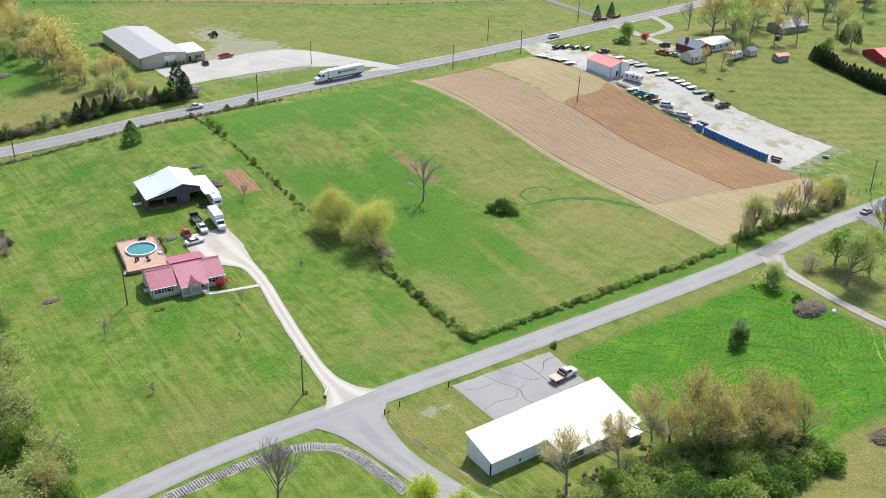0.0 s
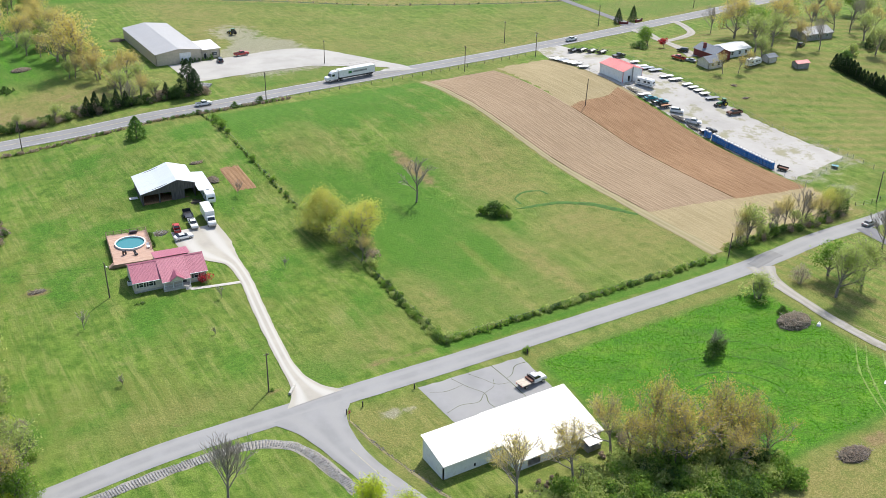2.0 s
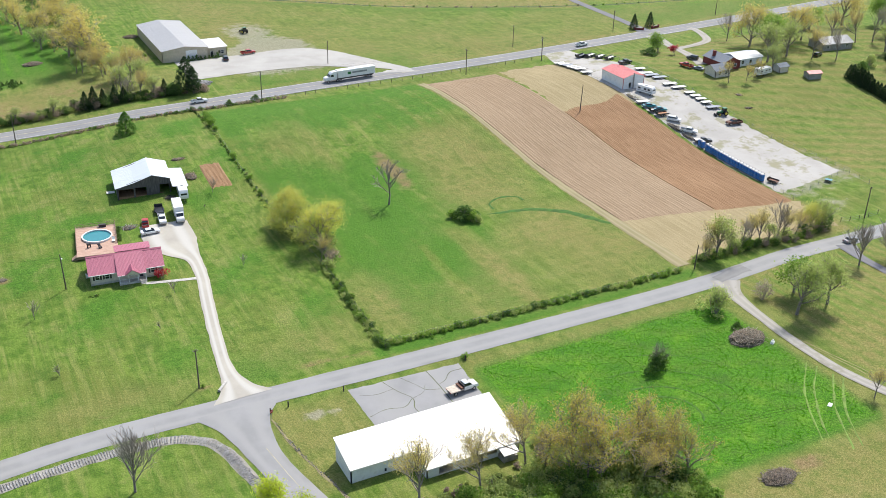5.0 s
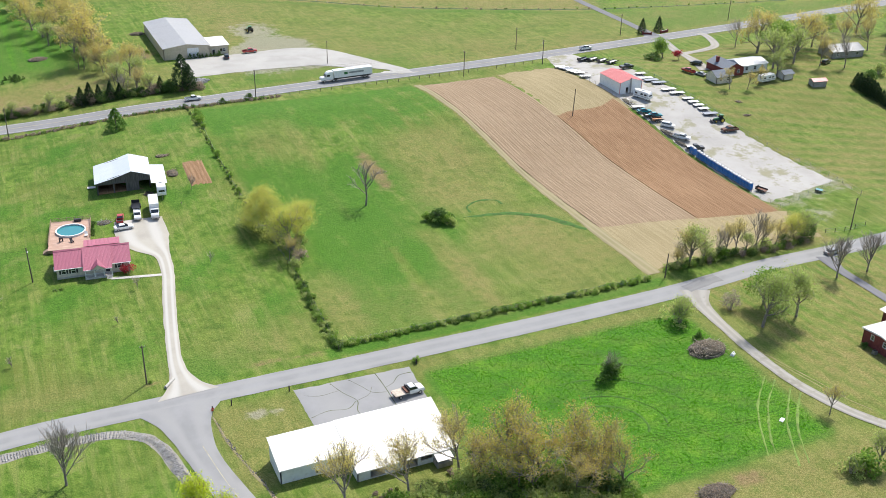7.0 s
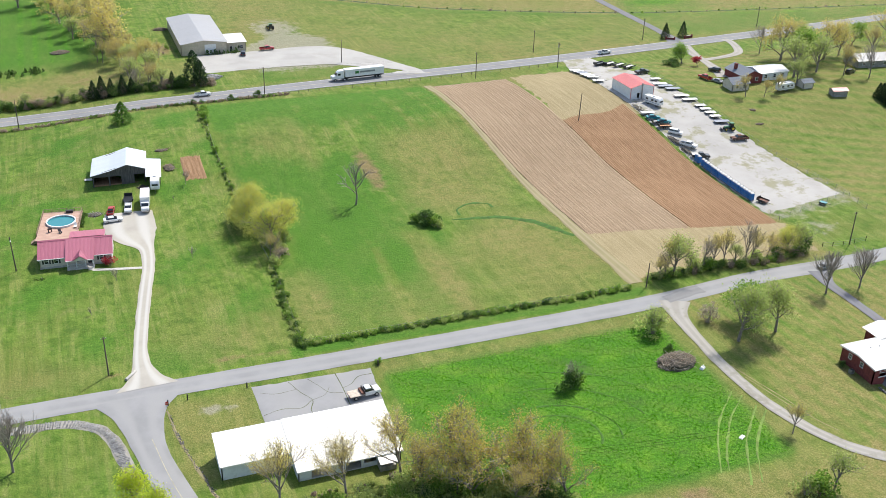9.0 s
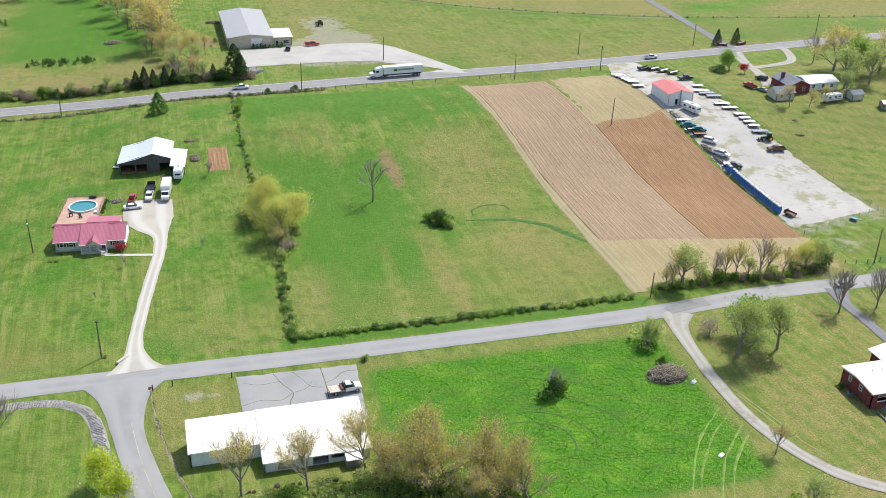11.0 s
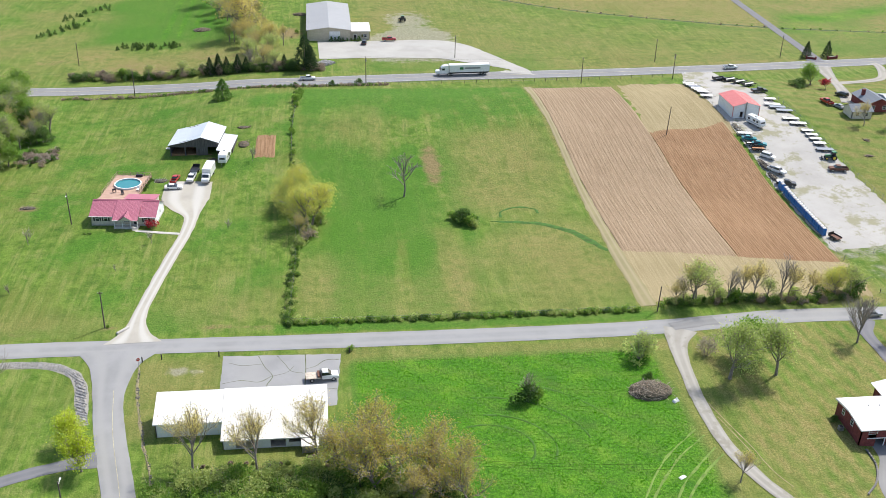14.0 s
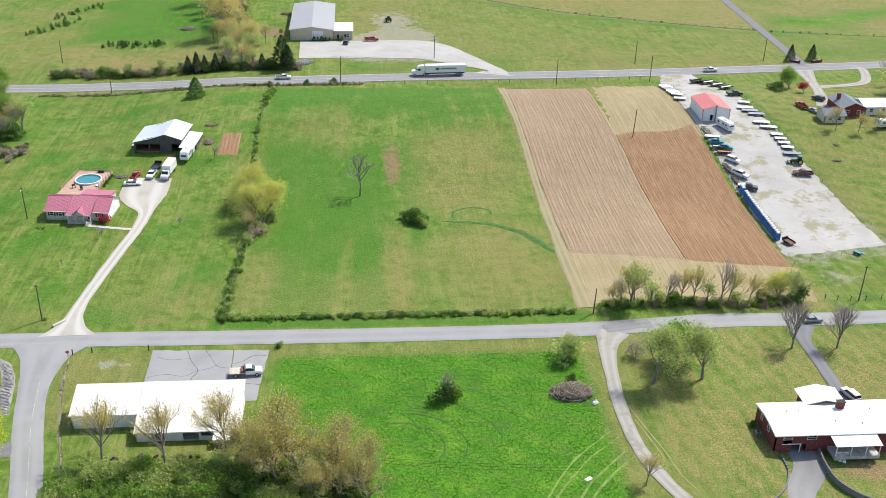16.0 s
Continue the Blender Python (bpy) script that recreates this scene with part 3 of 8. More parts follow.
# ---- building materials ----
def roof_mat(name, colour, rust=None, rough=0.45):
    m, nt, bsdf = begin(name, rough, 0.0)
    ob = nt.nodes.new("ShaderNodeObjectInfo")
    col = mix(nt, maths(nt, "MULTIPLY", ob.outputs["Random"], 0.35), colour, tuple(c * 0.86 for c in colour))
    streak = noise_tex(nt, 0.8, 5.0, 0.65)
    col = mix(nt, maths(nt, "MULTIPLY", ramp(nt, streak, 0.45, 0.75), 0.35), col, tuple(c * 0.75 for c in colour))
    if rust:
        col = mix(nt, maths(nt, "MULTIPLY", ramp(nt, noise_tex(nt, 0.45, 6.0, 0.7), 0.52, 0.72), 0.6), col, rust)
    nt.links.new(col, bsdf.inputs["Base Color"])
    bump(nt, bsdf, streak, 0.15, 0.02)
    return m


M_ROOF_WHITE = roof_mat("white_metal_roof", (0.70, 0.69, 0.66))
M_ROOF_STREAK = roof_mat("streaked_white_metal_roof", (0.66, 0.64, 0.60), (0.40, 0.31, 0.23))
M_ROOF_RED = roof_mat("red_metal_roof", (0.38, 0.115, 0.165))
M_ROOF_PINK = roof_mat("faded_red_metal_roof", (0.62, 0.19, 0.18))
M_ROOF_BARN = roof_mat("galvanised_roof", (0.66, 0.70, 0.73))
M_ROOF_GREY = roof_mat("grey_metal_roof", (0.37, 0.37, 0.37))
M_SHINGLE = plain("grey_shingles", (0.17, 0.19, 0.22), 0.9, vary=0.3, scale=1.5, relief=0.03)
M_WALL_WHITE = plain("white_wall", (0.72, 0.74, 0.74), 0.7, vary=0.12, scale=0.7, dirt=(0.55, 0.55, 0.5))
M_WALL_CREAM = plain("cream_siding", (0.60, 0.54, 0.45), 0.7, vary=0.12)
M_WALL_BEIGE = plain("beige_metal_wall", (0.52, 0.45, 0.34), 0.6, vary=0.12)
M_WALL_GREY = plain("grey_board_wall", (0.30, 0.29, 0.27), 0.8, vary=0.3)
M_BARN = plain("weathered_barn_board", (0.105, 0.098, 0.092), 0.9, vary=0.5, scale=1.0, stretch=(6, 6, 0.4), relief=0.02)
M_BRICK = plain("dark_red_brick", (0.20, 0.045, 0.040), 0.85, vary=0.35, scale=2.0, relief=0.02)
M_TRIM = plain("white_trim", (0.75, 0.75, 0.73), 0.6, vary=0.1)
M_SHUTTER = plain("dark_shutter", (0.03, 0.025, 0.03), 0.6)
M_DARK = plain("dark_interior", (0.035, 0.032, 0.03), 0.9)
M_CONCRETE = plain("concrete", (0.46, 0.44, 0.40), 0.9, vary=0.25, relief=0.02)
M_DECK = plain("faded_deck_boards", (0.42, 0.27, 0.20), 0.8, vary=0.25, scale=0.9, stretch=(0.4, 7, 1), dirt=(0.5, 0.42, 0.36))
M_RAIL = plain("weathered_rail", (0.27, 0.19, 0.13), 0.8)
M_WOOD = plain("weathered_pole_wood", (0.13, 0.105, 0.085), 0.9, vary=0.4, stretch=(4, 4, 0.5))
M_STEEL = plain("dull_steel", (0.32, 0.33, 0.34), 0.45, 0.7)
M_RED_WALL = plain("red_barn_paint", (0.38, 0.03, 0.035), 0.7, vary=0.2)
M_BLOCKWALL = plain("retaining_block", (0.20, 0.19, 0.18), 0.95, vary=0.4, scale=2.5, relief=0.05)


def pool_water():
    m, nt, bsdf = begin("pool_water", 0.05)
    bsdf.inputs["Base Color"].default_value = (0.035, 0.20, 0.22, 1)
    bump(nt, bsdf, noise_tex(nt, 2.5, 3.0), 0.25, 0.03)
    return m


M_WATER = pool_water()


def wall(name, parent, p, q, z0, top, material, openings=(), thick=0.2, label=""):
    """A straight wall from p to q with openings (u0, u1, z0, z1); top: a height, or points (u, z)."""
    p, q = Vector((*p, 0)), Vector((*q, 0))
    L = (q - p).length
    d = (q - p) / L
    inn = Vector((-d.y, d.x, 0)) * thick
    prof = top if isinstance(top, (list, tuple)) else [(0, top), (L, top)]
    us, zs = [u for u, _ in prof], [z for _, z in prof]
    cuts = sorted({0.0, L, *us, *[o[0] for o in openings], *[o[1] for o in openings]})
    bm = bmesh.new()
    for u0, u1 in zip(cuts, cuts[1:]):
        if u1 - u0 < 1e-4:
            continue
        mid = (u0 + u1) / 2
        levels = [(z0, z0)]
        for o in sorted(o for o in openings if o[0] < mid < o[1]):
            levels += [(o[2], o[2]), (o[3], o[3])]
        levels.append((float(np.interp(u0, us, zs)), float(np.interp(u1, us, zs))))
        for lo, hi in zip(levels[::2], levels[1::2]):
            if max(hi) - max(lo) < 1e-3:
                continue
            a = [bm.verts.new(p + d * u + off + Vector((0, 0, z))) for off in (Vector(), inn) for u, z in ((u0, lo[0]), (u1, lo[1]), (u1, hi[1]), (u0, hi[0]))]
            for f in ((0, 1, 2, 3), (7, 6, 5, 4), (0, 4, 5, 1), (1, 5, 6, 2), (2, 6, 7, 3), (3, 7, 4, 0)):
                bm.faces.new([a[i] for i in f])
    bmesh.ops.remove_doubles(bm, verts=bm.verts, dist=1e-4)
    return part(name, bm, material, parent, label)


def oriented(p, d):
    """A pose whose x runs along d and whose -y faces outward, at p."""
    d = Vector((*d, 0)).normalized()
    return Matrix.Translation(p) @ Matrix(((d.x, -d.y, 0, 0), (d.y, d.x, 0, 0), (0, 0, 1, 0), (0, 0, 0, 1)))


def window(parent, p, d, w, h, shutters=False, depth=0.12):
    """A window at p (its lower middle on the wall's face), running along d."""
    win = new("window")
    win.parent = parent
    win.matrix_basis = oriented(p, d)
    bm = bmesh.new()
    t = 0.09
    for b in ((-w / 2 - t, -w / 2, 0, h), (w / 2, w / 2 + t, 0, h), (-w / 2 - t, w / 2 + t, -t, 0), (-w / 2 - t, w / 2 + t, h, h + t), (-w / 2, w / 2, h * 0.48, h * 0.54)):
        box(bm, b[0], b[1], -0.06, 0.05, b[2], b[3])
    part("frame", bm, M_TRIM, win)
    part("pane", a_box(-w / 2, w / 2, -0.02, 0.03, 0, h), M_GLASS, win)
    if shutters:
        for s in (-1, 1):
            x = s * (w / 2 + t + 0.24)
            part("shutter", a_box(x - 0.2, x + 0.2, -0.05, 0.0, -0.05, h + 0.05), M_SHUTTER, win, "dark louvred shutter")
    return win


def panels(parent, origin, along, down, width, material, label="", thick=0.05, ribs=True):
    """A roof slope of ribbed metal sheets, each a piece of its own, on one shared mesh."""
    o, a, d = Vector(origin), Vector(along), Vector(down)
    n = max(1, round(a.length / width))
    w, L = a.length / n, d.length
    bm = bmesh.new()
    box(bm, 0.004, w - 0.004, 0, L, -thick, 0)
    if ribs:
        for k in range(3):
            x = w * k / 3 + 0.03
            prism([(x, 0), (x + 0.04, 0.035), (x + 0.08, 0)], "y", 0, L, bm)
    me = bpy.data.meshes.new("roof_panel")
    bm.to_mesh(me)
    bm.free()
    me.materials.append(material)
    ax, dy = a.normalized(), d.normalized()
    up = ax.cross(dy)
    flip = up.z < 0
    if flip:
        o, ax, up = o + a, -ax, -up
    for k in range(n):
        ob = new("roof_panel", me)
        ob.parent = parent
        m = Matrix((ax, dy, up)).transposed().to_4x4()
        m.translation = o + ax * (w * k)
        ob.matrix_basis = m
        if label:
            ob["label"] = label


def door(parent, p, d, w, h, material=None, name="door", label=""):
    dr = new(name)
    dr.parent = parent
    dr.matrix_basis = oriented(p, d)
    bm = bmesh.new()
    box(bm, -w / 2 - 0.08, -w / 2, -0.05, 0.05, 0, h + 0.08)
    box(bm, w / 2, w / 2 + 0.08, -0.05, 0.05, 0, h + 0.08)
    box(bm, -w / 2, w / 2, -0.05, 0.05, h, h + 0.08)
    part("frame", bm, M_TRIM, dr)
    bm = bmesh.new()
    k = max(1, int(h / 0.55))
    for i in range(k):
        box(bm, -w / 2, w / 2, -0.02, 0.03, h * i / k + 0.01, h * (i + 1) / k - 0.01, 0.008)
    part("leaf", bm, material or M_TRIM, dr, label)
    return dr


# ---- white commercial building ----
def white_building():
    b = thing("commercial_building", 9.6, -31.6, 0.0, 0, "long low white metal building with a streaked white roof", "building")
    # local: x 0..12.4 west wing, 12.4..31.2 east wing; both roofs fall to the south
    wall("wall", b, (0, 0), (12.4, 0), -0.2, 3.25, M_WALL_WHITE)
    wall("wall", b, (0, 7.0), (0, 0), -0.2, [(0, 4.75), (7.0, 3.25)], M_WALL_WHITE)
    wall("wall", b, (31.2, 7.0), (0, 7.0), -0.2, 4.75, M_WALL_WHITE)
    wall("wall", b, (31.2, -4.6), (31.2, 7.0), -0.2, [(0, 2.25), (11.6, 4.78)], M_WALL_WHITE)
    wall("wall", b, (12.4, 6.8), (12.4, -4.6), -0.2, [(0, 4.72), (11.4, 2.25)], M_WALL_WHITE)
    wall("wall", b, (12.4, -4.6), (31.2, -4.6), -0.2, 2.25, M_WALL_WHITE, [(2.4, 5.2, 0.1, 1.9), (8.6, 11.4, 0.0, 2.0), (11.9, 14.2, 0.9, 1.9), (15.6, 17.4, 0.0, 2.0)])
    part("floor_slab", a_box(0.2, 31, 0.2, 6.8, -0.2, 0.06), M_CONCRETE, b)
    part("floor_slab", a_box(12.6, 31, -4.4, 0.2, -0.2, 0.06), M_CONCRETE, b)
    panels(b, (-0.3, 7.3, 5.0), (12.4, 0, 0), (0, -7.8, -1.72), 0.95, M_ROOF_WHITE)
    panels(b, (12.15, 7.45, 5.03), (19.4, 0, 0), (0, -4.1, -0.90), 0.95, M_ROOF_WHITE)
    panels(b, (12.15, 3.5, 4.18), (19.4, 0, 0), (0, -8.5, -1.87), 0.95, M_ROOF_STREAK, "weather-streaked white sheet")
    part("fascia", a_box(-0.32, 12.0, -0.58, -0.5, 3.06, 3.27), M_TRIM, b)
    part("fascia", a_box(12.15, 31.6, -5.06, -4.98, 2.12, 2.32), M_TRIM, b)
    part("door_frame", a_box(20.9, 21.0, -4.66, -4.38, 0, 2.1), M_TRIM, b)
    part("partition", a_box(23.8, 24.2, -4.35, -1.2, 0.06, 2.3), M_WALL_GREY, b)
    awn = part("awning", prism([(-7.0, 1.75), (-4.7, 2.15), (-4.7, 2.08), (-7.0, 1.68)], "x", 26.6, 29.8), M_ROOF_STREAK, b, "small sheet-metal awning")
    for x in (26.8, 29.6):
        part("awning_post", rod((x, -6.8, -0.1), (x, -6.8, 1.72), 0.05), M_STEEL, b)
    part("porch_box", a_box(26.7, 29.6, -6.7, -4.72, -0.1, 0.9), M_WALL_GREY, b)
    part("vent", a_box(6.4, 6.75, -0.08, 0.0, 0.5, 1.1), M_DARK, b, "dark wall meter")


white_building()


# ---- red-roofed ranch house ----
def ranch_house():
    b = thing("house", -18.0, 57.8, lz(-10, 60) - 0.05, -6, "cream ranch house with a dark red metal roof and porch", "house")
    # local origin at the front left corner, x to 17, y to 9.4
    found = a_box(-0.05, 16.45, 0.05, 9.4, -0.6, 0.45)
    part("foundation", found, M_CONCRETE, b, "pale block foundation")
    zt = 2.75
    wall("wall", b, (0, 0), (6.2, 0), 0.45, zt, M_WALL_CREAM, [(1.1, 2.0, 1.2, 2.45), (3.3, 4.2, 1.2, 2.45)])
    wall("wall", b, (6.2, 0), (12.4, 0), 0.45, zt, M_WALL_CREAM, [(2.1, 3.7, 1.1, 2.4), (4.7, 5.6, 0.5, 2.5)])
    wall("wall", b, (12.4, 0), (16.4, 0), 0.45, zt, M_WALL_CREAM, [(1.2, 2.1, 1.2, 2.45)])
    wall("wall", b, (16.4, 0), (16.4, 9.4), 0.45, [(0, zt), (4.7, 5.0), (9.4, zt)], M_WALL_WHITE)
    wall("wall", b, (0, 9.4), (0, 0), 0.45, [(0, zt), (4.7, 5.0), (9.4, zt)], M_WALL_CREAM)
    wall("wall", b, (16.4, 9.4), (0, 9.4), 0.45, zt, M_WALL_CREAM)
    for x in (1.55, 3.75):
        window(b, (x, 0.04, 1.2), (1, 0), 0.9, 1.25, True)
    window(b, (13.95 + 0.1, 0.04, 1.2), (1, 0), 0.9, 1.25, True)
    window(b, (9.1, 0.04, 1.1), (1, 0), 1.6, 1.3)
    door(b, (11.35, 0.04, 0.5), (1, 0), 0.9, 2.0, M_SHUTTER, label="dark front door")
    window(b, (16.38, 5.5, 1.3), (0, 1), 0.9, 1.1)
    # roof
    s = (0, -5.15, -2.45)
    panels(b, (-0.4, 4.7, 5.1), (6.4, 0, 0), s, 0.92, M_ROOF_RED)
    panels(b, (12.4, 4.7, 5.1), (4.4, 0, 0), s, 0.92, M_ROOF_RED)
    panels(b, (5.95, 4.75, 5.2), (6.5, 0, 0), (0, -7.05, -2.75), 0.93, M_ROOF_RED)
    panels(b, (-0.4, 4.7, 5.1), (17.2, 0, 0), (0, 5.1, -2.43), 0.92, M_ROOF_RED)
    part("ridge_cap", prism([(4.35, 5.02), (4.7, 5.26), (5.05, 5.02), (4.7, 5.16)], "x", -0.42, 16.82), M_ROOF_RED, b)
    part("gutter", a_box(-0.4, 5.9, -0.55, -0.43, 2.52, 2.66), M_TRIM, b)
    part("gutter", a_box(12.5, 16.8, -0.55, -0.43, 2.52, 2.66), M_TRIM, b)
    # porch with its small gable
    part("porch_floor", a_box(6.2, 12.4, -1.95, 0.0, -0.3, 0.42), M_CONCRETE, b)
    for x in (6.35, 8.4, 10.5, 12.25):
        part("porch_post", a_box(x - 0.08, x + 0.08, -1.85, -1.69, 0.42, 2.42), M_TRIM, b)
    for x0, x1 in ((6.4, 8.4), (8.4, 10.5)):
        bm = bmesh.new()
        box(bm, x0, x1, -1.8, -1.74, 1.2, 1.28)
        for k in range(9):
            x = x0 + (x1 - x0) * (k + 0.5) / 9
            box(bm, x - 0.02, x + 0.02, -1.79, -1.75, 0.42, 1.2)
        part("porch_rail", bm, M_TRIM, b)
    gx0, gx1, gm = 7.6, 11.0, 9.3
    part("gable", prism([(gx0 + 0.2, 2.45), (gx1 - 0.2, 2.45), (gm, 3.55)], "y", -2.3, -2.15), M_WALL_CREAM, b)
    panels(b, (gm, -2.5, 3.78), (0, 3.4, 0), (gx0 - gm, 0, -1.15), 0.9, M_ROOF_RED)
    panels(b, (gm, -2.5, 3.78), (0, 3.4, 0), (gx1 - gm, 0, -1.15), 0.9, M_ROOF_RED)
    part("fascia", a_box(6.0, 12.4, -2.28, -2.16, 2.34, 2.5), M_TRIM, b)
    for i in range(3):
        part("step", a_box(11.0, 12.3, -1.95 - 0.3 * (i + 1), -1.95 - 0.3 * i, -0.3, 0.28 - 0.14 * i), M_CONCRETE, b)
    # rear wing
    wall("wall", b, (6.6, 13.0), (6.6, 9.4), 0.3, [(0, 2.6), (3.6, 3.2)], M_WALL_CREAM)
    wall("wall", b, (14.4, 9.4), (14.4, 13.0), 0.3, [(0, 3.2), (3.6, 2.6)], M_WALL_CREAM)
    wall("wall", b, (14.4, 13.0), (6.6, 13.0), 0.3, 2.6, M_WALL_CREAM)
    panels(b, (6.3, 8.2, 3.75), (8.4, 0, 0), (0, 5.1, -0.75), 0.92, M_ROOF_RED)


ranch_house()
ribbon("path", [(-6.4, 53.7), (-3, 52.9), (0, 52.3), (4.8, 51.5)], 1.1, M_CONCRETE, 0.12, 1.0, 3, 0.03, "narrow concrete path to the front porch", category="path")


def pool_deck():
    z0 = 0.85
    gz, ang = lz(-12, 80) - 0.1, -8.0
    b = thing("pool_deck", -18.8, 71.8, gz, ang, "faded wooden pool deck with a railed edge", "deck")
    W, D, cx, cy, R = 9.8, 16.8, 5.1, 10.1, 3.6
    at = lambda u, v: (-18.8 + u * math.cos(radians(ang)) - v * math.sin(radians(ang)), 71.8 + u * math.sin(radians(ang)) + v * math.cos(radians(ang)))
    bm = bmesh.new()
    n = 48
    rim = [bm.verts.new((cx + R * math.cos(2 * math.pi * k / n), cy + R * math.sin(2 * math.pi * k / n), z0)) for k in range(n)]
    edge = []
    for k in range(n):
        a = 2 * math.pi * k / n
        c, s = math.cos(a), math.sin(a)
        f = min(((W - cx) / c if c > 1e-6 else 1e9), (-cx / c if c < -1e-6 else 1e9), ((D - cy) / s if s > 1e-6 else 1e9), (-cy / s if s < -1e-6 else 1e9))
        edge.append(bm.verts.new((cx + f * c, cy + f * s, z0)))
    faces = [bm.faces.new((rim[k], edge[k], edge[(k + 1) % n], rim[(k + 1) % n])) for k in range(n)]
    for x, y in ((0, 0), (W, 0), (W, D), (0, D)):
        v = bm.verts.new((x, y, z0))
        near = sorted(edge, key=lambda e: (e.co - v.co).length)[:8]
        on_x = [e for e in near if abs(e.co.x - x) < 1e-3]
        on_y = [e for e in near if abs(e.co.y - y) < 1e-3]
        if on_x and on_y:
            faces.append(bm.faces.new((v, on_x[0], on_y[0])))
    bmesh.ops.recalc_face_normals(bm, faces=bm.faces)
    ret = bmesh.ops.extrude_face_region(bm, geom=list(bm.faces))
    bmesh.ops.translate(bm, vec=(0, 0, -0.12), verts=[g for g in ret["geom"] if isinstance(g, bmesh.types.BMVert)])
    bmesh.ops.recalc_face_normals(bm, faces=bm.faces)
    part("deck_surface", bm, M_DECK, b)
    def rail(p, q):
        L = math.hypot(q[0] - p[0], q[1] - p[1])
        n = max(1, round(L / 2.0))
        for k in range(n + 1):
            x, y = p[0] + (q[0] - p[0]) * k / n, p[1] + (q[1] - p[1]) * k / n
            part("post", a_box(x - 0.06, x + 0.06, y - 0.06, y + 0.06, -0.2, z0 + 1.05), M_RAIL, b)
        for z in (z0 + 0.95, z0 + 0.5, z0 + 0.2):
            part("rail", rod((*p, z), (*q, z), 0.05, 4), M_RAIL, b)
    rail((0.05, 2.5), (0.05, D - 0.05))
    rail((0.05, D - 0.05), (W - 0.05, D - 0.05))
    rail((W - 0.05, D - 0.05), (W - 0.05, 5.5))
    part("skirt", a_box(0.02, 0.08, 0, D, 0.05, z0 - 0.13), M_RAIL, b)
    part("skirt", a_box(0, W, 0.02, 0.08, 0.05, z0 - 0.13), M_RAIL, b)
    part("skirt", a_box(W - 0.08, W - 0.02, 0, D, 0.05, z0 - 0.13), M_RAIL, b)
    for i in range(4):
        part("step", a_box(-0.3 * (i + 1), -0.3 * i, 0.3, 1.8, -0.2, z0 - 0.2 * (i + 1)), M_RAIL, b)
    p = thing("swimming_pool", *at(cx, cy), gz, 0, "round above-ground pool with teal water and white rim", "pool")
    ring = bmesh.new()
    prof = [(R - 0.12, 0.0), (R - 0.02, 0.0), (R - 0.02, 1.25), (R + 0.1, 1.25), (R + 0.1, 1.33), (R - 0.2, 1.33), (R - 0.2, 1.25), (R - 0.12, 1.25)]
    vs = [[ring.verts.new((r * math.cos(2 * math.pi * k / n), r * math.sin(2 * math.pi * k / n), z)) for r, z in prof] for k in range(n)]
    for k in range(n):
        for i in range(len(prof)):
            j = (i + 1) % len(prof)
            ring.faces.new((vs[k][i], vs[(k + 1) % n][i], vs[(k + 1) % n][j], vs[k][j]))
    part("pool_wall", ring, M_TRIM, p)
    w = bmesh.new()
    bmesh.ops.create_circle(w, cap_ends=True, segments=n, radius=R - 0.12, matrix=Matrix.Translation((0, 0, 0.98)))
    part("water", w, M_WATER, p, "still teal pool water")
    for x, y, mat, nm, lab in ((3.0, 4.6, M_SHUTTER, "grill", "black barbecue grill on the deck"), (5.6, 3.6, M_SHUTTER, "deck_chair", "dark folding chair on the deck"), (8.9, 6.6, M_TRIM, "deck_lounger", "white plastic lounger on the deck"), (6.6, 16.0, M_SHUTTER, "storage_box", "black plastic storage box on the deck")):
        t = thing(nm, *at(x, y), gz + z0, random.uniform(-40, 40) if nm != "storage_box" else ang, lab, nm.replace("_", " "))
        if nm == "grill":
            part("bowl", a_box(-0.5, 0.5, -0.3, 0.3, 0.7, 1.15, bevel=0.12), mat, t)
            for sx in (-0.4, 0.4):
                part("leg", a_box(sx - 0.04, sx + 0.04, -0.25, 0.25, 0, 0.7), mat, t)
        elif nm == "storage_box":
            part("bin", a_box(-0.9, 0.9, -0.35, 0.35, 0, 0.6, bevel=0.05), mat, t)
            part("lid", a_box(-0.95, 0.95, -0.4, 0.4, 0.6, 0.7, bevel=0.03), mat, t)
        else:
            part("seat", a_box(-0.35, 0.35, -0.7 if nm == "deck_lounger" else -0.35, 0.35, 0.35, 0.42), mat, t)
            part("backrest", prism([(0.3, 0.4), (0.37, 0.4), (0.75, 1.0), (0.68, 1.02)], "x", -0.35, 0.35), mat, t)
            for sx in (-0.3, 0.3):
                part("leg", a_box(sx - 0.03, sx + 0.03, -0.3, 0.3, 0, 0.35), mat, t)


pool_deck()


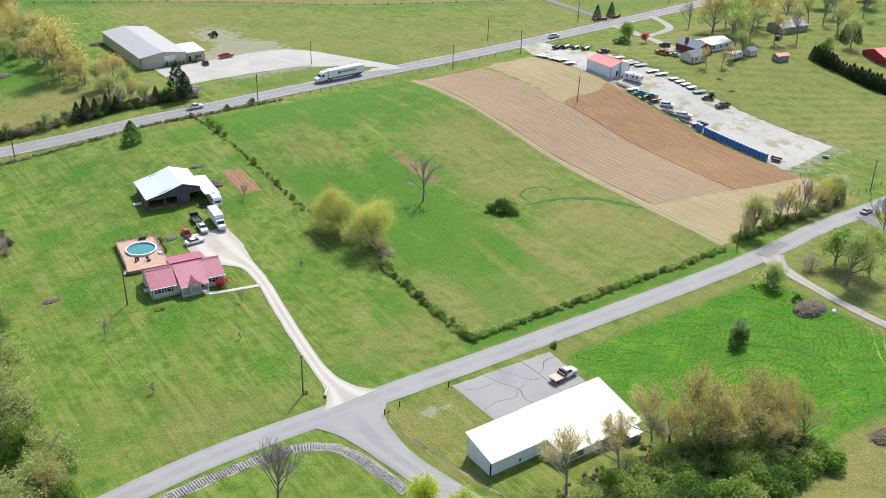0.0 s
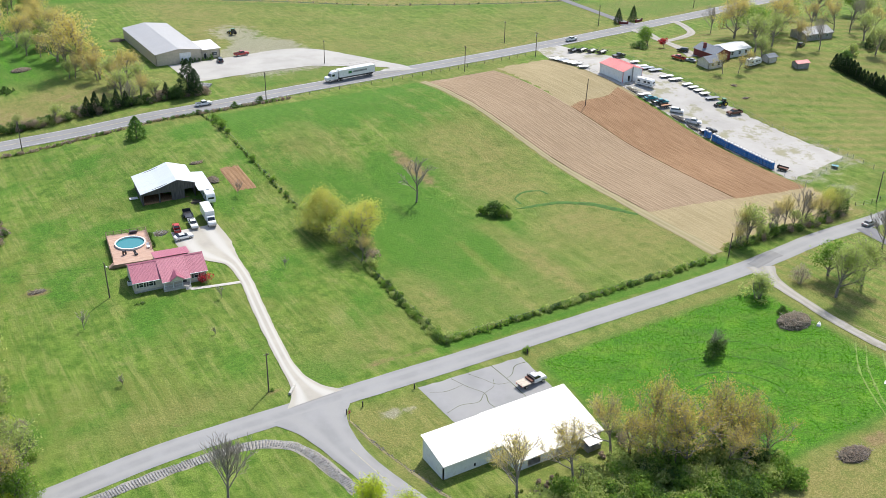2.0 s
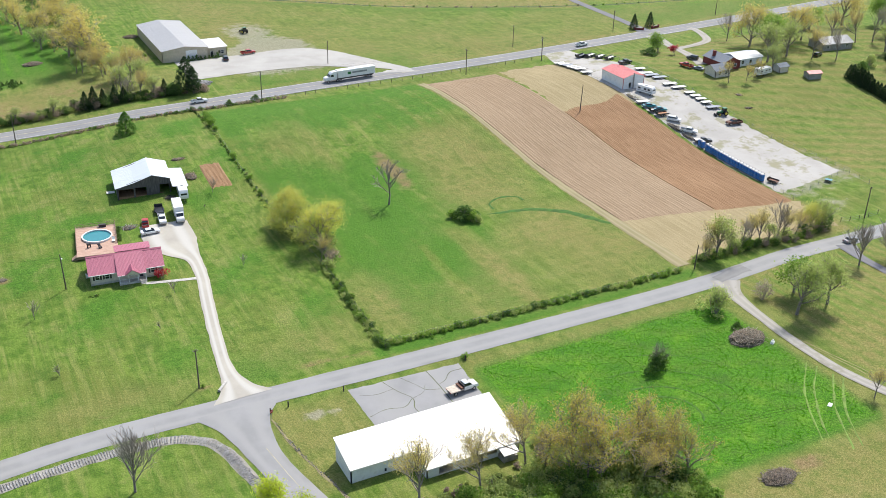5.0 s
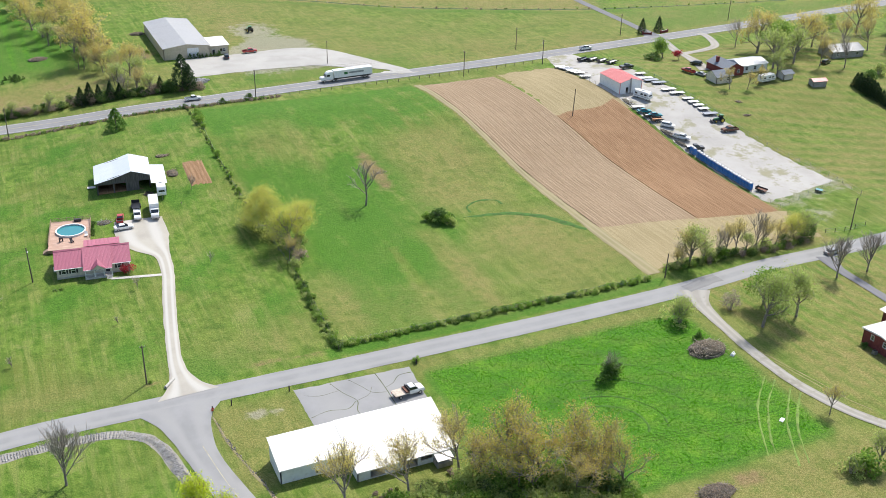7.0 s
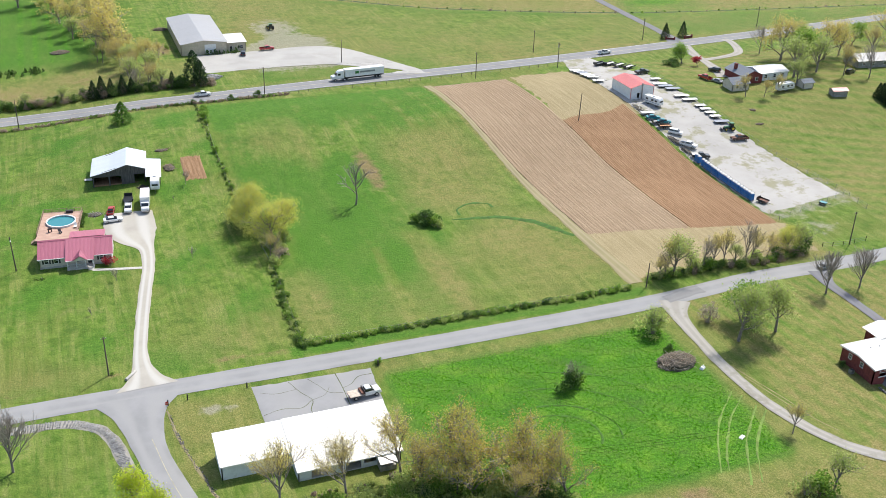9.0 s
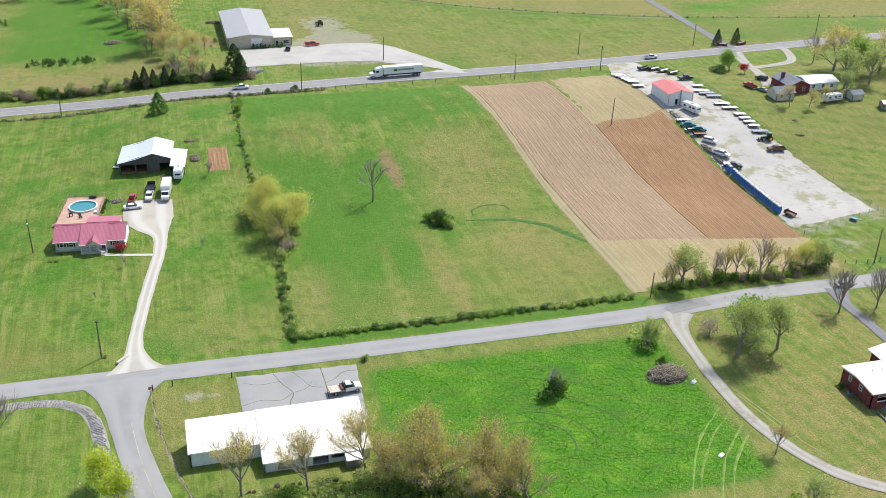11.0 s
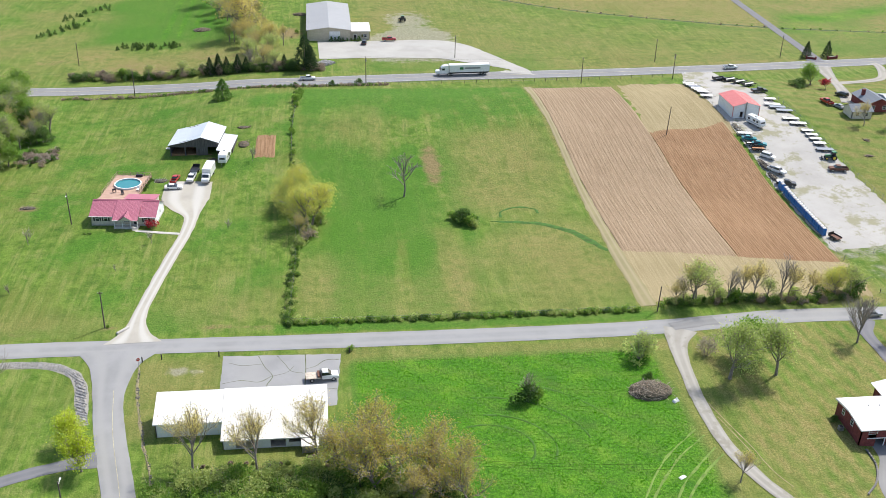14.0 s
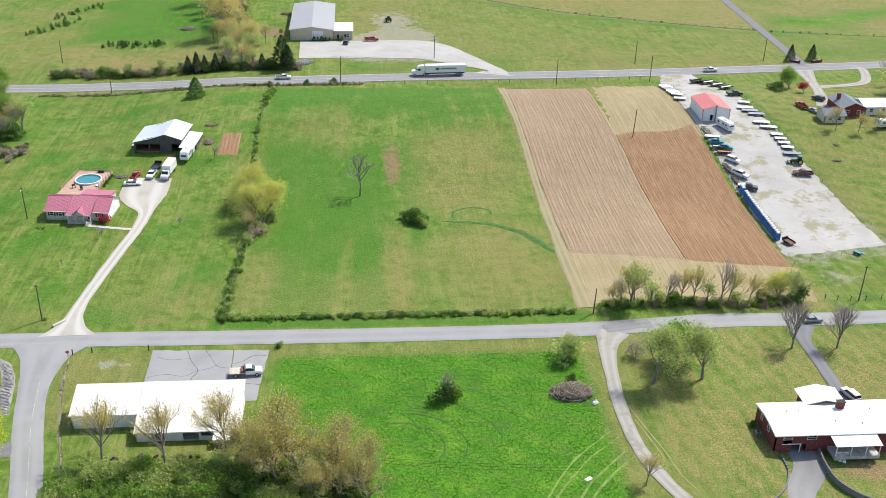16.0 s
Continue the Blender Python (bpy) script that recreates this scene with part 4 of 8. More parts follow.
def barn():
    b = thing("barn", -3.1, 101.4, lz(4, 106), -6, "weathered dark board barn with a pale metal roof", "barn")
    W, D, px = 14.2, 12.6, 9.3
    wall("wall", b, (0, 0), (W, 0), -1.0, [(0, 2.8), (px, 5.5), (W, 4.0)], M_BARN, [(0.35, 4.3, -1.0, 2.2), (4.7, 7.7, -1.0, 2.3), (11.2, 13.9, -1.0, 2.5)])
    wall("wall", b, (0, D), (0, 0), -1.0, 2.8, M_BARN)
    wall("wall", b, (W, 0), (W, D), -1.0, 4.0, M_BARN)
    wall("wall", b, (W, D), (0, D), -1.0, [(0, 4.0), (W - px, 5.5), (W, 2.8)], M_BARN)
    part("earth_floor", a_box(0.2, W - 0.2, 0.2, D - 0.2, -0.6, -0.05), M_SOIL_DARK, b)
    panels(b, (px, -0.5, 5.62), (0, D + 1.2, 0), (-4.6, 0, -1.55), 0.9, M_ROOF_BARN)
    panels(b, (px - 4.6, -0.5, 4.07), (0, D + 1.2, 0), (-5.2, 0, -1.28), 0.9, M_ROOF_BARN)
    panels(b, (px, -0.2, 5.62), (0, D + 0.9, 0), (5.3, 0, -1.62), 0.9, M_ROOF_BARN)
    for k in range(5):
        x = px + 1.0 + k * 0.9
        part("rafter_end", a_box(x, x + 0.12, -0.55, 0.0, 5.3 - (x - px) * 0.3 - 0.25, 5.3 - (x - px) * 0.3 - 0.08), M_BARN, b)
    # lean-to on the east side
    for y in (-3.0, 1.5, 6.0, 10.0):
        part("lean_post", a_box(W + 3.9, W + 4.05, y, y + 0.15, -1.0, 2.4), M_BARN, b)
    panels(b, (W + 0.1, -3.5, 2.95), (0, 13.8, 0), (4.2, 0, -0.45), 0.92, M_ROOF_BARN)
    wall("wall", b, (W + 4.0, 2.0), (W + 4.0, 10.0), -1.0, 2.4, M_BARN)


barn()


def metal_shed():
    b = thing("metal_shed", 177.9, 119.4, lz(183, 125), 0, "white metal workshop with a faded red gable roof", "shed")
    W, D = 9.2, 13.0
    wall("wall", b, (0, 0), (W, 0), -0.3, [(0, 4.0), (W / 2, 5.2), (W, 4.0)], M_WALL_WHITE, [(2.6, 3.6, 0.05, 2.1)])
    wall("wall", b, (W, 0), (W, D), -0.3, 4.0, M_WALL_WHITE)
    wall("wall", b, (W, D), (0, D), -0.3, [(0, 4.0), (W / 2, 5.2), (W, 4.0)], M_WALL_WHITE)
    wall("wall", b, (0, D), (0, 0), -0.3, 4.0, M_WALL_WHITE)
    part("floor_slab", a_box(0.2, W - 0.2, 0.2, D - 0.2, -0.2, 0.05), M_CONCRETE, b)
    door(b, (6.6, -0.03, 0.05), (1, 0), 3.3, 3.2, M_WALL_WHITE, "garage_door", "white sectional garage door")
    panels(b, (W / 2, -0.3, 5.3), (0, D + 0.6, 0), (-W / 2 - 0.3, 0, -1.28), 0.95, M_ROOF_PINK)
    panels(b, (W / 2, -0.3, 5.3), (0, D + 0.6, 0), (W / 2 + 0.3, 0, -1.28), 0.95, M_ROOF_PINK)
    part("flue_pipe", rod((4.3, -0.35, 0), (4.3, -0.35, 5.6), 0.22, 10), M_STEEL, b, "dark metal flue pipe")
    part("corner_trim", a_box(-0.05, 0.1, -0.05, 0.1, 0, 4.0), M_ROOF_PINK, b)
    part("corner_trim", a_box(W - 0.1, W + 0.05, -0.05, 0.1, 0, 4.0), M_ROOF_PINK, b)
    return b


metal_shed()


def brick_house():
    b = thing("house", 140.4, -44.0, 0.0, 0, "dark red brick house with a white metal roof", "house")
    L, D = 34.0, 9.6
    wall("wall", b, (0, 0), (L, 0), -2.8, 3.0, M_BRICK, [(1.6, 3.2, 1.9, 2.6), (1.6, 5.0, -1.4, 0.75), (6.2, 7.9, 1.9, 2.6), (5.4, 6.2, -1.3, 0.7), (13.5, 14.5, 0.2, 2.2)])
    wall("wall", b, (0, D), (0, 0), -2.8, [(0, 3.0), (D / 2, 3.6), (D, 3.0)], M_BRICK, [(2.2, 3.0, 1.4, 2.5), (5.6, 6.4, 1.4, 2.5)])
    wall("wall", b, (L, D), (0, D), -2.8, 3.0, M_BRICK)
    wall("wall", b, (L, 0), (L, D), -2.8, [(0, 3.0), (D / 2, 3.6), (D, 3.0)], M_BRICK)
    # Near-black back panel: the shade inside the garage is in its colour.
    part("garage_back", a_box(1.2, 6.4, 3.0, 3.2, -1.4, 0.9), M_DARK, b)
    part("basement_ceiling", a_box(0.2, 8.0, 0.2, 3.2, 0.9, 1.05), M_CONCRETE, b)
    part("garage_lintel", a_box(1.4, 5.2, -0.06, 0.0, 0.75, 0.95), M_TRIM, b)
    part("garage_jamb", a_box(4.95, 5.1, -0.06, 0.04, -1.4, 0.75), M_TRIM, b)
    window(b, (2.4, 0.03, 1.9), (1, 0), 1.6, 0.7)
    window(b, (7.05, 0.03, 1.9), (1, 0), 1.7, 0.7)
    window(b, (0.02, D - 2.6, 1.4), (0, -1), 0.8, 1.1)
    window(b, (0.02, D - 6.0, 1.4), (0, -1), 0.8, 1.1)
    panels(b, (-0.35, D / 2, 3.75), (L + 0.7, 0, 0), (0, -D / 2 - 0.4, -0.62), 1.0, M_ROOF_WHITE)
    panels(b, (-0.35, D / 2, 3.75), (L + 0.7, 0, 0), (0, D / 2 + 0.4, -0.62), 1.0, M_ROOF_WHITE)
    part("fascia", a_box(-0.36, L + 0.36, -0.46, -0.38, 2.92, 3.1), M_TRIM, b)
    part("fascia", prism([(-0.4, 3.0), (D / 2, 3.64), (D + 0.4, 3.0), (D + 0.4, 2.86), (D / 2, 3.48), (-0.4, 2.86)], "x", -0.4, -0.34), M_TRIM, b)
    # north entrance wing
    panels(b, (13.2, D - 1.0, 4.25), (0, 5.6, 0), (-4.2, 0, -0.95), 0.95, M_ROOF_WHITE)
    panels(b, (13.2, D - 1.0, 4.25), (0, 5.6, 0), (4.2, 0, -0.95), 0.95, M_ROOF_WHITE)
    wall("wall", b, (16.6, D + 4.0), (9.8, D + 4.0), -0.2, [(0, 3.3), (3.4, 4.1), (6.8, 3.3)], M_BRICK)
    wall("wall", b, (9.8, D + 4.0), (9.8, D), -0.2, 3.3, M_BRICK)
    wall("wall", b, (16.6, D), (16.6, D + 4.0), -0.2, 3.3, M_BRICK)
    ch = part("chimney", a_box(14.6, 16.0, D / 2 + 2.0, D / 2 + 2.9, 2.8, 4.9, bevel=0.03), M_BRICK, b, "red brick chimney")
    part("chimney_cap", a_box(14.5, 16.1, D / 2 + 1.9, D / 2 + 3.0, 4.9, 5.05), M_DARK, b)
    for x, y in ((4.4, 6.4), (6.6, 6.3), (12.6, 3.0), (21.0, 6.5), (17.5, 2.2)):
        part("roof_vent", rod((x, y, 3.3), (x, y, 3.85), 0.12, 8), M_STEEL, b)
    # south porch
    panels(b, (10.3, 0.3, 2.95), (9.0, 0, 0), (0, -3.6, -0.5), 0.9, M_ROOF_BARN)
    part("porch_floor", a_box(10.4, 19.2, -3.2, 0.0, -0.6, 0.12), M_CONCRETE, b)
    for x in (10.6, 13.5, 16.4, 19.0):
        part("porch_post", a_box(x - 0.07, x + 0.07, -3.1, -2.96, 0.12, 2.45), M_TRIM, b)
    bm = bmesh.new()
    for k in range(12):
        box(bm, 10.6 + k * 0.22, 10.66 + k * 0.22, -3.06, -3.0, 0.12, 1.0)
    box(bm, 10.5, 13.5, -3.08, -2.98, 1.0, 1.08)
    part("porch_rail", bm, M_TRIM, b)
    ac = thing("air_conditioner", 139.0, -39.5, None, 0, "grey outdoor air conditioner beside the brick wall", "air conditioner")
    part("housing", a_box(-0.45, 0.45, -0.45, 0.45, 0, 0.9, bevel=0.05), M_STEEL, ac)
    part("fan_grille", rod((0, 0, 0.9), (0, 0, 0.94), 0.36, 16), M_DARK, ac)


brick_house()


def stone_wall(pts, height, group):
    """A curved dry block wall, each block a piece of its own."""
    t = thing("retaining_wall", *pts[0], 0.0, 0, "curved dark block retaining wall beside the driveway", "wall", group)
    me = [None] * 3
    for i in range(3):
        bm = a_box(-0.30, 0.30, -0.16, 0.16, -0.14, 0.14, bevel=0.03)
        me[i] = bpy.data.meshes.new("block")
        bm.to_mesh(me[i])
        bm.free()
        me[i].materials.append(M_BLOCKWALL)
    o = Vector((*pts[0], 0))
    line = curve_points(pts, 0.62)
    for i, (p, q) in enumerate(zip(line, line[1:])):
        z = lz(p.x, p.y) - 0.2
        for k in range(round(height / 0.28)):
            ob = new("block", me[k % 3])
            ob.parent = t
            a = math.atan2(q.y - p.y, q.x - p.x)
            m = (p + q) / 2 if k % 2 else p
            ob.matrix_basis = Matrix.Translation((m.x - o.x, m.y - o.y, z + 0.14 + k * 0.28)) @ Matrix.Rotation(a + random.uniform(-0.05, 0.05), 4, "Z")


stone_wall([(149.0, -44.6), (148.6, -48.5), (149.0, -53.5), (151.5, -57.5), (156, -60)], 1.5, "driveway walls")
stone_wall([(141.5, -45.2), (141.3, -49.5), (138.5, -54.5), (135.0, -58)], 0.6, "driveway walls")


def warehouse():
    b = thing("warehouse", 37.3, 220.2, lz(46, 222), 0, "beige metal warehouse with a pale grey gable roof", "building")
    W, D = 17.8, 43.6
    wall("wall", b, (0, 0), (W, 0), -0.5, [(0, 4.3), (W / 2, 5.5), (W, 4.3)], M_WALL_BEIGE)
    wall("wall", b, (0, D), (0, 0), -0.5, 4.3, M_WALL_BEIGE)
    wall("wall", b, (W, 0), (W, D), -0.5, 4.3, M_WALL_BEIGE)
    wall("wall", b, (W, D), (0, D), -0.5, [(0, 4.3), (W / 2, 5.5), (W, 4.3)], M_WALL_BEIGE)
    door(b, (11.2, -0.03, 0), (1, 0), 4.2, 3.8, M_TRIM, "garage_door", "white roll-up door")
    panels(b, (W / 2, -0.3, 5.65), (0, D + 0.6, 0), (-W / 2 - 0.3, 0, -1.25), 1.5, M_ROOF_GREY)
    panels(b, (W / 2, -0.3, 5.65), (0, D + 0.6, 0), (W / 2 + 0.3, 0, -1.25), 1.5, M_ROOF_GREY)
    wall("wall", b, (W, 1.5), (W + 7.6, 1.5), -0.5, 3.4, M_WALL_BEIGE, [(1.2, 2.2, 0, 2.1), (4.3, 6.4, 1.0, 2.2)])
    wall("wall", b, (W + 7.6, 1.5), (W + 7.6, 13), -0.5, 3.4, M_WALL_BEIGE)
    panels(b, (W, 1.1, 3.6), (8.0, 0, 0), (0, 12, 0.5), 1.0, M_ROOF_WHITE)
    window(b, (W + 5.8, 1.54, 1.0), (1, 0), 1.2, 1.2)
    door(b, (W + 1.7, 1.5, 0), (1, 0), 1.0, 2.1, M_SHUTTER)


warehouse()


def gable_house(name, x, y, W, D, h, rise, walls, roof, label, ridge="x", turn=0.0, windows=()):
    b = thing(name, x, y, None, turn, label, "house" if name == "house" else "shed")
    if ridge == "x":
        side = [(0, h), (D / 2, h + rise), (D, h)]
        tops = (h, side, h, side)
        slopes = (((-0.4, D / 2, h + rise + 0.08), (W + 0.8, 0, 0), (0, -D / 2 - 0.4, -rise * (1 + 0.8 / D))), ((-0.4, D / 2, h + rise + 0.08), (W + 0.8, 0, 0), (0, D / 2 + 0.4, -rise * (1 + 0.8 / D))))
    else:
        side = [(0, h), (W / 2, h + rise), (W, h)]
        tops = (side, h, side, h)
        slopes = (((W / 2, -0.4, h + rise + 0.08), (0, D + 0.8, 0), (-W / 2 - 0.4, 0, -rise * (1 + 0.8 / W))), ((W / 2, -0.4, h + rise + 0.08), (0, D + 0.8, 0), (W / 2 + 0.4, 0, -rise * (1 + 0.8 / W))))
    cs = ((0, 0), (W, 0), (W, D), (0, D))
    for i in range(4):
        wall("wall", b, cs[i], cs[(i + 1) % 4], -0.8, tops[i], walls)
    for s in slopes:
        panels(b, *s, 1.0, roof, ribs=roof is not M_SHINGLE)
    for u in windows:
        window(b, (u, -0.01, 1.0), (1, 0), 1.1, 1.2)
    return b


def far_buildings():
    h = gable_house("house", 227.5, 123.0, 8.5, 11.5, 3.0, 1.8, M_BRICK, M_SHINGLE, "red brick house with a grey shingle roof", "y", 0, (2.0, 6.0))
    part("chimney", a_box(1.2, 2.2, 7, 8, 3.2, 5.8), M_BRICK, h, "red brick chimney")
    # The wing's roof is grey; its white colour holds the sun's reflection.
    gable_house("house", 236.2, 124.5, 12.5, 9.0, 2.9, 1.1, M_WALL_WHITE, M_ROOF_WHITE, "white farmhouse wing, its grey metal roof coloured white as sun glare", "x", 0, (2.5, 6.5, 10))
    gable_house("cottage", 219.2, 117.6, 7.2, 6.2, 2.7, 1.6, M_WALL_CREAM, M_SHINGLE, "small tan cottage with a grey roof", "x", 0, (2.0, 5.2))
    gable_house("house", 284.5, 127.5, 15.0, 9.0, 2.8, 1.8, M_WALL_GREY, M_ROOF_GREY, "grey-roofed farmhouse among trees", "x", -6, (2.5, 7, 12))
    gable_house("garden_shed", 247.5, 113.5, 4.5, 4.0, 2.3, 0.9, M_WALL_CREAM, M_SHINGLE, "small tan garden shed", "x")
    gable_house("garden_shed", 254.0, 104.6, 5.5, 3.4, 2.3, 0.6, M_WALL_GREY, M_ROOF_PINK, "small grey shed with a red roof", "x", -10)
    gable_house("garden_shed", 296.0, 85.0, 9.0, 12.0, 3.2, 2.0, M_RED_WALL, M_ROOF_PINK, "red barn with white doors", "x", -10, (4.0,))


far_buildings()

# ---- vehicles ----
def paint(name, colour, rough=0.3, metal=0.0):
    m = plain(name, colour, rough, metal, vary=0.08, scale=1.5)
    m.node_tree.nodes["Principled BSDF"].inputs["Coat Weight"].default_value = 0.4
    return m


P_WHITE, P_RED, P_BLACK = paint("white_paint", (0.72, 0.72, 0.71)), paint("red_paint", (0.42, 0.03, 0.03)), paint("black_paint", (0.02, 0.02, 0.022))
P_GREY, P_BLUE, P_GREEN = paint("grey_paint", (0.22, 0.23, 0.25)), paint("dark_blue_paint", (0.03, 0.05, 0.10)), paint("tractor_green", (0.02, 0.16, 0.05))
P_TEAL, P_RUST, P_YELLOW = paint("teal_paint", (0.02, 0.22, 0.24)), plain("rusty_brown", (0.16, 0.07, 0.045), 0.8, vary=0.4), paint("yellow_paint", (0.6, 0.45, 0.03))
P_TOILET, P_ORANGE = plain("blue_plastic", (0.02, 0.17, 0.47), 0.45, vary=0.15), plain("orange_wood", (0.42, 0.19, 0.08), 0.7)
M_TYRE = plain("tyre_rubber", (0.02, 0.02, 0.02), 0.9)
M_RIM = plain("wheel_rim", (0.45, 0.45, 0.46), 0.35, 0.7)
M_LAMP = plain("lamp_lens", (0.75, 0.75, 0.7), 0.15)
M_TAIL = plain("tail_lens", (0.45, 0.01, 0.01), 0.2)
M_BED = plain("truck_bed_boards", (0.50, 0.43, 0.35), 0.85, vary=0.3)
# Near-white: sun glare on trailer decks is coloured in with the bleached boards.
M_PALEDECK = plain("bleached_glare_deck", (0.62, 0.61, 0.58), 0.8, vary=0.25)


def frustum(x0, x1, w, z0, x0t, x1t, wt, z1, bevel=0.05):
    bm = bmesh.new()
    vs = [bm.verts.new(v) for v in ((x0, -w, z0), (x1, -w, z0), (x1, w, z0), (x0, w, z0), (x0t, -wt, z1), (x1t, -wt, z1), (x1t, wt, z1), (x0t, wt, z1))]
    for f in ((3, 2, 1, 0), (4, 5, 6, 7), (0, 1, 5, 4), (1, 2, 6, 5), (2, 3, 7, 6), (3, 0, 4, 7)):
        bm.faces.new([vs[i] for i in f])
    if bevel:
        bmesh.ops.bevel(bm, geom=list(bm.edges), offset=bevel, segments=2, affect="EDGES")
    return bm


def shell(outline, w, bevel=0.07):
    bm = prism(outline, "y", -w, w)
    bmesh.ops.bevel(bm, geom=list(bm.edges), offset=bevel, segments=2, affect="EDGES")
    return bm


def wheels(t, xs, w, r=0.34, width=0.24):
    for x in xs:
        for s in (-1, 1):
            y = s * (w - width / 2)
            wh = part("wheel", rod((x, y - width / 2, r), (x, y + width / 2, r), r, 16), M_TYRE, t)
            part("rim", rod((x, y + s * (width / 2 - 0.02), r), (x, y + s * (width / 2 + 0.015), r), r * 0.6, 12), M_RIM, wh)


def lamps(t, front, back, w, z):
    for s in (-1, 1):
        part("headlight", a_box(front - 0.04, front + 0.03, s * w - 0.16, s * w + 0.16, z, z + 0.18, bevel=0.02), M_LAMP, t)
        part("tail_light", a_box(back - 0.03, back + 0.04, s * w - 0.12, s * w + 0.12, z, z + 0.22, bevel=0.02), M_TAIL, t)


def sedan(x, y, turn, col, label, z=None, group=""):
    t = thing("car", x, y, (lz(x, y) + 0.14) if z is None else z, turn, label, "car", group)
    part("body", shell([(-2.4, 0.3), (2.38, 0.28), (2.42, 0.62), (2.2, 0.78), (0.9, 0.92), (-1.6, 0.98), (-2.38, 0.9)], 0.92, 0.09), col, t)
    part("window_band", frustum(-1.85, 1.15, 0.82, 0.90, -1.05, 0.25, 0.64, 1.36, 0.04), M_GLASS, t)
    part("roof", frustum(-1.15, 0.3, 0.68, 1.34, -1.0, 0.15, 0.6, 1.43, 0.03), col, t)
    part("bumper", a_box(2.3, 2.48, -0.85, 0.85, 0.3, 0.5, bevel=0.05), col, t)
    wheels(t, (-1.45, 1.45), 0.92)
    lamps(t, 2.36, -2.4, 0.66, 0.62)
    return t


def suv(x, y, turn, col, label, group=""):
    t = thing("car", x, y, lz(x, y) + (0.14 if x < 270 else -0.02), turn, label, "car", group)
    part("body", shell([(-2.35, 0.35), (2.3, 0.33), (2.34, 0.85), (2.1, 1.0), (1.0, 1.08), (-2.3, 1.12), (-2.38, 0.9)], 0.95, 0.09), col, t)
    part("window_band", frustum(-2.25, 1.25, 0.86, 1.05, -1.95, 0.5, 0.72, 1.62, 0.04), M_GLASS, t)
    part("roof", frustum(-2.05, 0.55, 0.76, 1.60, -1.95, 0.4, 0.68, 1.74, 0.03), col, t)
    wheels(t, (-1.4, 1.45), 0.95, 0.37)
    lamps(t, 2.28, -2.36, 0.68, 0.75)
    return t


def pickup(x, y, turn, col, label, group="", cover=None, scale=1.0, z=None):
    t = thing("pickup_truck", x, y, lz(x, y) + 0.14 if z is None else z, turn, label, "truck", group)
    t.scale = (scale, scale, scale)
    part("body", shell([(-0.75, 0.45), (2.85, 0.42), (2.9, 1.0), (2.7, 1.15), (1.35, 1.24), (-0.75, 1.24)], 0.98, 0.09), col, t)
    part("window_band", frustum(-0.75, 1.5, 0.88, 1.2, -0.55, 0.75, 0.74, 1.78, 0.04), M_GLASS, t)
    part("roof", frustum(-0.65, 0.82, 0.78, 1.76, -0.5, 0.65, 0.7, 1.9, 0.03), col, t)
    for s in (-1, 1):
        part("bed_side", a_box(-2.85, -0.78, s * 0.94 - 0.05, s * 0.94 + 0.05, 0.5, 1.22, bevel=0.03), col, t)
    part("tailgate", a_box(-2.9, -2.82, -0.98, 0.98, 0.55, 1.2, bevel=0.03), col, t)
    part("bed_floor", a_box(-2.82, -0.76, -0.9, 0.9, 0.55, 0.72), M_DARK, t)
    if cover:
        part("bed_cover", a_box(-2.85, -0.78, -0.94, 0.94, 1.22, 1.3, bevel=0.03), cover, t)
    part("bumper", a_box(2.82, 3.0, -0.92, 0.92, 0.42, 0.66, bevel=0.05), M_RIM, t)
    wheels(t, (-1.85, 1.85), 1.0, 0.4, 0.27)
    lamps(t, 2.86, -2.9, 0.74, 0.85)
    return t


def flatbed_truck(x, y, turn, label):
    t = thing("flatbed_truck", x, y, lz(x, y) + 0.14, turn, label, "truck")
    part("body", shell([(0.0, 0.5), (3.3, 0.48), (3.35, 1.1), (3.1, 1.28), (1.85, 1.38), (0.0, 1.38)], 1.0, 0.1), P_WHITE, t)
    part("window_band", frustum(0.0, 2.0, 0.9, 1.34, 0.15, 1.25, 0.76, 1.95, 0.04), M_GLASS, t)
    part("roof", frustum(0.08, 1.32, 0.8, 1.93, 0.2, 1.15, 0.72, 2.08, 0.03), P_WHITE, t)
    part("flatbed", a_box(-3.2, -0.15, -1.18, 1.18, 0.98, 1.12, bevel=0.02), M_BED, t, "worn wooden truck bed")
    part("headboard", a_box(-0.25, -0.12, -1.1, 1.1, 1.12, 1.9), P_BLACK, t)
    part("tool_box", a_box(-0.85, -0.3, -1.05, 1.05, 1.12, 1.5, bevel=0.03), P_RUST, t)
    part("chassis", a_box(-3.1, 0.1, -0.5, 0.5, 0.55, 0.98), P_BLACK, t)
    part("bumper", a_box(3.28, 3.46, -0.95, 0.95, 0.45, 0.75, bevel=0.05), M_RIM, t)
    wheels(t, (-2.0, 2.3), 1.04, 0.42, 0.3)
    lamps(t, 3.32, -3.2, 0.76, 0.8)


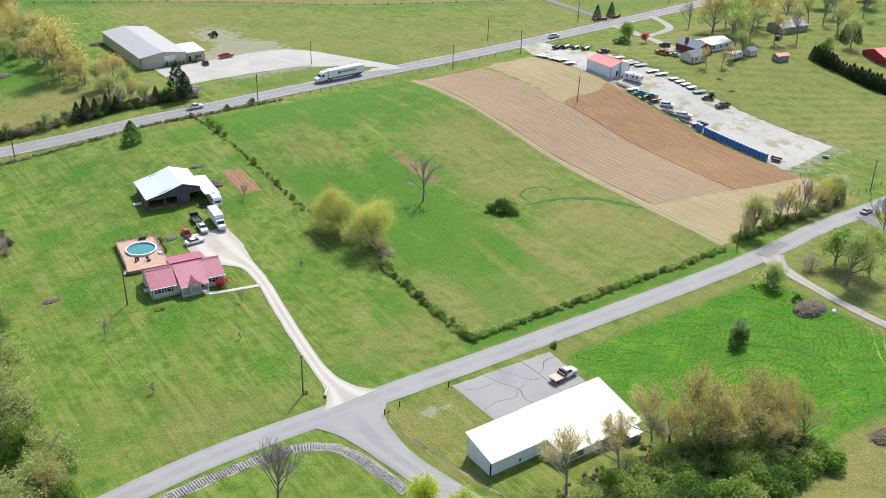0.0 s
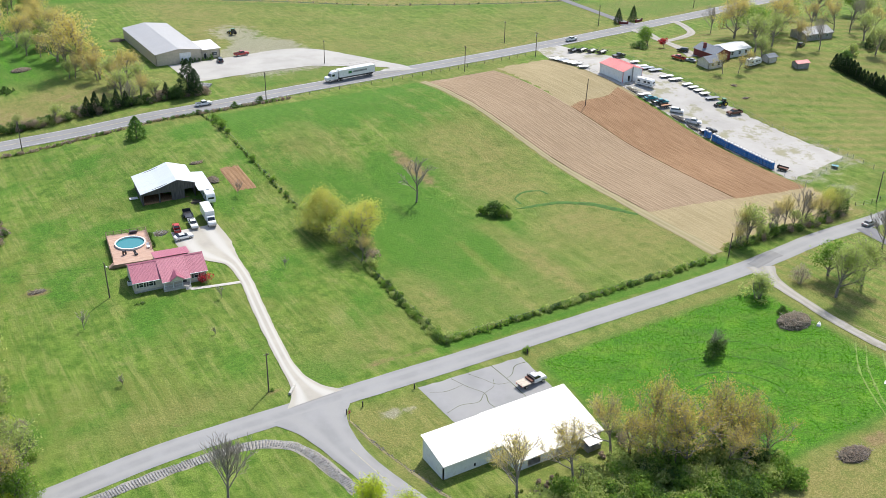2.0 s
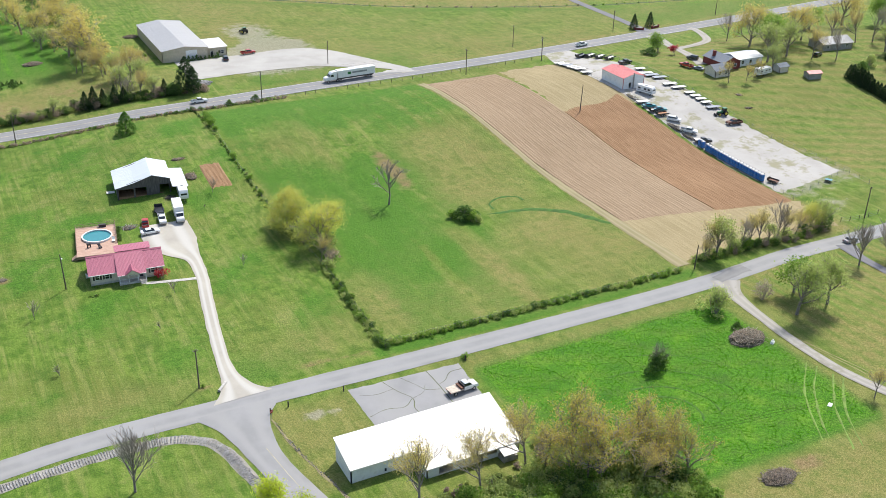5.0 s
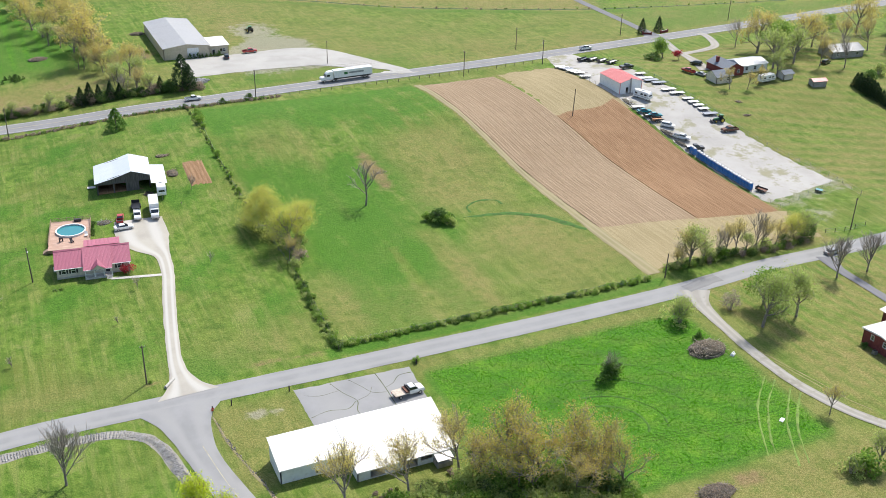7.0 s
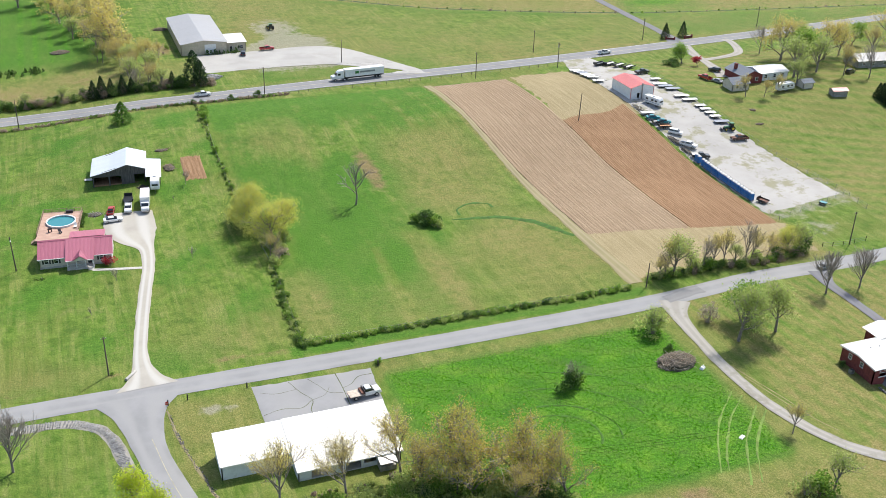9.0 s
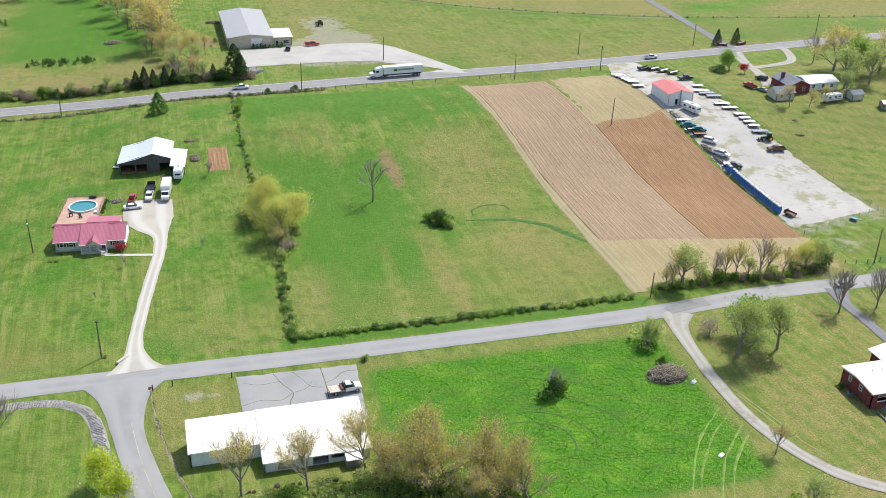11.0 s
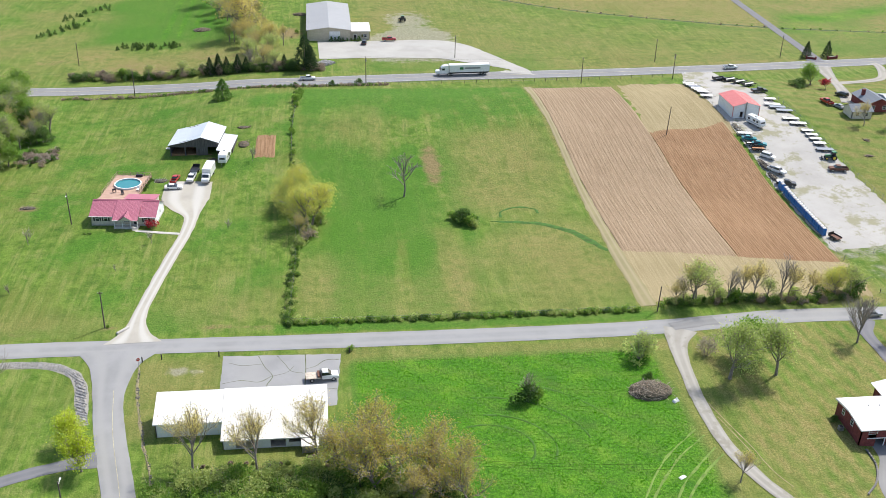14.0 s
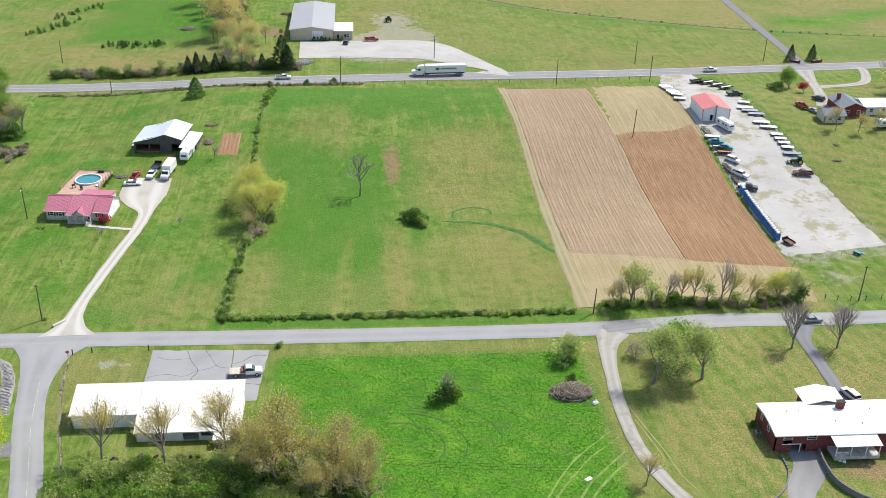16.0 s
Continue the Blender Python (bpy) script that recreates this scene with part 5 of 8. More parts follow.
def box_truck(x, y, turn, label):
    t = thing("box_truck", x, y, lz(x, y) + 0.14, turn, label, "truck")
    part("cargo_box", a_box(-5.2, 1.4, -1.22, 1.22, 1.0, 3.5, bevel=0.06), P_WHITE, t)
    part("cab", shell([(1.5, 0.6), (4.0, 0.6), (4.05, 1.2), (3.85, 1.45), (2.9, 1.6), (2.5, 2.35), (1.55, 2.4)], 1.02, 0.1), P_WHITE, t)
    part("windscreen", prism([(2.98, 1.58), (2.55, 2.3), (2.62, 2.32), (3.05, 1.6)], "y", -0.88, 0.88), M_GLASS, t)
    part("chassis", a_box(-5.0, 3.0, -0.5, 0.5, 0.55, 1.0), P_BLACK, t)
    part("bumper", a_box(3.95, 4.12, -1.0, 1.0, 0.5, 0.8, bevel=0.05), M_RIM, t)
    wheels(t, (-3.4, 3.0), 1.1, 0.46, 0.32)
    lamps(t, 4.0, -5.2, 0.8, 0.85)


def semi_truck(x, y, turn, label):
    t = thing("semi_truck", x, y, lz(x, y) + 0.2, turn, label, "truck")
    part("trailer_box", a_box(-10.5, 4.6, -1.3, 1.3, 1.15, 4.0, bevel=0.05), P_WHITE, t)
    part("trailer_stripe", a_box(-10.52, 4.62, -1.32, 1.32, 1.15, 1.35), P_BLACK, t, "dark lower rail")
    for s in (-1, 1):
        part("lettering_bar", a_box(-7.0, -1.0, s * 1.31 - 0.01, s * 1.31 + 0.01, 2.5, 3.1), P_GREY, t, "grey printed bar")
        part("emblem", a_box(-0.6, 0.8, s * 1.31 - 0.01, s * 1.31 + 0.01, 2.3, 3.2, bevel=0.005), P_GREEN, t, "plain green emblem")
    part("cab", shell([(4.9, 0.9), (9.6, 0.8), (9.65, 1.7), (9.3, 1.95), (8.0, 2.1), (7.6, 3.0), (6.9, 3.7), (5.0, 3.9)], 1.15, 0.12), P_WHITE, t)
    part("windscreen", prism([(8.06, 2.1), (7.68, 2.95), (7.76, 2.97), (8.14, 2.12)], "y", -1.0, 1.0), M_GLASS, t)
    part("side_window", a_box(6.4, 7.5, -1.17, 1.17, 2.15, 2.85), M_GLASS, t)
    part("chassis", a_box(-10.2, 9.0, -0.5, 0.5, 0.6, 1.15), P_BLACK, t)
    part("fuel_tank", rod((5.4, -1.0, 0.75), (7.2, -1.0, 0.75), 0.32, 12), M_RIM, t)
    wheels(t, (-8.8, -7.5, 3.6, 4.9, 8.5), 1.28, 0.5, 0.35)
    lamps(t, 9.6, -10.5, 0.9, 1.0)


def camper(x, y, turn, L, label, motor=False):
    t = thing("motorhome" if motor else "camper_trailer", x, y, lz(x, y) + 0.14, turn, label, "motorhome" if motor else "camper")
    h = 2.9
    out = [(-L / 2, 0.55), (L / 2 - 0.1, 0.55), (L / 2, 1.3), (L / 2 - 0.35, h - 0.5), (L / 2 - 0.7, h), (-L / 2 + 0.15, h), (-L / 2, h - 0.2)]
    part("body", shell(out, 1.2, 0.1), P_WHITE, t)
    part("roof_unit", a_box(-0.4, 0.5, -0.4, 0.4, h - 0.02, h + 0.28, bevel=0.06), P_WHITE, t, "white rooftop air unit")
    for s in (-1, 1):
        for u in (-0.3, 0.05, 0.28):
            part("window", a_box(u * L - 0.5, u * L + 0.5, s * 1.2 - 0.02, s * 1.2 + 0.02, 1.6, 2.2, bevel=0.01), M_GLASS, t)
        part("stripe", a_box(-L / 2 + 0.2, L / 2 - 0.3, s * 1.2 - 0.015, s * 1.2 + 0.015, 1.05, 1.25), P_GREY, t, "grey side stripe")
    part("front_window", a_box(L / 2 - 0.22, L / 2 - 0.1, -0.8, 0.8, 1.6, 2.1), M_GLASS, t)
    if motor:
        wheels(t, (-L / 2 + 1.8, L / 2 - 1.2), 1.15, 0.42, 0.3)
        lamps(t, L / 2, -L / 2, 0.8, 0.8)
    else:
        wheels(t, (-0.6, 0.3), 1.15, 0.36)
        part("tow_bar", rod((L / 2 - 0.1, 0, 0.5), (L / 2 + 1.3, 0, 0.5), 0.07), P_BLACK, t)
        part("jack", rod((L / 2 + 1.1, 0, -0.1), (L / 2 + 1.1, 0, 0.8), 0.05), M_STEEL, t)


def tractor(x, y, turn, label):
    t = thing("tractor", x, y, lz(x, y) + 0.14, turn, label, "tractor")
    part("hood", shell([(0.2, 0.9), (2.2, 0.85), (2.25, 1.45), (0.2, 1.6)], 0.42, 0.08), P_GREEN, t)
    part("cab", frustum(-1.0, 0.3, 0.72, 1.0, -0.85, 0.15, 0.62, 2.5, 0.05), M_GLASS, t)
    part("cab_roof", a_box(-1.05, 0.35, -0.78, 0.78, 2.48, 2.66, bevel=0.06), P_GREEN, t)
    part("chassis", a_box(-1.0, 2.0, -0.3, 0.3, 0.55, 0.95), P_BLACK, t)
    for s in (-1, 1):
        w = part("rear_wheel", rod((-0.5, s * 0.75, 0.85), (-0.5, s * 1.2, 0.85), 0.85, 18), M_TYRE, t)
        part("rim", rod((-0.5, s * 1.18, 0.85), (-0.5, s * 1.23, 0.85), 0.48, 14), P_YELLOW, w, "yellow rim")
        w = part("front_wheel", rod((1.7, s * 0.6, 0.5), (1.7, s * 0.92, 0.5), 0.5, 16), M_TYRE, t)
        part("rim", rod((1.7, s * 0.9, 0.5), (1.7, s * 0.95, 0.5), 0.28, 12), P_YELLOW, w, "yellow rim")
        part("loader_arm", rod((0.3, s * 0.55, 1.5), (3.0, s * 0.55, 0.5), 0.07, 4), P_BLACK, t)
    part("loader_bucket", prism([(2.9, 0.1), (3.7, 0.1), (3.6, 0.2), (3.05, 0.25), (3.1, 0.8), (2.95, 0.8)], "y", -0.95, 0.95), P_BLACK, t)


def trailer(x, y, turn, L, deck, label, sides=False, group="trailers in the gravel yard", W=1.05):
    t = thing("utility_trailer", x, y, lz(x, y) + 0.12, turn, label, "trailer", group)
    part("deck", a_box(-L / 2, L / 2, -W, W, 0.58, 0.70, bevel=0.02), deck, t)
    part("frame", a_box(-L / 2 + 0.05, L / 2 - 0.05, -0.7, 0.7, 0.42, 0.58), P_BLACK, t)
    part("tongue", rod((L / 2 - 0.1, 0, 0.48), (L / 2 + 1.2, 0, 0.48), 0.06, 6), P_BLACK, t)
    for s in (-1, 1):
        part("fender", a_box(-0.9, 0.6, s * (W + 0.12) - 0.12, s * (W + 0.12) + 0.12, 0.66, 0.74, bevel=0.03), P_BLACK, t)
        if sides:
            part("side_rail", a_box(-L / 2, L / 2, s * W - 0.03, s * W + 0.03, 0.7, 1.05), P_BLACK, t)
    if sides:
        part("ramp_gate", a_box(-L / 2 - 0.05, -L / 2, -W, W, 0.6, 1.5), P_BLACK, t)
    wheels(t, (-0.55, 0.25), W + 0.22, 0.33)


G_YARD_CARS = "vehicles stored in the gravel yard"
flatbed_truck(40.1, -15.4, 5, "white crew-cab flatbed truck on the parking lot")
box_truck(9.2, 84.6, -97, "white box truck parked on gravel")
pickup(4.7, 84.2, -97, P_WHITE, "white pickup truck parked on gravel", scale=0.92)
trailer(5.2, 89.6, -97, 4.0, P_BLACK, "black utility trailer behind the pickup", True, "")
pickup(0.2, 83.6, 80, P_RED, "red pickup truck parked beside the lawn", scale=0.85)
sedan(0.3, 78.6, 3, P_WHITE, "white sedan parked on the gravel drive")
camper(13.2, 96.4, -97, 8.2, "white camper trailer in front of the barn")
semi_truck(94.0, 173.4, 184, "white semi truck driving on the highway")
sedan(168.0, 3.2, 6, P_GREY, "grey sedan driving on the country road")
pickup(37.5, 169.0, 2, P_WHITE, "white pickup driving on the highway", scale=0.95)
pickup(200.0, 177.7, 5.7, P_WHITE, "silver pickup truck driving on the highway", scale=0.95)
suv(163.6, -26.5, 105, P_WHITE, "white estate car parked behind the brick house")
pickup(70.5, 219.5, 5, P_RED, "red pickup truck outside the warehouse")
suv(60.2, 215.0, 80, P_BLACK, "black car outside the warehouse")
tractor(78.5, 250.0, 100, "green tractor on the far gravel yard")
camper(183.8, 113.6, -72, 7.0, "white motorhome parked near the workshop", True)
camper(239.5, 114.0, 8, 7.5, "white camper trailer on the far lawn")
tractor(199.6, 90.2, 170, "green tractor with a black front loader")
pickup(198.6, 83.4, 172, P_RUST, "rusty brown old pickup truck", G_YARD_CARS)
pickup(198.0, 145.2, 5, P_BLACK, "black pickup truck with a bed cover", G_YARD_CARS, P_BLACK)
suv(179.4, 91.8, -50, P_WHITE, "white and black car in the gravel yard", G_YARD_CARS)
pickup(178.8, 83.2, -55, P_WHITE, "white pickup truck in the gravel yard", G_YARD_CARS)
sedan(179.6, 99.8, -20, P_TEAL, "dark teal car in the gravel yard", group=G_YARD_CARS)
sedan(177.6, 103.4, -15, P_TEAL, "bright teal car by the field edge", group=G_YARD_CARS)
trailer(177.6, 107.0, -10, 4.6, M_PALEDECK, "pale flat trailer by the workshop")
trailer(177.2, 100.0, -10, 3.6, M_PALEDECK, "pale flat trailer beside cars", True)
trailer(178.0, 96.6, -10, 4.2, P_ORANGE, "orange wooden trailer by the field", True)
pickup(178.6, 75.6, -20, P_BLACK, "dark pickup truck beside blue cabins", G_YARD_CARS, M_PALEDECK)
suv(226.5, 139.5, 120, P_BLACK, "dark car on the far driveway")
sedan(219.6, 127.8, 110, P_GREY, "grey car beside the cottage", lz(219.6, 127.8) - 0.02)
pickup(217.2, 132.0, 100, P_RED, "red truck beside the far cottage")
suv(277.5, 123.5, 20, P_BLACK, "black car beside the far farmhouse")
for i, (x, y) in enumerate(((176.4, 158.2), (176.6, 155.6), (176.8, 153.0), (176.6, 150.0), (176.8, 147.6), (177.0, 145.2), (176.6, 140.2))):
    trailer(x, y, -14 + 3 * math.sin(i * 2), 4.2, M_PALEDECK if i not in (2,) else P_GREY, "bleached flat trailer at the yard entrance, sun glare in deck colour")
for x, y in ((190.6, 164.2), (194.2, 163.0), (196.6, 159.8), (198.4, 155.6)):
    trailer(x, y, 20, 5.6, M_PALEDECK if x > 192 else P_BLACK, "long flat trailer with a ramp by the fence", True)
for i, (x, y) in enumerate(((198.2, 136.0), (196.6, 130.4), (197.2, 127.6), (198.4, 124.4), (197.6, 117.4), (198.6, 113.6), (199.4, 108.2), (199.6, 105.2), (199.7, 102.4), (199.8, 99.5), (199.8, 95.6))):
    trailer(x, y, -9, 5.4 if i in (1, 2, 3, 4, 5, 10) else 3.8, P_GREY if i in (2, 3, 10) else M_PALEDECK, "grey flat trailer along the yard fence" if i in (2, 3, 10) else "bleached flat trailer along the yard fence, sun glare in deck colour")
trailer(178.4, 43.0, -70, 3.0, P_RUST, "old low trailer frame near the fence", True)
trailer(194.8, 36.6, -60, 2.0, P_TEAL, "small teal trailer near the fence", W=0.7)


# ---- portable toilets ----
def portable_toilet():
    t = thing("portable_toilet", 176.3, 45.6, None, -90, "blue plastic portable toilet with a pale roof", "portable toilet", "row of portable toilets")
    part("cabin", a_box(-0.55, 0.55, -0.55, 0.55, 0.0, 2.05, bevel=0.05), P_TOILET, t)
    part("door", a_box(-0.4, 0.4, -0.6, -0.54, 0.12, 1.95, bevel=0.02), P_TOILET, t)
    part("roof", frustum(-0.6, 0.6, 0.6, 2.05, -0.4, 0.4, 0.4, 2.28, 0.05), M_PALEDECK, t, "pale domed roof")
    part("vent_pipe", rod((0.38, 0.38, 2.1), (0.38, 0.38, 2.5), 0.05, 8), P_BLACK, t)
    part("skid", a_box(-0.6, 0.6, -0.6, 0.6, -0.1, 0.03), P_BLACK, t)
    return t


pt = portable_toilet()
for k in range(1, 22):
    y = 45.6 + 1.32 * k + (0.9 if k > 19 else 0)
    copy_thing(pt, pose(176.3 + 0.05 * math.sin(k * 2.1), y, lz(176.3, y) + 0.1, 0, 0, -90 + 3 * math.sin(k * 1.3)))
pt.matrix_world = pose(176.3, 45.6, lz(176.3, 45.6) + 0.1, 0, 0, -90)

# ---- plants ----
M_BARK = plain("grey_bark", (0.24, 0.205, 0.175), 0.95, vary=0.4, scale=3.0, relief=0.03)
M_TWIG = plain("pale_twigs", (0.38, 0.33, 0.28), 0.95, vary=0.3, scale=2.0)
L_WILLOW = leaf_mat("yellow_green_leaves", (0.54, 0.57, 0.14), (0.70, 0.64, 0.14), (0.38, 0.50, 0.15))
L_GOLD = leaf_mat("golden_buds", (0.597, 0.464, 0.133), (0.700, 0.641, 0.221))
L_ORANGE = leaf_mat("russet_buds", (0.50, 0.46, 0.12), (0.64, 0.48, 0.15), (0.42, 0.50, 0.12))
L_LIGHT = leaf_mat("light_green_leaves", (0.33, 0.43, 0.12), (0.54, 0.60, 0.20))
L_GREEN = leaf_mat("green_leaves", (0.13, 0.27, 0.04), (0.32, 0.46, 0.08))
L_LIME = leaf_mat("lime_leaves", (0.442, 0.575, 0.044), (0.663, 0.700, 0.078))
L_DARK = leaf_mat("dark_green_leaves", (0.07, 0.15, 0.035), (0.16, 0.26, 0.06))
L_CONIFER = leaf_mat("conifer_needles", (0.031, 0.065, 0.027), (0.076, 0.128, 0.048))
L_SPRUCE = leaf_mat("bright_cedar_needles", (0.111, 0.243, 0.044), (0.221, 0.376, 0.078))
L_RED = leaf_mat("red_leaves", (0.376, 0.033, 0.044), (0.663, 0.088, 0.111))
L_PINK = leaf_mat("pale_blossom", (0.33, 0.28, 0.22), (0.44, 0.37, 0.31))
L_BRUSH = leaf_mat("dry_brush", (0.287, 0.221, 0.166), (0.508, 0.420, 0.332))


def tube(V, F, p, q, r0, r1, sides):
    d = (q - p).normalized()
    u = d.orthogonal().normalized()
    w = d.cross(u)
    b = len(V)
    for c, r in ((p, r0), (q, r1)):
        for k in range(sides):
            a = 2 * math.pi * k / sides
            V.append(tuple(c + (u * math.cos(a) + w * math.sin(a)) * r))
    for k in range(sides):
        j = (k + 1) % sides
        F.append((b + k, b + j, b + sides + j, b + sides + k))


def leaf_quads(rng, centres, size, flat=0.0):
    """Small leaf clumps: one bent quad each, turned at random."""
    n = len(centres)
    a, b = rng.normal(size=(n, 3)), rng.normal(size=(n, 3))
    a[:, 2] *= 1 - flat
    b[:, 2] *= 1 - flat
    a /= np.linalg.norm(a, axis=1, keepdims=True) + 1e-9
    b -= a * np.sum(a * b, axis=1, keepdims=True)
    b /= np.linalg.norm(b, axis=1, keepdims=True) + 1e-9
    s = (size * rng.uniform(0.55, 1.3, n))[:, None]
    a, b = a * s * 0.5, b * s * 0.38
    V = np.stack([centres - a, centres + b, centres + a, centres - b], 1).reshape(-1, 3)
    F = np.arange(4 * n).reshape(n, 4)
    return V, F


def skeleton_of(rng, height, r, fork, levels, spread, kids, bend=0.25, stems=1, lean=0.0, keep=0.72):
    """Branch segments (p, q, r0, r1, level) and the tips."""
    segs, tips = [], []

    def grow(p, d, length, rad, level):
        n = 3 if level < 2 else 2
        pts = [p]
        for k in range(n):
            d = (d + Vector(rng.normal(0, bend * 0.5, 3)) + Vector((0, 0, 0.10 if level else 0.0))).normalized()
            pts.append(pts[-1] + d * (length / n))
            segs.append((pts[-2], pts[-1], rad * (1 - 0.55 * k / n), rad * (1 - 0.55 * (k + 1) / n), level))
        if level >= levels:
            tips.append(pts[-1])
            tips.append((pts[-1] + pts[-2]) / 2)
            return
        count = kids[min(level, len(kids) - 1)]
        for c in range(count):
            g = (c + 0.4) / count
            f = fork + (1 - fork) * g if level == 0 else 0.35 + 0.65 * g
            i = min(n - 1, int(f * n))
            q = pts[i].lerp(pts[i + 1], f * n - i)
            a = 2.4 * c + rng.uniform(0, 1.2)
            side = d.orthogonal().normalized()
            side = (side * math.cos(a) + d.cross(side) * math.sin(a))
            tilt = spread * rng.uniform(0.75, 1.2) * (1.45 - 0.85 * g if level == 0 else 1.0)
            reach = length * keep * rng.uniform(0.75, 1.15) * (1.15 - 0.4 * g if level == 0 else 0.85)
            grow(q, (d * math.cos(tilt) + side * math.sin(tilt)).normalized(), reach, rad * 0.5, level + 1)
        if level:
            tips.append(pts[-1])

    for s in range(stems):
        a = 2 * math.pi * s / stems + rng.uniform(0, 1)
        out = lean + (0.25 if stems > 1 else 0.0)
        grow(Vector((0.25 * math.cos(a), 0.25 * math.sin(a), -0.2)) if stems > 1 else Vector((0, 0, -0.2)), Vector((out * math.cos(a), out * math.sin(a), 1)).normalized(), height * 0.5, r, 0)
    return segs, tips


def make_tree(name, label, height, r=0.22, leaf=None, size=0.4, per_tip=6, scatter=0.6, levels=3, spread=0.7, kids=(6, 4, 3), fork=0.35, stems=1, seed=1, keep=0.72, bend=0.25, twig=None, squash=1.0, category="tree", limb=0.075):
    """A broadleaf tree: trunk with limbs, and a crown of leaf clumps and twigs."""
    rng = np.random.default_rng(seed)
    segs, tips = skeleton_of(rng, height, r, fork, levels, spread, kids, bend, stems, 0.0, keep)
    hi = max(max(s[1].z for s in segs), 0.1)
    f = height / (hi + (scatter * 0.6 if leaf else 0))
    t = thing(name, 0, 0, 0.0, 0, label, category)
    V, F, VT, FT = [], [], [], []
    for p, q, r0, r1, level in segs:
        if level <= 1:
            tube(V, F, p * f, q * f, max(r0, limb), max(r1, limb * 0.8), 7 if level == 0 else 5)
        else:
            tube(VT, FT, p * f, q * f, max(r0, limb * (0.62 if level == 2 else 0.42)), max(r1, limb * 0.3), 3)
    mesh_ob("trunk", V, F, M_BARK, t, flat=False)
    if VT:
        mesh_ob("branching", VT, FT, twig or M_TWIG, t)["kind"] = "stuff"
    if leaf:
        T = np.array([tuple(p * f) for p in tips])
        C = np.repeat(T, per_tip, 0)
        C = C + rng.normal(0, scatter * 0.5, C.shape) * np.array([1, 1, 0.85])
        C[:, 2] *= squash
        C[:, 2] = np.maximum(C[:, 2], 0.15)
        LV, LF = leaf_quads(rng, C, size)
        mesh_ob("crown", LV.tolist(), LF.tolist(), leaf, t)
    return t


def make_conifer(name, label, height, radius, leaf, seed=1, count=2200, size=0.3, bare=0.06, power=0.9):
    rng = np.random.default_rng(seed)
    t = thing(name, 0, 0, 0.0, 0, label, "tree")
    V, F = [], []
    tube(V, F, Vector((0, 0, -0.2)), Vector((0, 0, height * 0.95)), 0.02 * height + 0.04, 0.02, 6)
    mesh_ob("trunk", V, F, M_BARK, t, flat=False)
    u = rng.uniform(0, 1, count) ** 0.75
    z = height * (bare + (1 - bare) * (1 - u))
    u = 1 - (z / height - bare) / (1 - bare)
    a = rng.uniform(0, 2 * math.pi, count)
    lobes = 1 + 0.22 * np.sin(a * 5 + z * 2.3) + 0.15 * np.sin(a * 3 - z * 4.1)
    rr = radius * (u ** power) * lobes * rng.uniform(0.55, 1.05, count) ** 0.5
    C = np.stack([rr * np.cos(a), rr * np.sin(a), z - 0.12 * rr], -1)
    LV, LF = leaf_quads(rng, C, size)
    mesh_ob("crown", LV.tolist(), LF.tolist(), leaf, t)
    return t


def make_shrub(name, label, height, radius, leaf, seed=1, count=700, size=0.25, stems=7, category="shrub", twiggy=0):
    """A bush: thin stems from the ground and a lumpy mass of leaf clumps."""
    rng = np.random.default_rng(seed)
    t = thing(name, 0, 0, 0.0, 0, label, category)
    V, F = [], []
    for k in range(stems + twiggy):
        a, o = rng.uniform(0, 6.28), rng.uniform(0.2, 1.0)
        top = Vector((math.cos(a) * radius * o * 0.8, math.sin(a) * radius * o * 0.8, height * rng.uniform(0.6, 1.15 if k >= stems else 0.9)))
        mid = top * 0.5 + Vector(rng.normal(0, 0.1 * radius, 3))
        tube(V, F, Vector((math.cos(a) * 0.15 * radius, math.sin(a) * 0.15 * radius, -0.15)), mid, 0.035, 0.025, 3)
        tube(V, F, mid, top, 0.025, 0.012, 3)
    mesh_ob("stem", V, F, M_TWIG if twiggy else M_BARK, t)["kind"] = "stuff"
    lumps = rng.normal(0, 0.42, (9, 3)) * np.array([radius, radius, 0])
    lumps[:, 2] = rng.uniform(0.25, 0.7, 9) * height
    k = rng.integers(0, 9, count)
    d = rng.normal(size=(count, 3))
    d /= np.linalg.norm(d, axis=1, keepdims=True)
    C = lumps[k] + d * (rng.uniform(0.5, 1.0, count)[:, None] * np.array([radius * 0.5, radius * 0.5, height * 0.36]))
    C[:, 2] = np.abs(C[:, 2]) + 0.05
    LV, LF = leaf_quads(rng, C, size)
    mesh_ob("foliage", LV.tolist(), LF.tolist(), leaf, t)
    return t


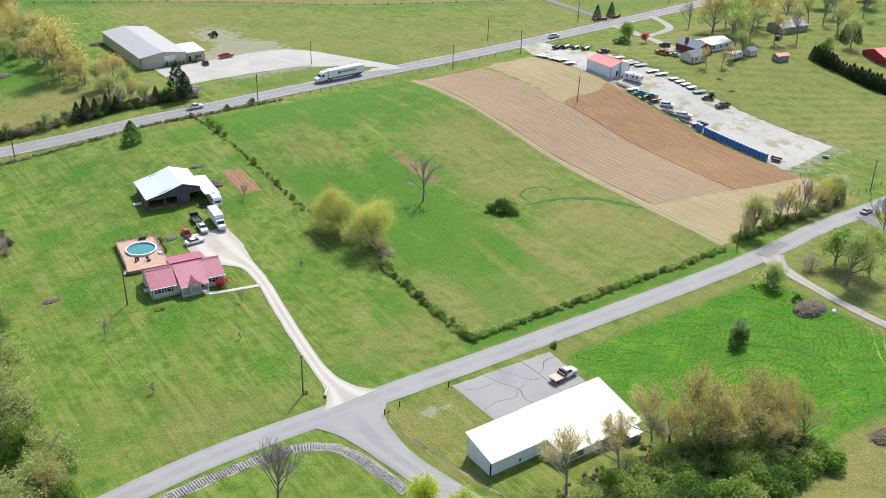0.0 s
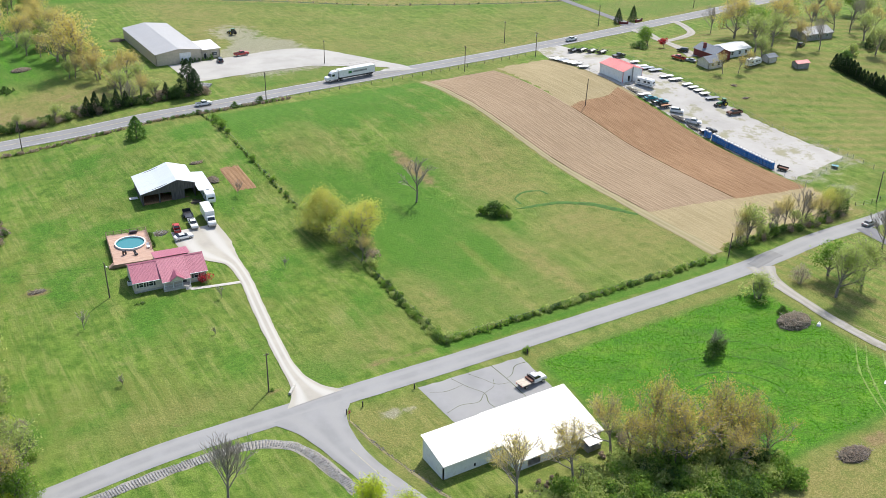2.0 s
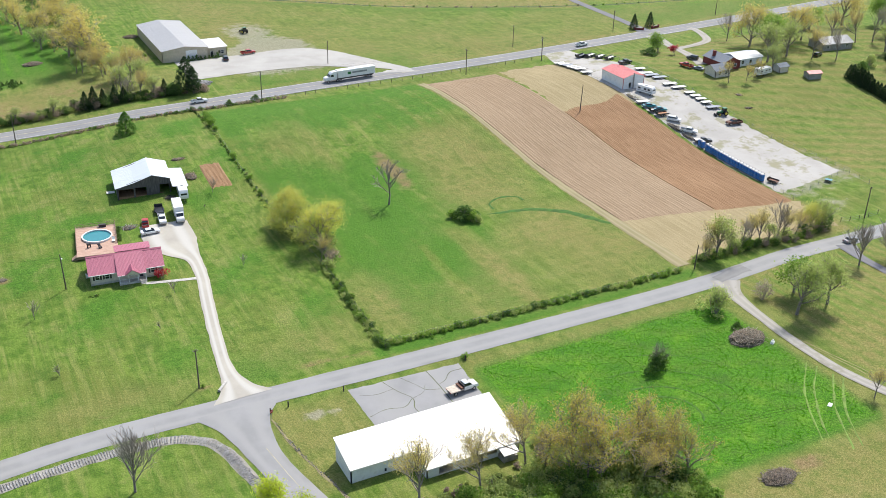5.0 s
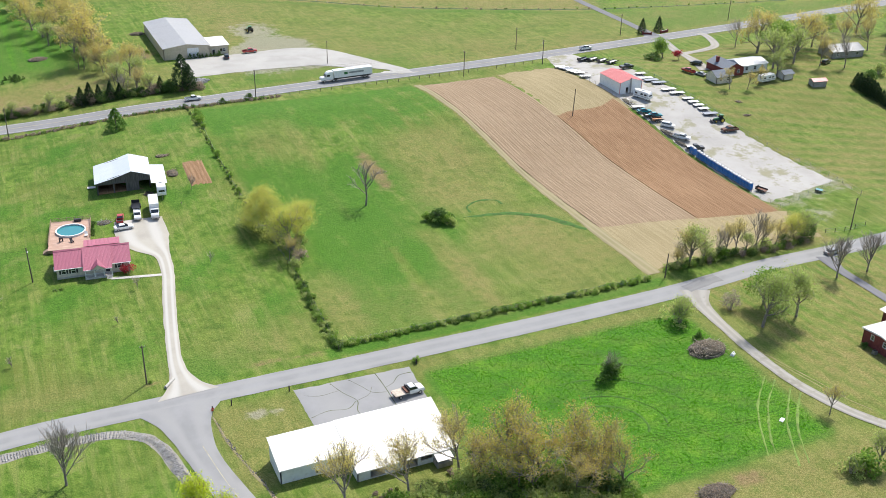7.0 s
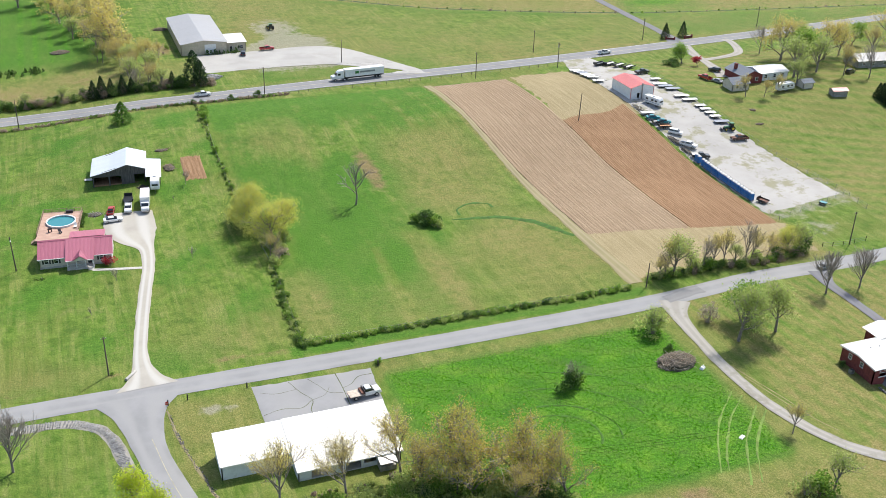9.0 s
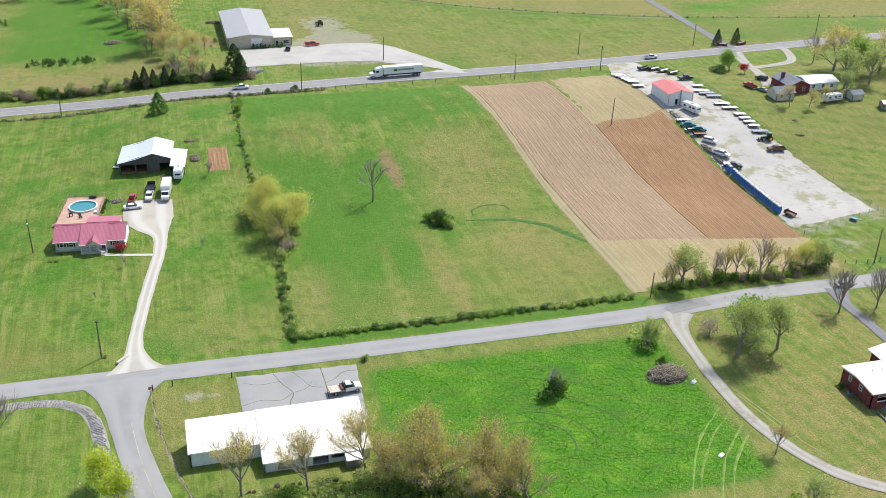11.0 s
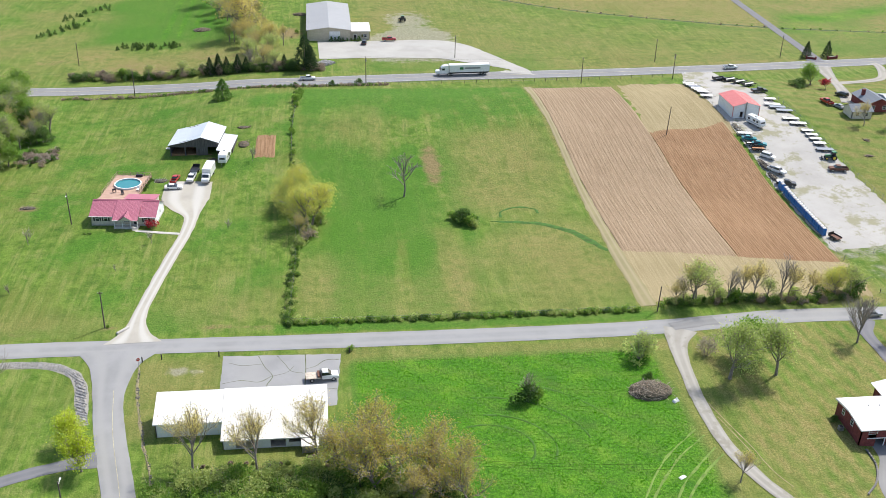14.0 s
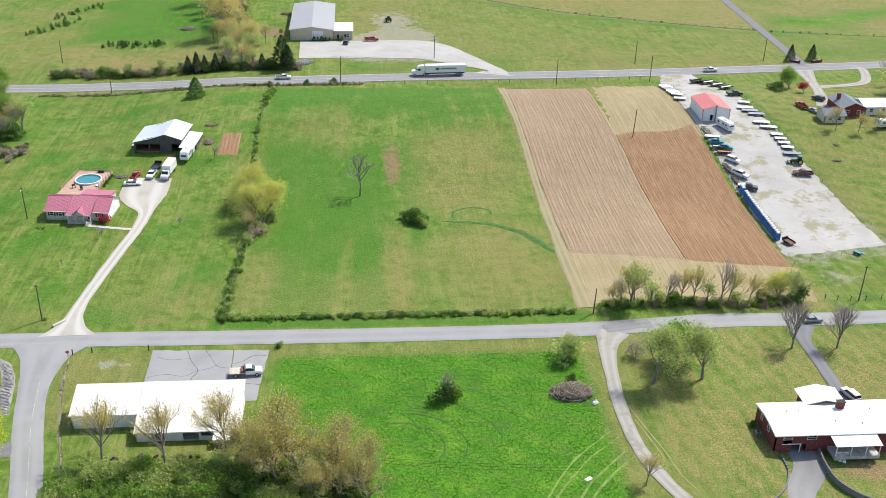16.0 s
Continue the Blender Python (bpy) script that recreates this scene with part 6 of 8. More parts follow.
def shrub_mass(name, label, spots, materials, seed=1, density=1.0, size=0.24):
    """Countless bushes grown together: leaf clumps and stems in one mesh. Spots: x, y, height, radius, material."""
    rng = np.random.default_rng(seed)
    V, F, mats = [], [], []
    total = 0
    for x, y, h, r, mi in spots:
        n = int(density * (90 + 150 * r * h))
        d = rng.normal(size=(n, 3))
        d /= np.linalg.norm(d, axis=1, keepdims=True)
        k = rng.integers(0, 5, n)
        lump = rng.normal(0, 0.4, (5, 3)) * np.array([r, r, 0])
        lump[:, 2] = rng.uniform(0.2, 0.68, 5) * h
        C = lump[k] + d * (rng.uniform(0.45, 1.0, n)[:, None] * np.array([r * 0.55, r * 0.55, h * 0.36]))
        C[:, 2] = np.abs(C[:, 2]) + lz(x, y)
        C[:, :2] += (x, y)
        lv, lf = leaf_quads(rng, C, size)
        V.append(lv), F.append(lf + total), mats.append(np.full(n, mi))
        total += len(lv)
        for _ in range(5 if mi != len(materials) - 1 else 12):
            a = rng.uniform(0, 6.28)
            o = rng.uniform(0.2, 0.9) * r
            base = np.array([x + 0.2 * o * math.cos(a), y + 0.2 * o * math.sin(a), lz(x, y) - 0.1])
            tip = np.array([x + o * math.cos(a), y + o * math.sin(a), lz(x, y) + h * rng.uniform(0.7, 1.2)])
            side = np.array([-math.sin(a), math.cos(a), 0]) * 0.035
            V.append(np.array([base - side, base + side, tip + side * 0.3, tip - side * 0.3]))
            F.append(np.array([[total, total + 1, total + 2, total + 3]]))
            mats.append(np.array([len(materials)]))
            total += 4
    me = bpy.data.meshes.new(name)
    me.from_pydata(np.concatenate(V).tolist(), [], np.concatenate(F).tolist())
    for m in (*materials, M_TWIG):
        me.materials.append(m)
    me.polygons.foreach_set("material_index", np.concatenate(mats).astype(np.int32))
    return tagged(new(name, me), label, "shrubs", "", "stuff")


def spot(x, y, lo, hi, kinds, wide=0.75):
    h = random.uniform(lo, hi)
    return (x, y, h, h * wide * random.uniform(0.8, 1.2), random.choice(kinds))


MIXED = (L_GREEN, L_LIGHT, L_DARK, L_BRUSH)


PROTO = {}
GROW = {"russet": 1.18, "russet2": 1.18, "twiggy": 1.35, "bare": 1.38, "bare_near": 1.38, "dead": 1.35, "light": 1.36, "light2": 1.36, "light_near": 1.36, "light_near2": 1.36, "willow": 1.18, "willow2": 1.18, "green": 1.3, "gold": 1.3, "pine": 1.2, "spruce": 1.0}
BROAD = {"spruce": 1.25, "willow": 1.0, "willow2": 1.0, "light_near": 1.15, "light_near2": 1.15, "light": 1.15, "light2": 1.15, "green": 1.2, "gold": 1.2, "russet2": 1.1, "bare": 1.1}


def proto(key, ob):
    PROTO[key] = [ob, False]


def plant(key, x, y, scale=1.0, turn=None, label="", group="", z=None, wide=1.0):
    """Puts a plant of that kind on the ground."""
    turn = random.uniform(0, 360) if turn is None else turn
    scale, wide = scale * GROW.get(key, 1.0), wide * BROAD.get(key, 1.0)
    ob, used = PROTO[key]
    m = pose(x, y, (lz(x, y) if z is None else z) - 0.03, 0, 0, turn) @ Matrix.Diagonal((scale * wide, scale * wide, scale, 1))
    if used:
        ob = copy_thing(ob, m)
        ob.matrix_basis = m
    else:
        ob.matrix_basis = m
        PROTO[key][1] = True
    return tagged(ob, label, "", group)


proto("willow", make_tree("tree", "dense yellow-green tree in spring leaf", 10, 0.22, L_WILLOW, 0.24, 20, 1.4, 3, 0.75, (8, 5, 4), 0.12, 3, 11, keep=0.62))
proto("willow2", make_tree("tree", "rounded yellow-green tree with bare lower limbs", 10, 0.3, L_WILLOW, 0.24, 17, 1.4, 3, 0.75, (8, 5, 4), 0.2, 2, 12, keep=0.62))
proto("russet", make_tree("tree", "tall budding tree with russet new leaves", 13, 0.28, L_ORANGE, 0.24, 4, 0.9, 4, 0.55, (9, 5, 3, 2), 0.2, 1, 21, keep=0.64))
proto("russet2", make_tree("tree", "spreading budding tree with olive and russet leaves", 12, 0.28, L_ORANGE, 0.24, 4, 0.9, 4, 0.62, (10, 5, 3, 2), 0.15, 1, 22, keep=0.66))
proto("twiggy", make_tree("tree", "slender tree with sparse pale buds", 10, 0.17, L_GOLD, 0.13, 3, 0.5, 4, 0.44, (11, 6, 4, 2), 0.42, 1, 31, keep=0.58, twig=M_TWIG, limb=0.045))
proto("bare", make_tree("tree", "leafless grey tree with fine upright twigs", 10, 0.16, None, 0.2, 1, 0.5, 4, 0.42, (11, 5, 4, 2), 0.28, 1, 41, keep=0.6, bend=0.16, twig=M_TWIG, limb=0.045))
proto("bare_near", make_tree("tree", "leafless tree with a fan of fine twigs", 10, 0.18, None, 0.2, 1, 0.5, 4, 0.42, (14, 7, 5, 4), 0.25, 1, 44, keep=0.58, bend=0.14, twig=M_TWIG, limb=0.032))
proto("dead", make_tree("tree", "dead leafless tree standing in the pasture", 10, 0.18, None, 0.2, 1, 0.5, 4, 0.55, (9, 5, 4, 2), 0.35, 1, 43, keep=0.5, bend=0.14, limb=0.06))
proto("light", make_tree("tree", "open light green tree in early leaf", 10, 0.24, L_LIGHT, 0.30, 4, 1.1, 3, 0.5, (9, 5, 4), 0.32, 1, 51, keep=0.62))
proto("light2", make_tree("tree", "branching light green tree in early leaf", 10, 0.24, L_LIGHT, 0.30, 4, 1.1, 3, 0.52, (9, 5, 4), 0.3, 1, 52, keep=0.62))
proto("light_near", make_tree("tree", "open light green tree with a tall crown", 10, 0.22, L_LIGHT, 0.22, 9, 1.1, 3, 0.48, (10, 6, 4), 0.38, 1, 53, keep=0.56, bend=0.1))
proto("light_near2", make_tree("tree", "light green tree with a broad crown", 10, 0.24, L_LIGHT, 0.22, 9, 1.1, 3, 0.52, (10, 6, 4), 0.35, 1, 54, keep=0.58, bend=0.1))
proto("green", make_tree("tree", "full green broadleaf tree in leaf", 9, 0.25, L_GREEN, 0.36, 9, 1.3, 3, 0.6, (9, 5, 4), 0.15, 1, 61, keep=0.66))
proto("lime", make_tree("tree", "small round lime-green tree", 6, 0.13, L_LIME, 0.18, 9, 0.7, 3, 0.55, (10, 5, 4), 0.28, 1, 71, keep=0.62))
proto("gold", make_tree("tree", "large golden-tan budding tree", 14, 0.36, L_GOLD, 0.36, 5, 1.2, 4, 0.68, (8, 4, 3, 2), 0.15, 1, 81, keep=0.64))
proto("dark", make_tree("tree", "dark green rounded tree at the wood", 8, 0.22, L_DARK, 0.42, 7, 1.2, 3, 0.75, (8, 5, 4), 0.1, 2, 91, keep=0.66))
proto("redtree", make_tree("tree", "small dark red ornamental tree", 4.5, 0.1, L_RED, 0.3, 7, 0.5, 3, 0.7, (8, 4, 3), 0.3, 1, 95))
proto("sapling", make_tree("tree", "thin young tree in the lawn", 3.5, 0.05, None, 0.2, 1, 0.3, 3, 0.5, (7, 4, 3), 0.4, 1, 97, twig=M_TWIG, limb=0.04))
proto("budling", make_tree("tree", "thin young tree with a few leaves", 3.0, 0.05, L_LIGHT, 0.16, 1, 0.3, 3, 0.5, (6, 3, 2), 0.4, 1, 98))
proto("cedar", make_conifer("conifer", "dense bright green cedar", 6.0, 2.0, L_SPRUCE, 3, 2200, 0.32, 0.03, 0.65))
proto("spruce", make_conifer("conifer", "dark green conical conifer", 8.0, 2.0, L_CONIFER, 4, 2200, 0.34, 0.04, 0.8))
proto("pine", make_conifer("conifer", "tall dark pine with ragged crown", 11.0, 3.2, L_CONIFER, 5, 2600, 0.42, 0.22, 0.6))
proto("sprig", make_conifer("conifer", "young planted conifer in open grass", 1.7, 0.75, L_DARK, 6, 160, 0.3, 0.05, 0.7))
proto("bush", make_shrub("shrub", "leafy green bush growing in rough grass", 2.0, 1.3, L_GREEN, 1, 800, 0.24))
proto("bush_light", make_shrub("shrub", "light green leafy bush with bare twigs", 2.0, 1.3, L_LIGHT, 2, 700, 0.24, twiggy=6))
proto("bush_dark", make_shrub("shrub", "dark green dense evergreen bush", 2.4, 1.6, L_DARK, 3, 900, 0.28))
proto("bush_dry", make_shrub("shrub", "dry twiggy brown bush without leaves", 1.5, 1.2, L_BRUSH, 4, 300, 0.2, 8, twiggy=26))
proto("bush_blossom", make_shrub("shrub", "rounded bush covered in pale blossom", 2.6, 1.7, L_PINK, 5, 700, 0.2, twiggy=12))
proto("bush_red", make_shrub("shrub", "dark red leafy bush beside the house", 2.3, 1.3, L_RED, 6, 700, 0.22))
proto("bush_bright", make_shrub("shrub", "bright green leafy undergrowth bush", 2.6, 1.9, L_GREEN, 7, 1100, 0.27))

# fence row from the near road up to the highway
G_ROW = "bushes in the pasture fence row"
shrub_mass("fence_row", "ragged green hedge along the pasture fence", [spot(32.9 + 1.5 * i / 69 + random.uniform(-0.5, 0.5), 5.5 + 39 * i / 69, 0.8, 1.7, (0, 0, 1, 2)) for i in range(70)]
           + [spot(33.6 + random.uniform(-0.6, 0.6) - 1.0 * math.sin(i / 59 * math.pi), 76 + 82 * i / 59, 0.4, 1.0, (0, 1, 1, 2, 0)) for i in range(60)], MIXED, 3)
for x, y, s in ((33.8, 141, 1.5), (34.4, 146, 1.3), (35.2, 152, 1.0), (32.6, 113, 1.0), (33.0, 99, 0.9), (33.2, 90, 0.8), (33.8, 136, 0.9)):
    plant("bush", x, y, s, group=G_ROW)
plant("willow", 35.2, 67.5, 1.04, wide=1.1)
plant("willow2", 38.0, 54.5, 1.1, wide=1.05)
plant("light", 39.5, 63.5, 0.62, wide=1.1)
plant("bush_light", 35.6, 44, 1.5)
plant("bush_dry", 36.8, 47.5, 2.2)
plant("bush_light", 38.6, 50.5, 1.5)
plant("twiggy", 35.2, 48.5, 0.62)
plant("bush_light", 40.5, 57, 1.5)
plant("bush_dry", 35.0, 60.5, 2.4)

# hedge along the near road
shrub_mass("roadside_hedge", "low dark green hedge along the country road", [spot(33.5 + 79 * i / 149, 6.5 + random.uniform(-0.6, 0.6), 0.6, 1.5, (0, 0, 0, 1, 1, 2)) for i in range(150)], MIXED, 4)
# overgrown row east of the pasture
G_EAST = "trees in the overgrown row"
shrub_mass("overgrown_row", "overgrown brown and green brush by the road", [spot(119 + 50 * i / 69, 8.8 + 1.6 * i / 69 + random.uniform(-0.9, 1.4) + max(0, i - 55) * 0.2, 1.0, 2.2, (0, 1, 1, 2, 3, 0)) for i in range(70)], MIXED, 5)
for x, y, k, s in ((122, 8.5, "twiggy", .5), (126.5, 9, "light", .8), (127.5, 10, "twiggy", .8), (131, 9.5, "light", .42), (135, 9.5, "bare", .6), (138.5, 10, "twiggy", .65), (141.5, 10, "twiggy", .75), (145, 10, "light2", .45), (148.5, 10.5, "bare", .75), (150.5, 11, "twiggy", .7), (152, 11, "bush_light", 1.5), (133, 9.8, "bush_light", 1.6), (137, 10, "bush", 1.5), (155.5, 11, "twiggy", .6), (163.5, 13, "willow2", .6), (167.5, 13, "light2", .6), (169.5, 14, "bush_dark", 1.6), (158.5, 11.5, "bush_dark", 1.3), (124, 9, "bare", .5)):
    plant(k, x, y, s * 1.12, group=G_EAST)

# pasture
plant("dead", 64.2, 72.2, 1.0, 30, wide=1.2)
for x, y, k, s in ((77.6, 56, "bush_dark", 1.5), (80.0, 53.4, "bush", 1.6), (76.0, 57.2, "bush", 1.2), (81.2, 52.2, "bush_light", 1.3), (78.8, 54.6, "bush_dark", 1.7)):
    plant(k, x, y, s, group="shrubs in the pasture")

# rich meadow by the near road
plant("bush_light", 107.2, -12.6, 2.7, wide=1.1)
plant("light", 107.0, -12.8, 0.55)
plant("bush_dark", 80.6, -25.6, 1.7, wide=1.1)
plant("bush", 82.4, -25.0, 1.4)
plant("bare", 80.6, -25.0, 0.5)
plant("bush_dark", 106.4, -20.6, 0.8)
plant("bush_light", 104.5, -68, 2.0)
plant("bush", 107, -69, 2.2)
plant("light", 111, -68, 0.6)
plant("bush", 46.3, -5.2, 0.7)
plant("twiggy", 113.5, -53, 0.55)

# trees in front of the brick house
plant("light_near2", 123.6, -21.6, 1.05, 200)
plant("light_near", 134.0, -20.8, 1.02)
plant("green", 131, -13.2, 0.92)
plant("bush_blossom", 121.6, -12.6, 1.6)
plant("bare_near", 158.6, -8.2, 0.85, wide=1.15)
plant("bare_near", 169.2, -7.8, 0.82, wide=1.15)
plant("bush_dark", 139.2, -36.5, 0.55)

# trees and undergrowth south of the white building
for x, y, k, s in ((17.4, -42.8, "twiggy", 1.12), (28.6, -43.8, "twiggy", 1.08), (39.2, -41.2, "twiggy", 1.15), (43.0, -42, "russet2", .85), (47.5, -44, "russet", 1.06), (52.5, -47, "russet2", 1.12), (57.5, -49.5, "russet2", 1.0), (61.5, -51.5, "russet2", .86), (49, -50, "russet", .9), (55, -54, "twiggy", .8), (45.2, -47, "russet2", .9), (59.5, -54, "russet2", .9), (64.5, -55, "russet", .8), (64.5, -50.5, "light2", .5), (44.8, -36.5, "bush_light", 1.2), (43.5, -39, "bush_dry", 1.6)):
    plant(k, x, y, s, group="trees behind the white building")
shrub_mass("undergrowth", "thick bright green undergrowth beneath the trees", [spot(*(lambda x: (x, -45.2 - random.uniform(0, 16) - max(0, x - 40) * 0.12))(random.uniform(10, 64)), 1.5, 3.8, (0, 0, 1, 1, 2), 0.95) for i in range(260)]
           + [spot(random.uniform(11, 42), random.uniform(-44, -39.5), 0.4, 1.0, (1, 3, 1)) for i in range(30)], MIXED, 6, 0.8, 0.40)
# side road corner
plant("bare_near", -24.2, -17.6, 0.92, wide=1.1)
plant("lime", -5.2, -33.4, 1.4, wide=1.1)
plant("lime", -2.0, -40.2, 1.5, wide=1.1)

# house garden
plant("bush_red", -2.4, 54.6, 1.2)
for x, y, k, s in ((-31.6, 48.5, "sapling", 1.3), (-1.6, 46.8, "sapling", 1.0), (-8.0, 33.0, "budling", .7), (-30.2, 24.2, "budling", .95), (17.0, 53.5, "sapling", .9), (21.3, 95.3, "sapling", 1.3), (17.0, 88, "budling", .3)):
    plant(k, x, y, s)
for y in (80, 82, 84.5, 86):
    plant("bush_dark", -6.6 - 0.13 * (86 - y), y - 1.5, 0.42, group="shrubs beside the pool deck")
plant("bush", -17.0, 56.6, 0.3)
plant("bush", -5.6, 7.8, 0.35)

# woods on the west side
G_WOOD = "wood west of the house lawn"
EDGE_Y, EDGE_X = (-10, 10, 35, 60, 76, 84, 100, 120, 142, 160), (-54, -52, -51.5, -50.5, -50, -50, -52, -54, -56, -58)
edge_at = lambda y: float(np.interp(y, EDGE_Y, EDGE_X))
for i in range(64):
    y = -6 + 82 * (i + random.random()) / 64
    plant(random.choice(("light", "light2", "light2", "twiggy", "bare", "green", "light", "lime")), edge_at(y) - abs(random.gauss(0, 1)) * 9, y, random.uniform(0.6, 0.95), group=G_WOOD)
for i in range(66):
    y = 80 + 82 * (i + random.random()) / 66
    plant(random.choice(("dark", "green", "light", "bare", "dark", "light2", "green", "lime")), edge_at(y) - abs(random.gauss(0, 1)) * 9, y, random.uniform(0.6, 0.95), group=G_WOOD)
shrub_mass("wood_edge", "tangled green and brown brush at the wood edge", [spot(edge_at(y) + 1.5 - random.uniform(0, 8), y, 1.2, 3.2, (0, 0, 1, 2, 3)) for y in np.linspace(-6, 160, 170)]
           + [spot(-48 + random.uniform(0, 11), random.uniform(99, 112), 0.8, 1.9, (3, 3, 2)) for i in range(34)], MIXED, 7)

for i in range(26):
    plant(random.choice(("dark", "dark", "light", "bare", "green", "twiggy")), random.uniform(-64, -43), random.uniform(100, 150), random.uniform(0.5, 0.85), group=G_WOOD)

# highway verge
G_VERGE = "bushes along the highway fence"
shrub_mass("verge_brush", "low dry brush along the highway fence", [spot(-46 + 112 * i / 109, 160.6 + 0.03 * (-46 + i) + random.uniform(-0.5, 0.5), 0.4, 1.3, (3, 3, 3, 2)) for i in range(110)], MIXED, 8)
plant("cedar", 9.0, 148.3, 1.2, wide=1.35)
for x, y, s in ((33, 161.5, .7), (46, 163, .8), (56, 164.4, .9), (28, 161, .5)):
    plant("bush_dark", x, y, s, group=G_VERGE)

# belt beyond the highway
G_BELT = "tree belt beyond the highway"
shrub_mass("belt_brush", "dark green and brown brush beyond the highway", [spot(-48 + 90 * i / 119, 179.5 + random.uniform(0, 5), 1.4, 3.6, (2, 3, 3, 1, 2)) for i in range(120)], MIXED, 9, 0.8, 0.32)
for x, y, s, k in ((2, 180, .85, "spruce"), (5, 181, .95, "spruce"), (8, 180.5, .8, "spruce"), (12, 181, .85, "spruce"), (15, 181, .7, "spruce"), (29, 182, .75, "spruce"), (36.5, 181, 1.0, "pine"), (38.5, 180, .75, "pine"), (32, 181, .6, "dark"), (21, 184, .75, "twiggy"), (17, 183, .65, "bare"), (25, 182, .6, "light"), (-8, 181, .5, "light"), (-20, 181, .45, "light"), (-30, 182, .4, "green"), (16, 190, .85, "light2"), (22, 189, .7, "twiggy"), (22, 205, 0.7, "gold"), (13.6, 231, 1.25, "gold"), (24, 196, .8, "light"), (7, 246, .85, "gold"), (-1, 262, .8, "light2"), (3, 256, .8, "twiggy"), (-2, 276, .8, "gold"), (9, 240, .7, "bare"), (-5, 290, .9, "gold"), (-6, 304, .9, "twiggy"), (-8, 318, .9, "gold"), (-10, 332, .9, "green"), (-22, 330, .9, "gold"), (-36, 336, .9, "twiggy"), (-50, 334, .9, "gold"), (-64, 340, .9, "green"), (4, 268, .7, "green"), (8, 222, .8, "twiggy"), (28, 214, .7, "twiggy"), (31, 225, .6, "bush_dry"), (33, 232, .8, "bush")):
    plant(k, x, y, s, group=G_BELT)
G_YOUNG = "young conifers in the far field"
for i in range(44):
    plant("sprig", random.uniform(-38, -13), 222 + random.uniform(-3.5, 3.5), random.uniform(0.7, 1.2), group=G_YOUNG)
for i in range(26):
    a = random.random()
    plant("sprig", -72 + 14 * a + random.uniform(-3, 3), 237 + 24 * a + random.uniform(-4, 4), random.uniform(0.7, 1.2), group=G_YOUNG)
for i in range(22):
    a = random.random()
    plant("sprig", -66 + 14 * a + random.uniform(-3, 3), 264 + 26 * a + random.uniform(-4, 4), random.uniform(0.7, 1.2), group=G_YOUNG)
for k in range(8):
    plant("sprig", 47 + k * 1.6, 219.2, random.uniform(0.7, 1.4), group="clipped shrubs along the warehouse")

BELT = [(20, 192), (18, 230), (17, 262), (15, 292), (14, 335), (12, 380)]
for i in range(44):
    f = (i + random.random()) / 44 * 5
    k = min(4, int(f))
    x = BELT[k][0] + (BELT[k + 1][0] - BELT[k][0]) * (f - k) + random.gauss(0, 3.5) - 4
    y = BELT[k][1] + (BELT[k + 1][1] - BELT[k][1]) * (f - k)
    plant(random.choice(("gold", "twiggy", "light", "bare", "twiggy", "green", "light2")), x, y, random.uniform(0.5, 0.85), group=G_BELT)
# east of the gravel yard
plant("spruce", 237.8, 192.4, 0.85)
plant("spruce", 246.9, 193.0, 0.85)
plant("green", 222.6, 156.0, 0.72)
plant("bush_dark", 217, 155, 1.2, wide=2)
plant("redtree", 225.0, 148.5, 0.95)
plant("bare", 262.5, 160, 0.9)
G_YARD = "trees round the far houses"
for x, y, k, s in ((252, 125, "light", 1.3), (247, 117, "light", .8), (236, 113.5, "twiggy", .6), (221, 112, "twiggy", .7), (228, 110.5, "twiggy", .6), (265, 128, "light2", 1.2), (273, 122, "twiggy", 1.1), (281, 117, "bare", 1.0), (268, 140, "green", 1.3), (262, 146, "gold", 1.0), (280, 142, "gold", 1.0), (290, 145, "light", 1.1), (300, 138, "twiggy", 1.1), (308, 132, "twiggy", 1.2), (316, 130, "bare", 1.2), (310, 118, "light", 1.0), (322, 122, "twiggy", 1.1), (330, 135, "light2", 1.1), (342, 128, "twiggy", 1.2), (300, 104, "light", 1.0), (290, 108, "bush_light", 2.4), (282, 104, "bush_dark", 1.8), (345, 150, "green", 1.2), (360, 140, "green", 1.1), (330, 160, "gold", 1.0), (310, 160, "green", .9), (375, 150, "dark", 1.2), (390, 140, "dark", 1.2), (304, 110, "spruce", 1.0), (309, 107, "spruce", .8), (275, 150, "light", 1.1), (285, 165, "twiggy", 1.0)):
    plant(k, x, y, s, group=G_YARD)
for i in range(26):
    f = i / 25
    plant("spruce", 271.5 - 2.0 * f, 101 - 44 * f, random.uniform(0.62, 0.85), group="evergreen windbreak row", wide=1.15)
# far woods at the horizon
for i in range(70):
    x = -260 + 900 * i / 69
    plant(random.choice(("green", "twiggy", "gold", "light")), x + random.uniform(-6, 6), 430 + 60 * math.sin(i * 1.7) + random.uniform(0, 40), random.uniform(0.9, 1.4), group="distant trees")
for ob, used in PROTO.values():
    if not used:
        for o in (*ob.children_recursive, ob):
            bpy.data.objects.remove(o)

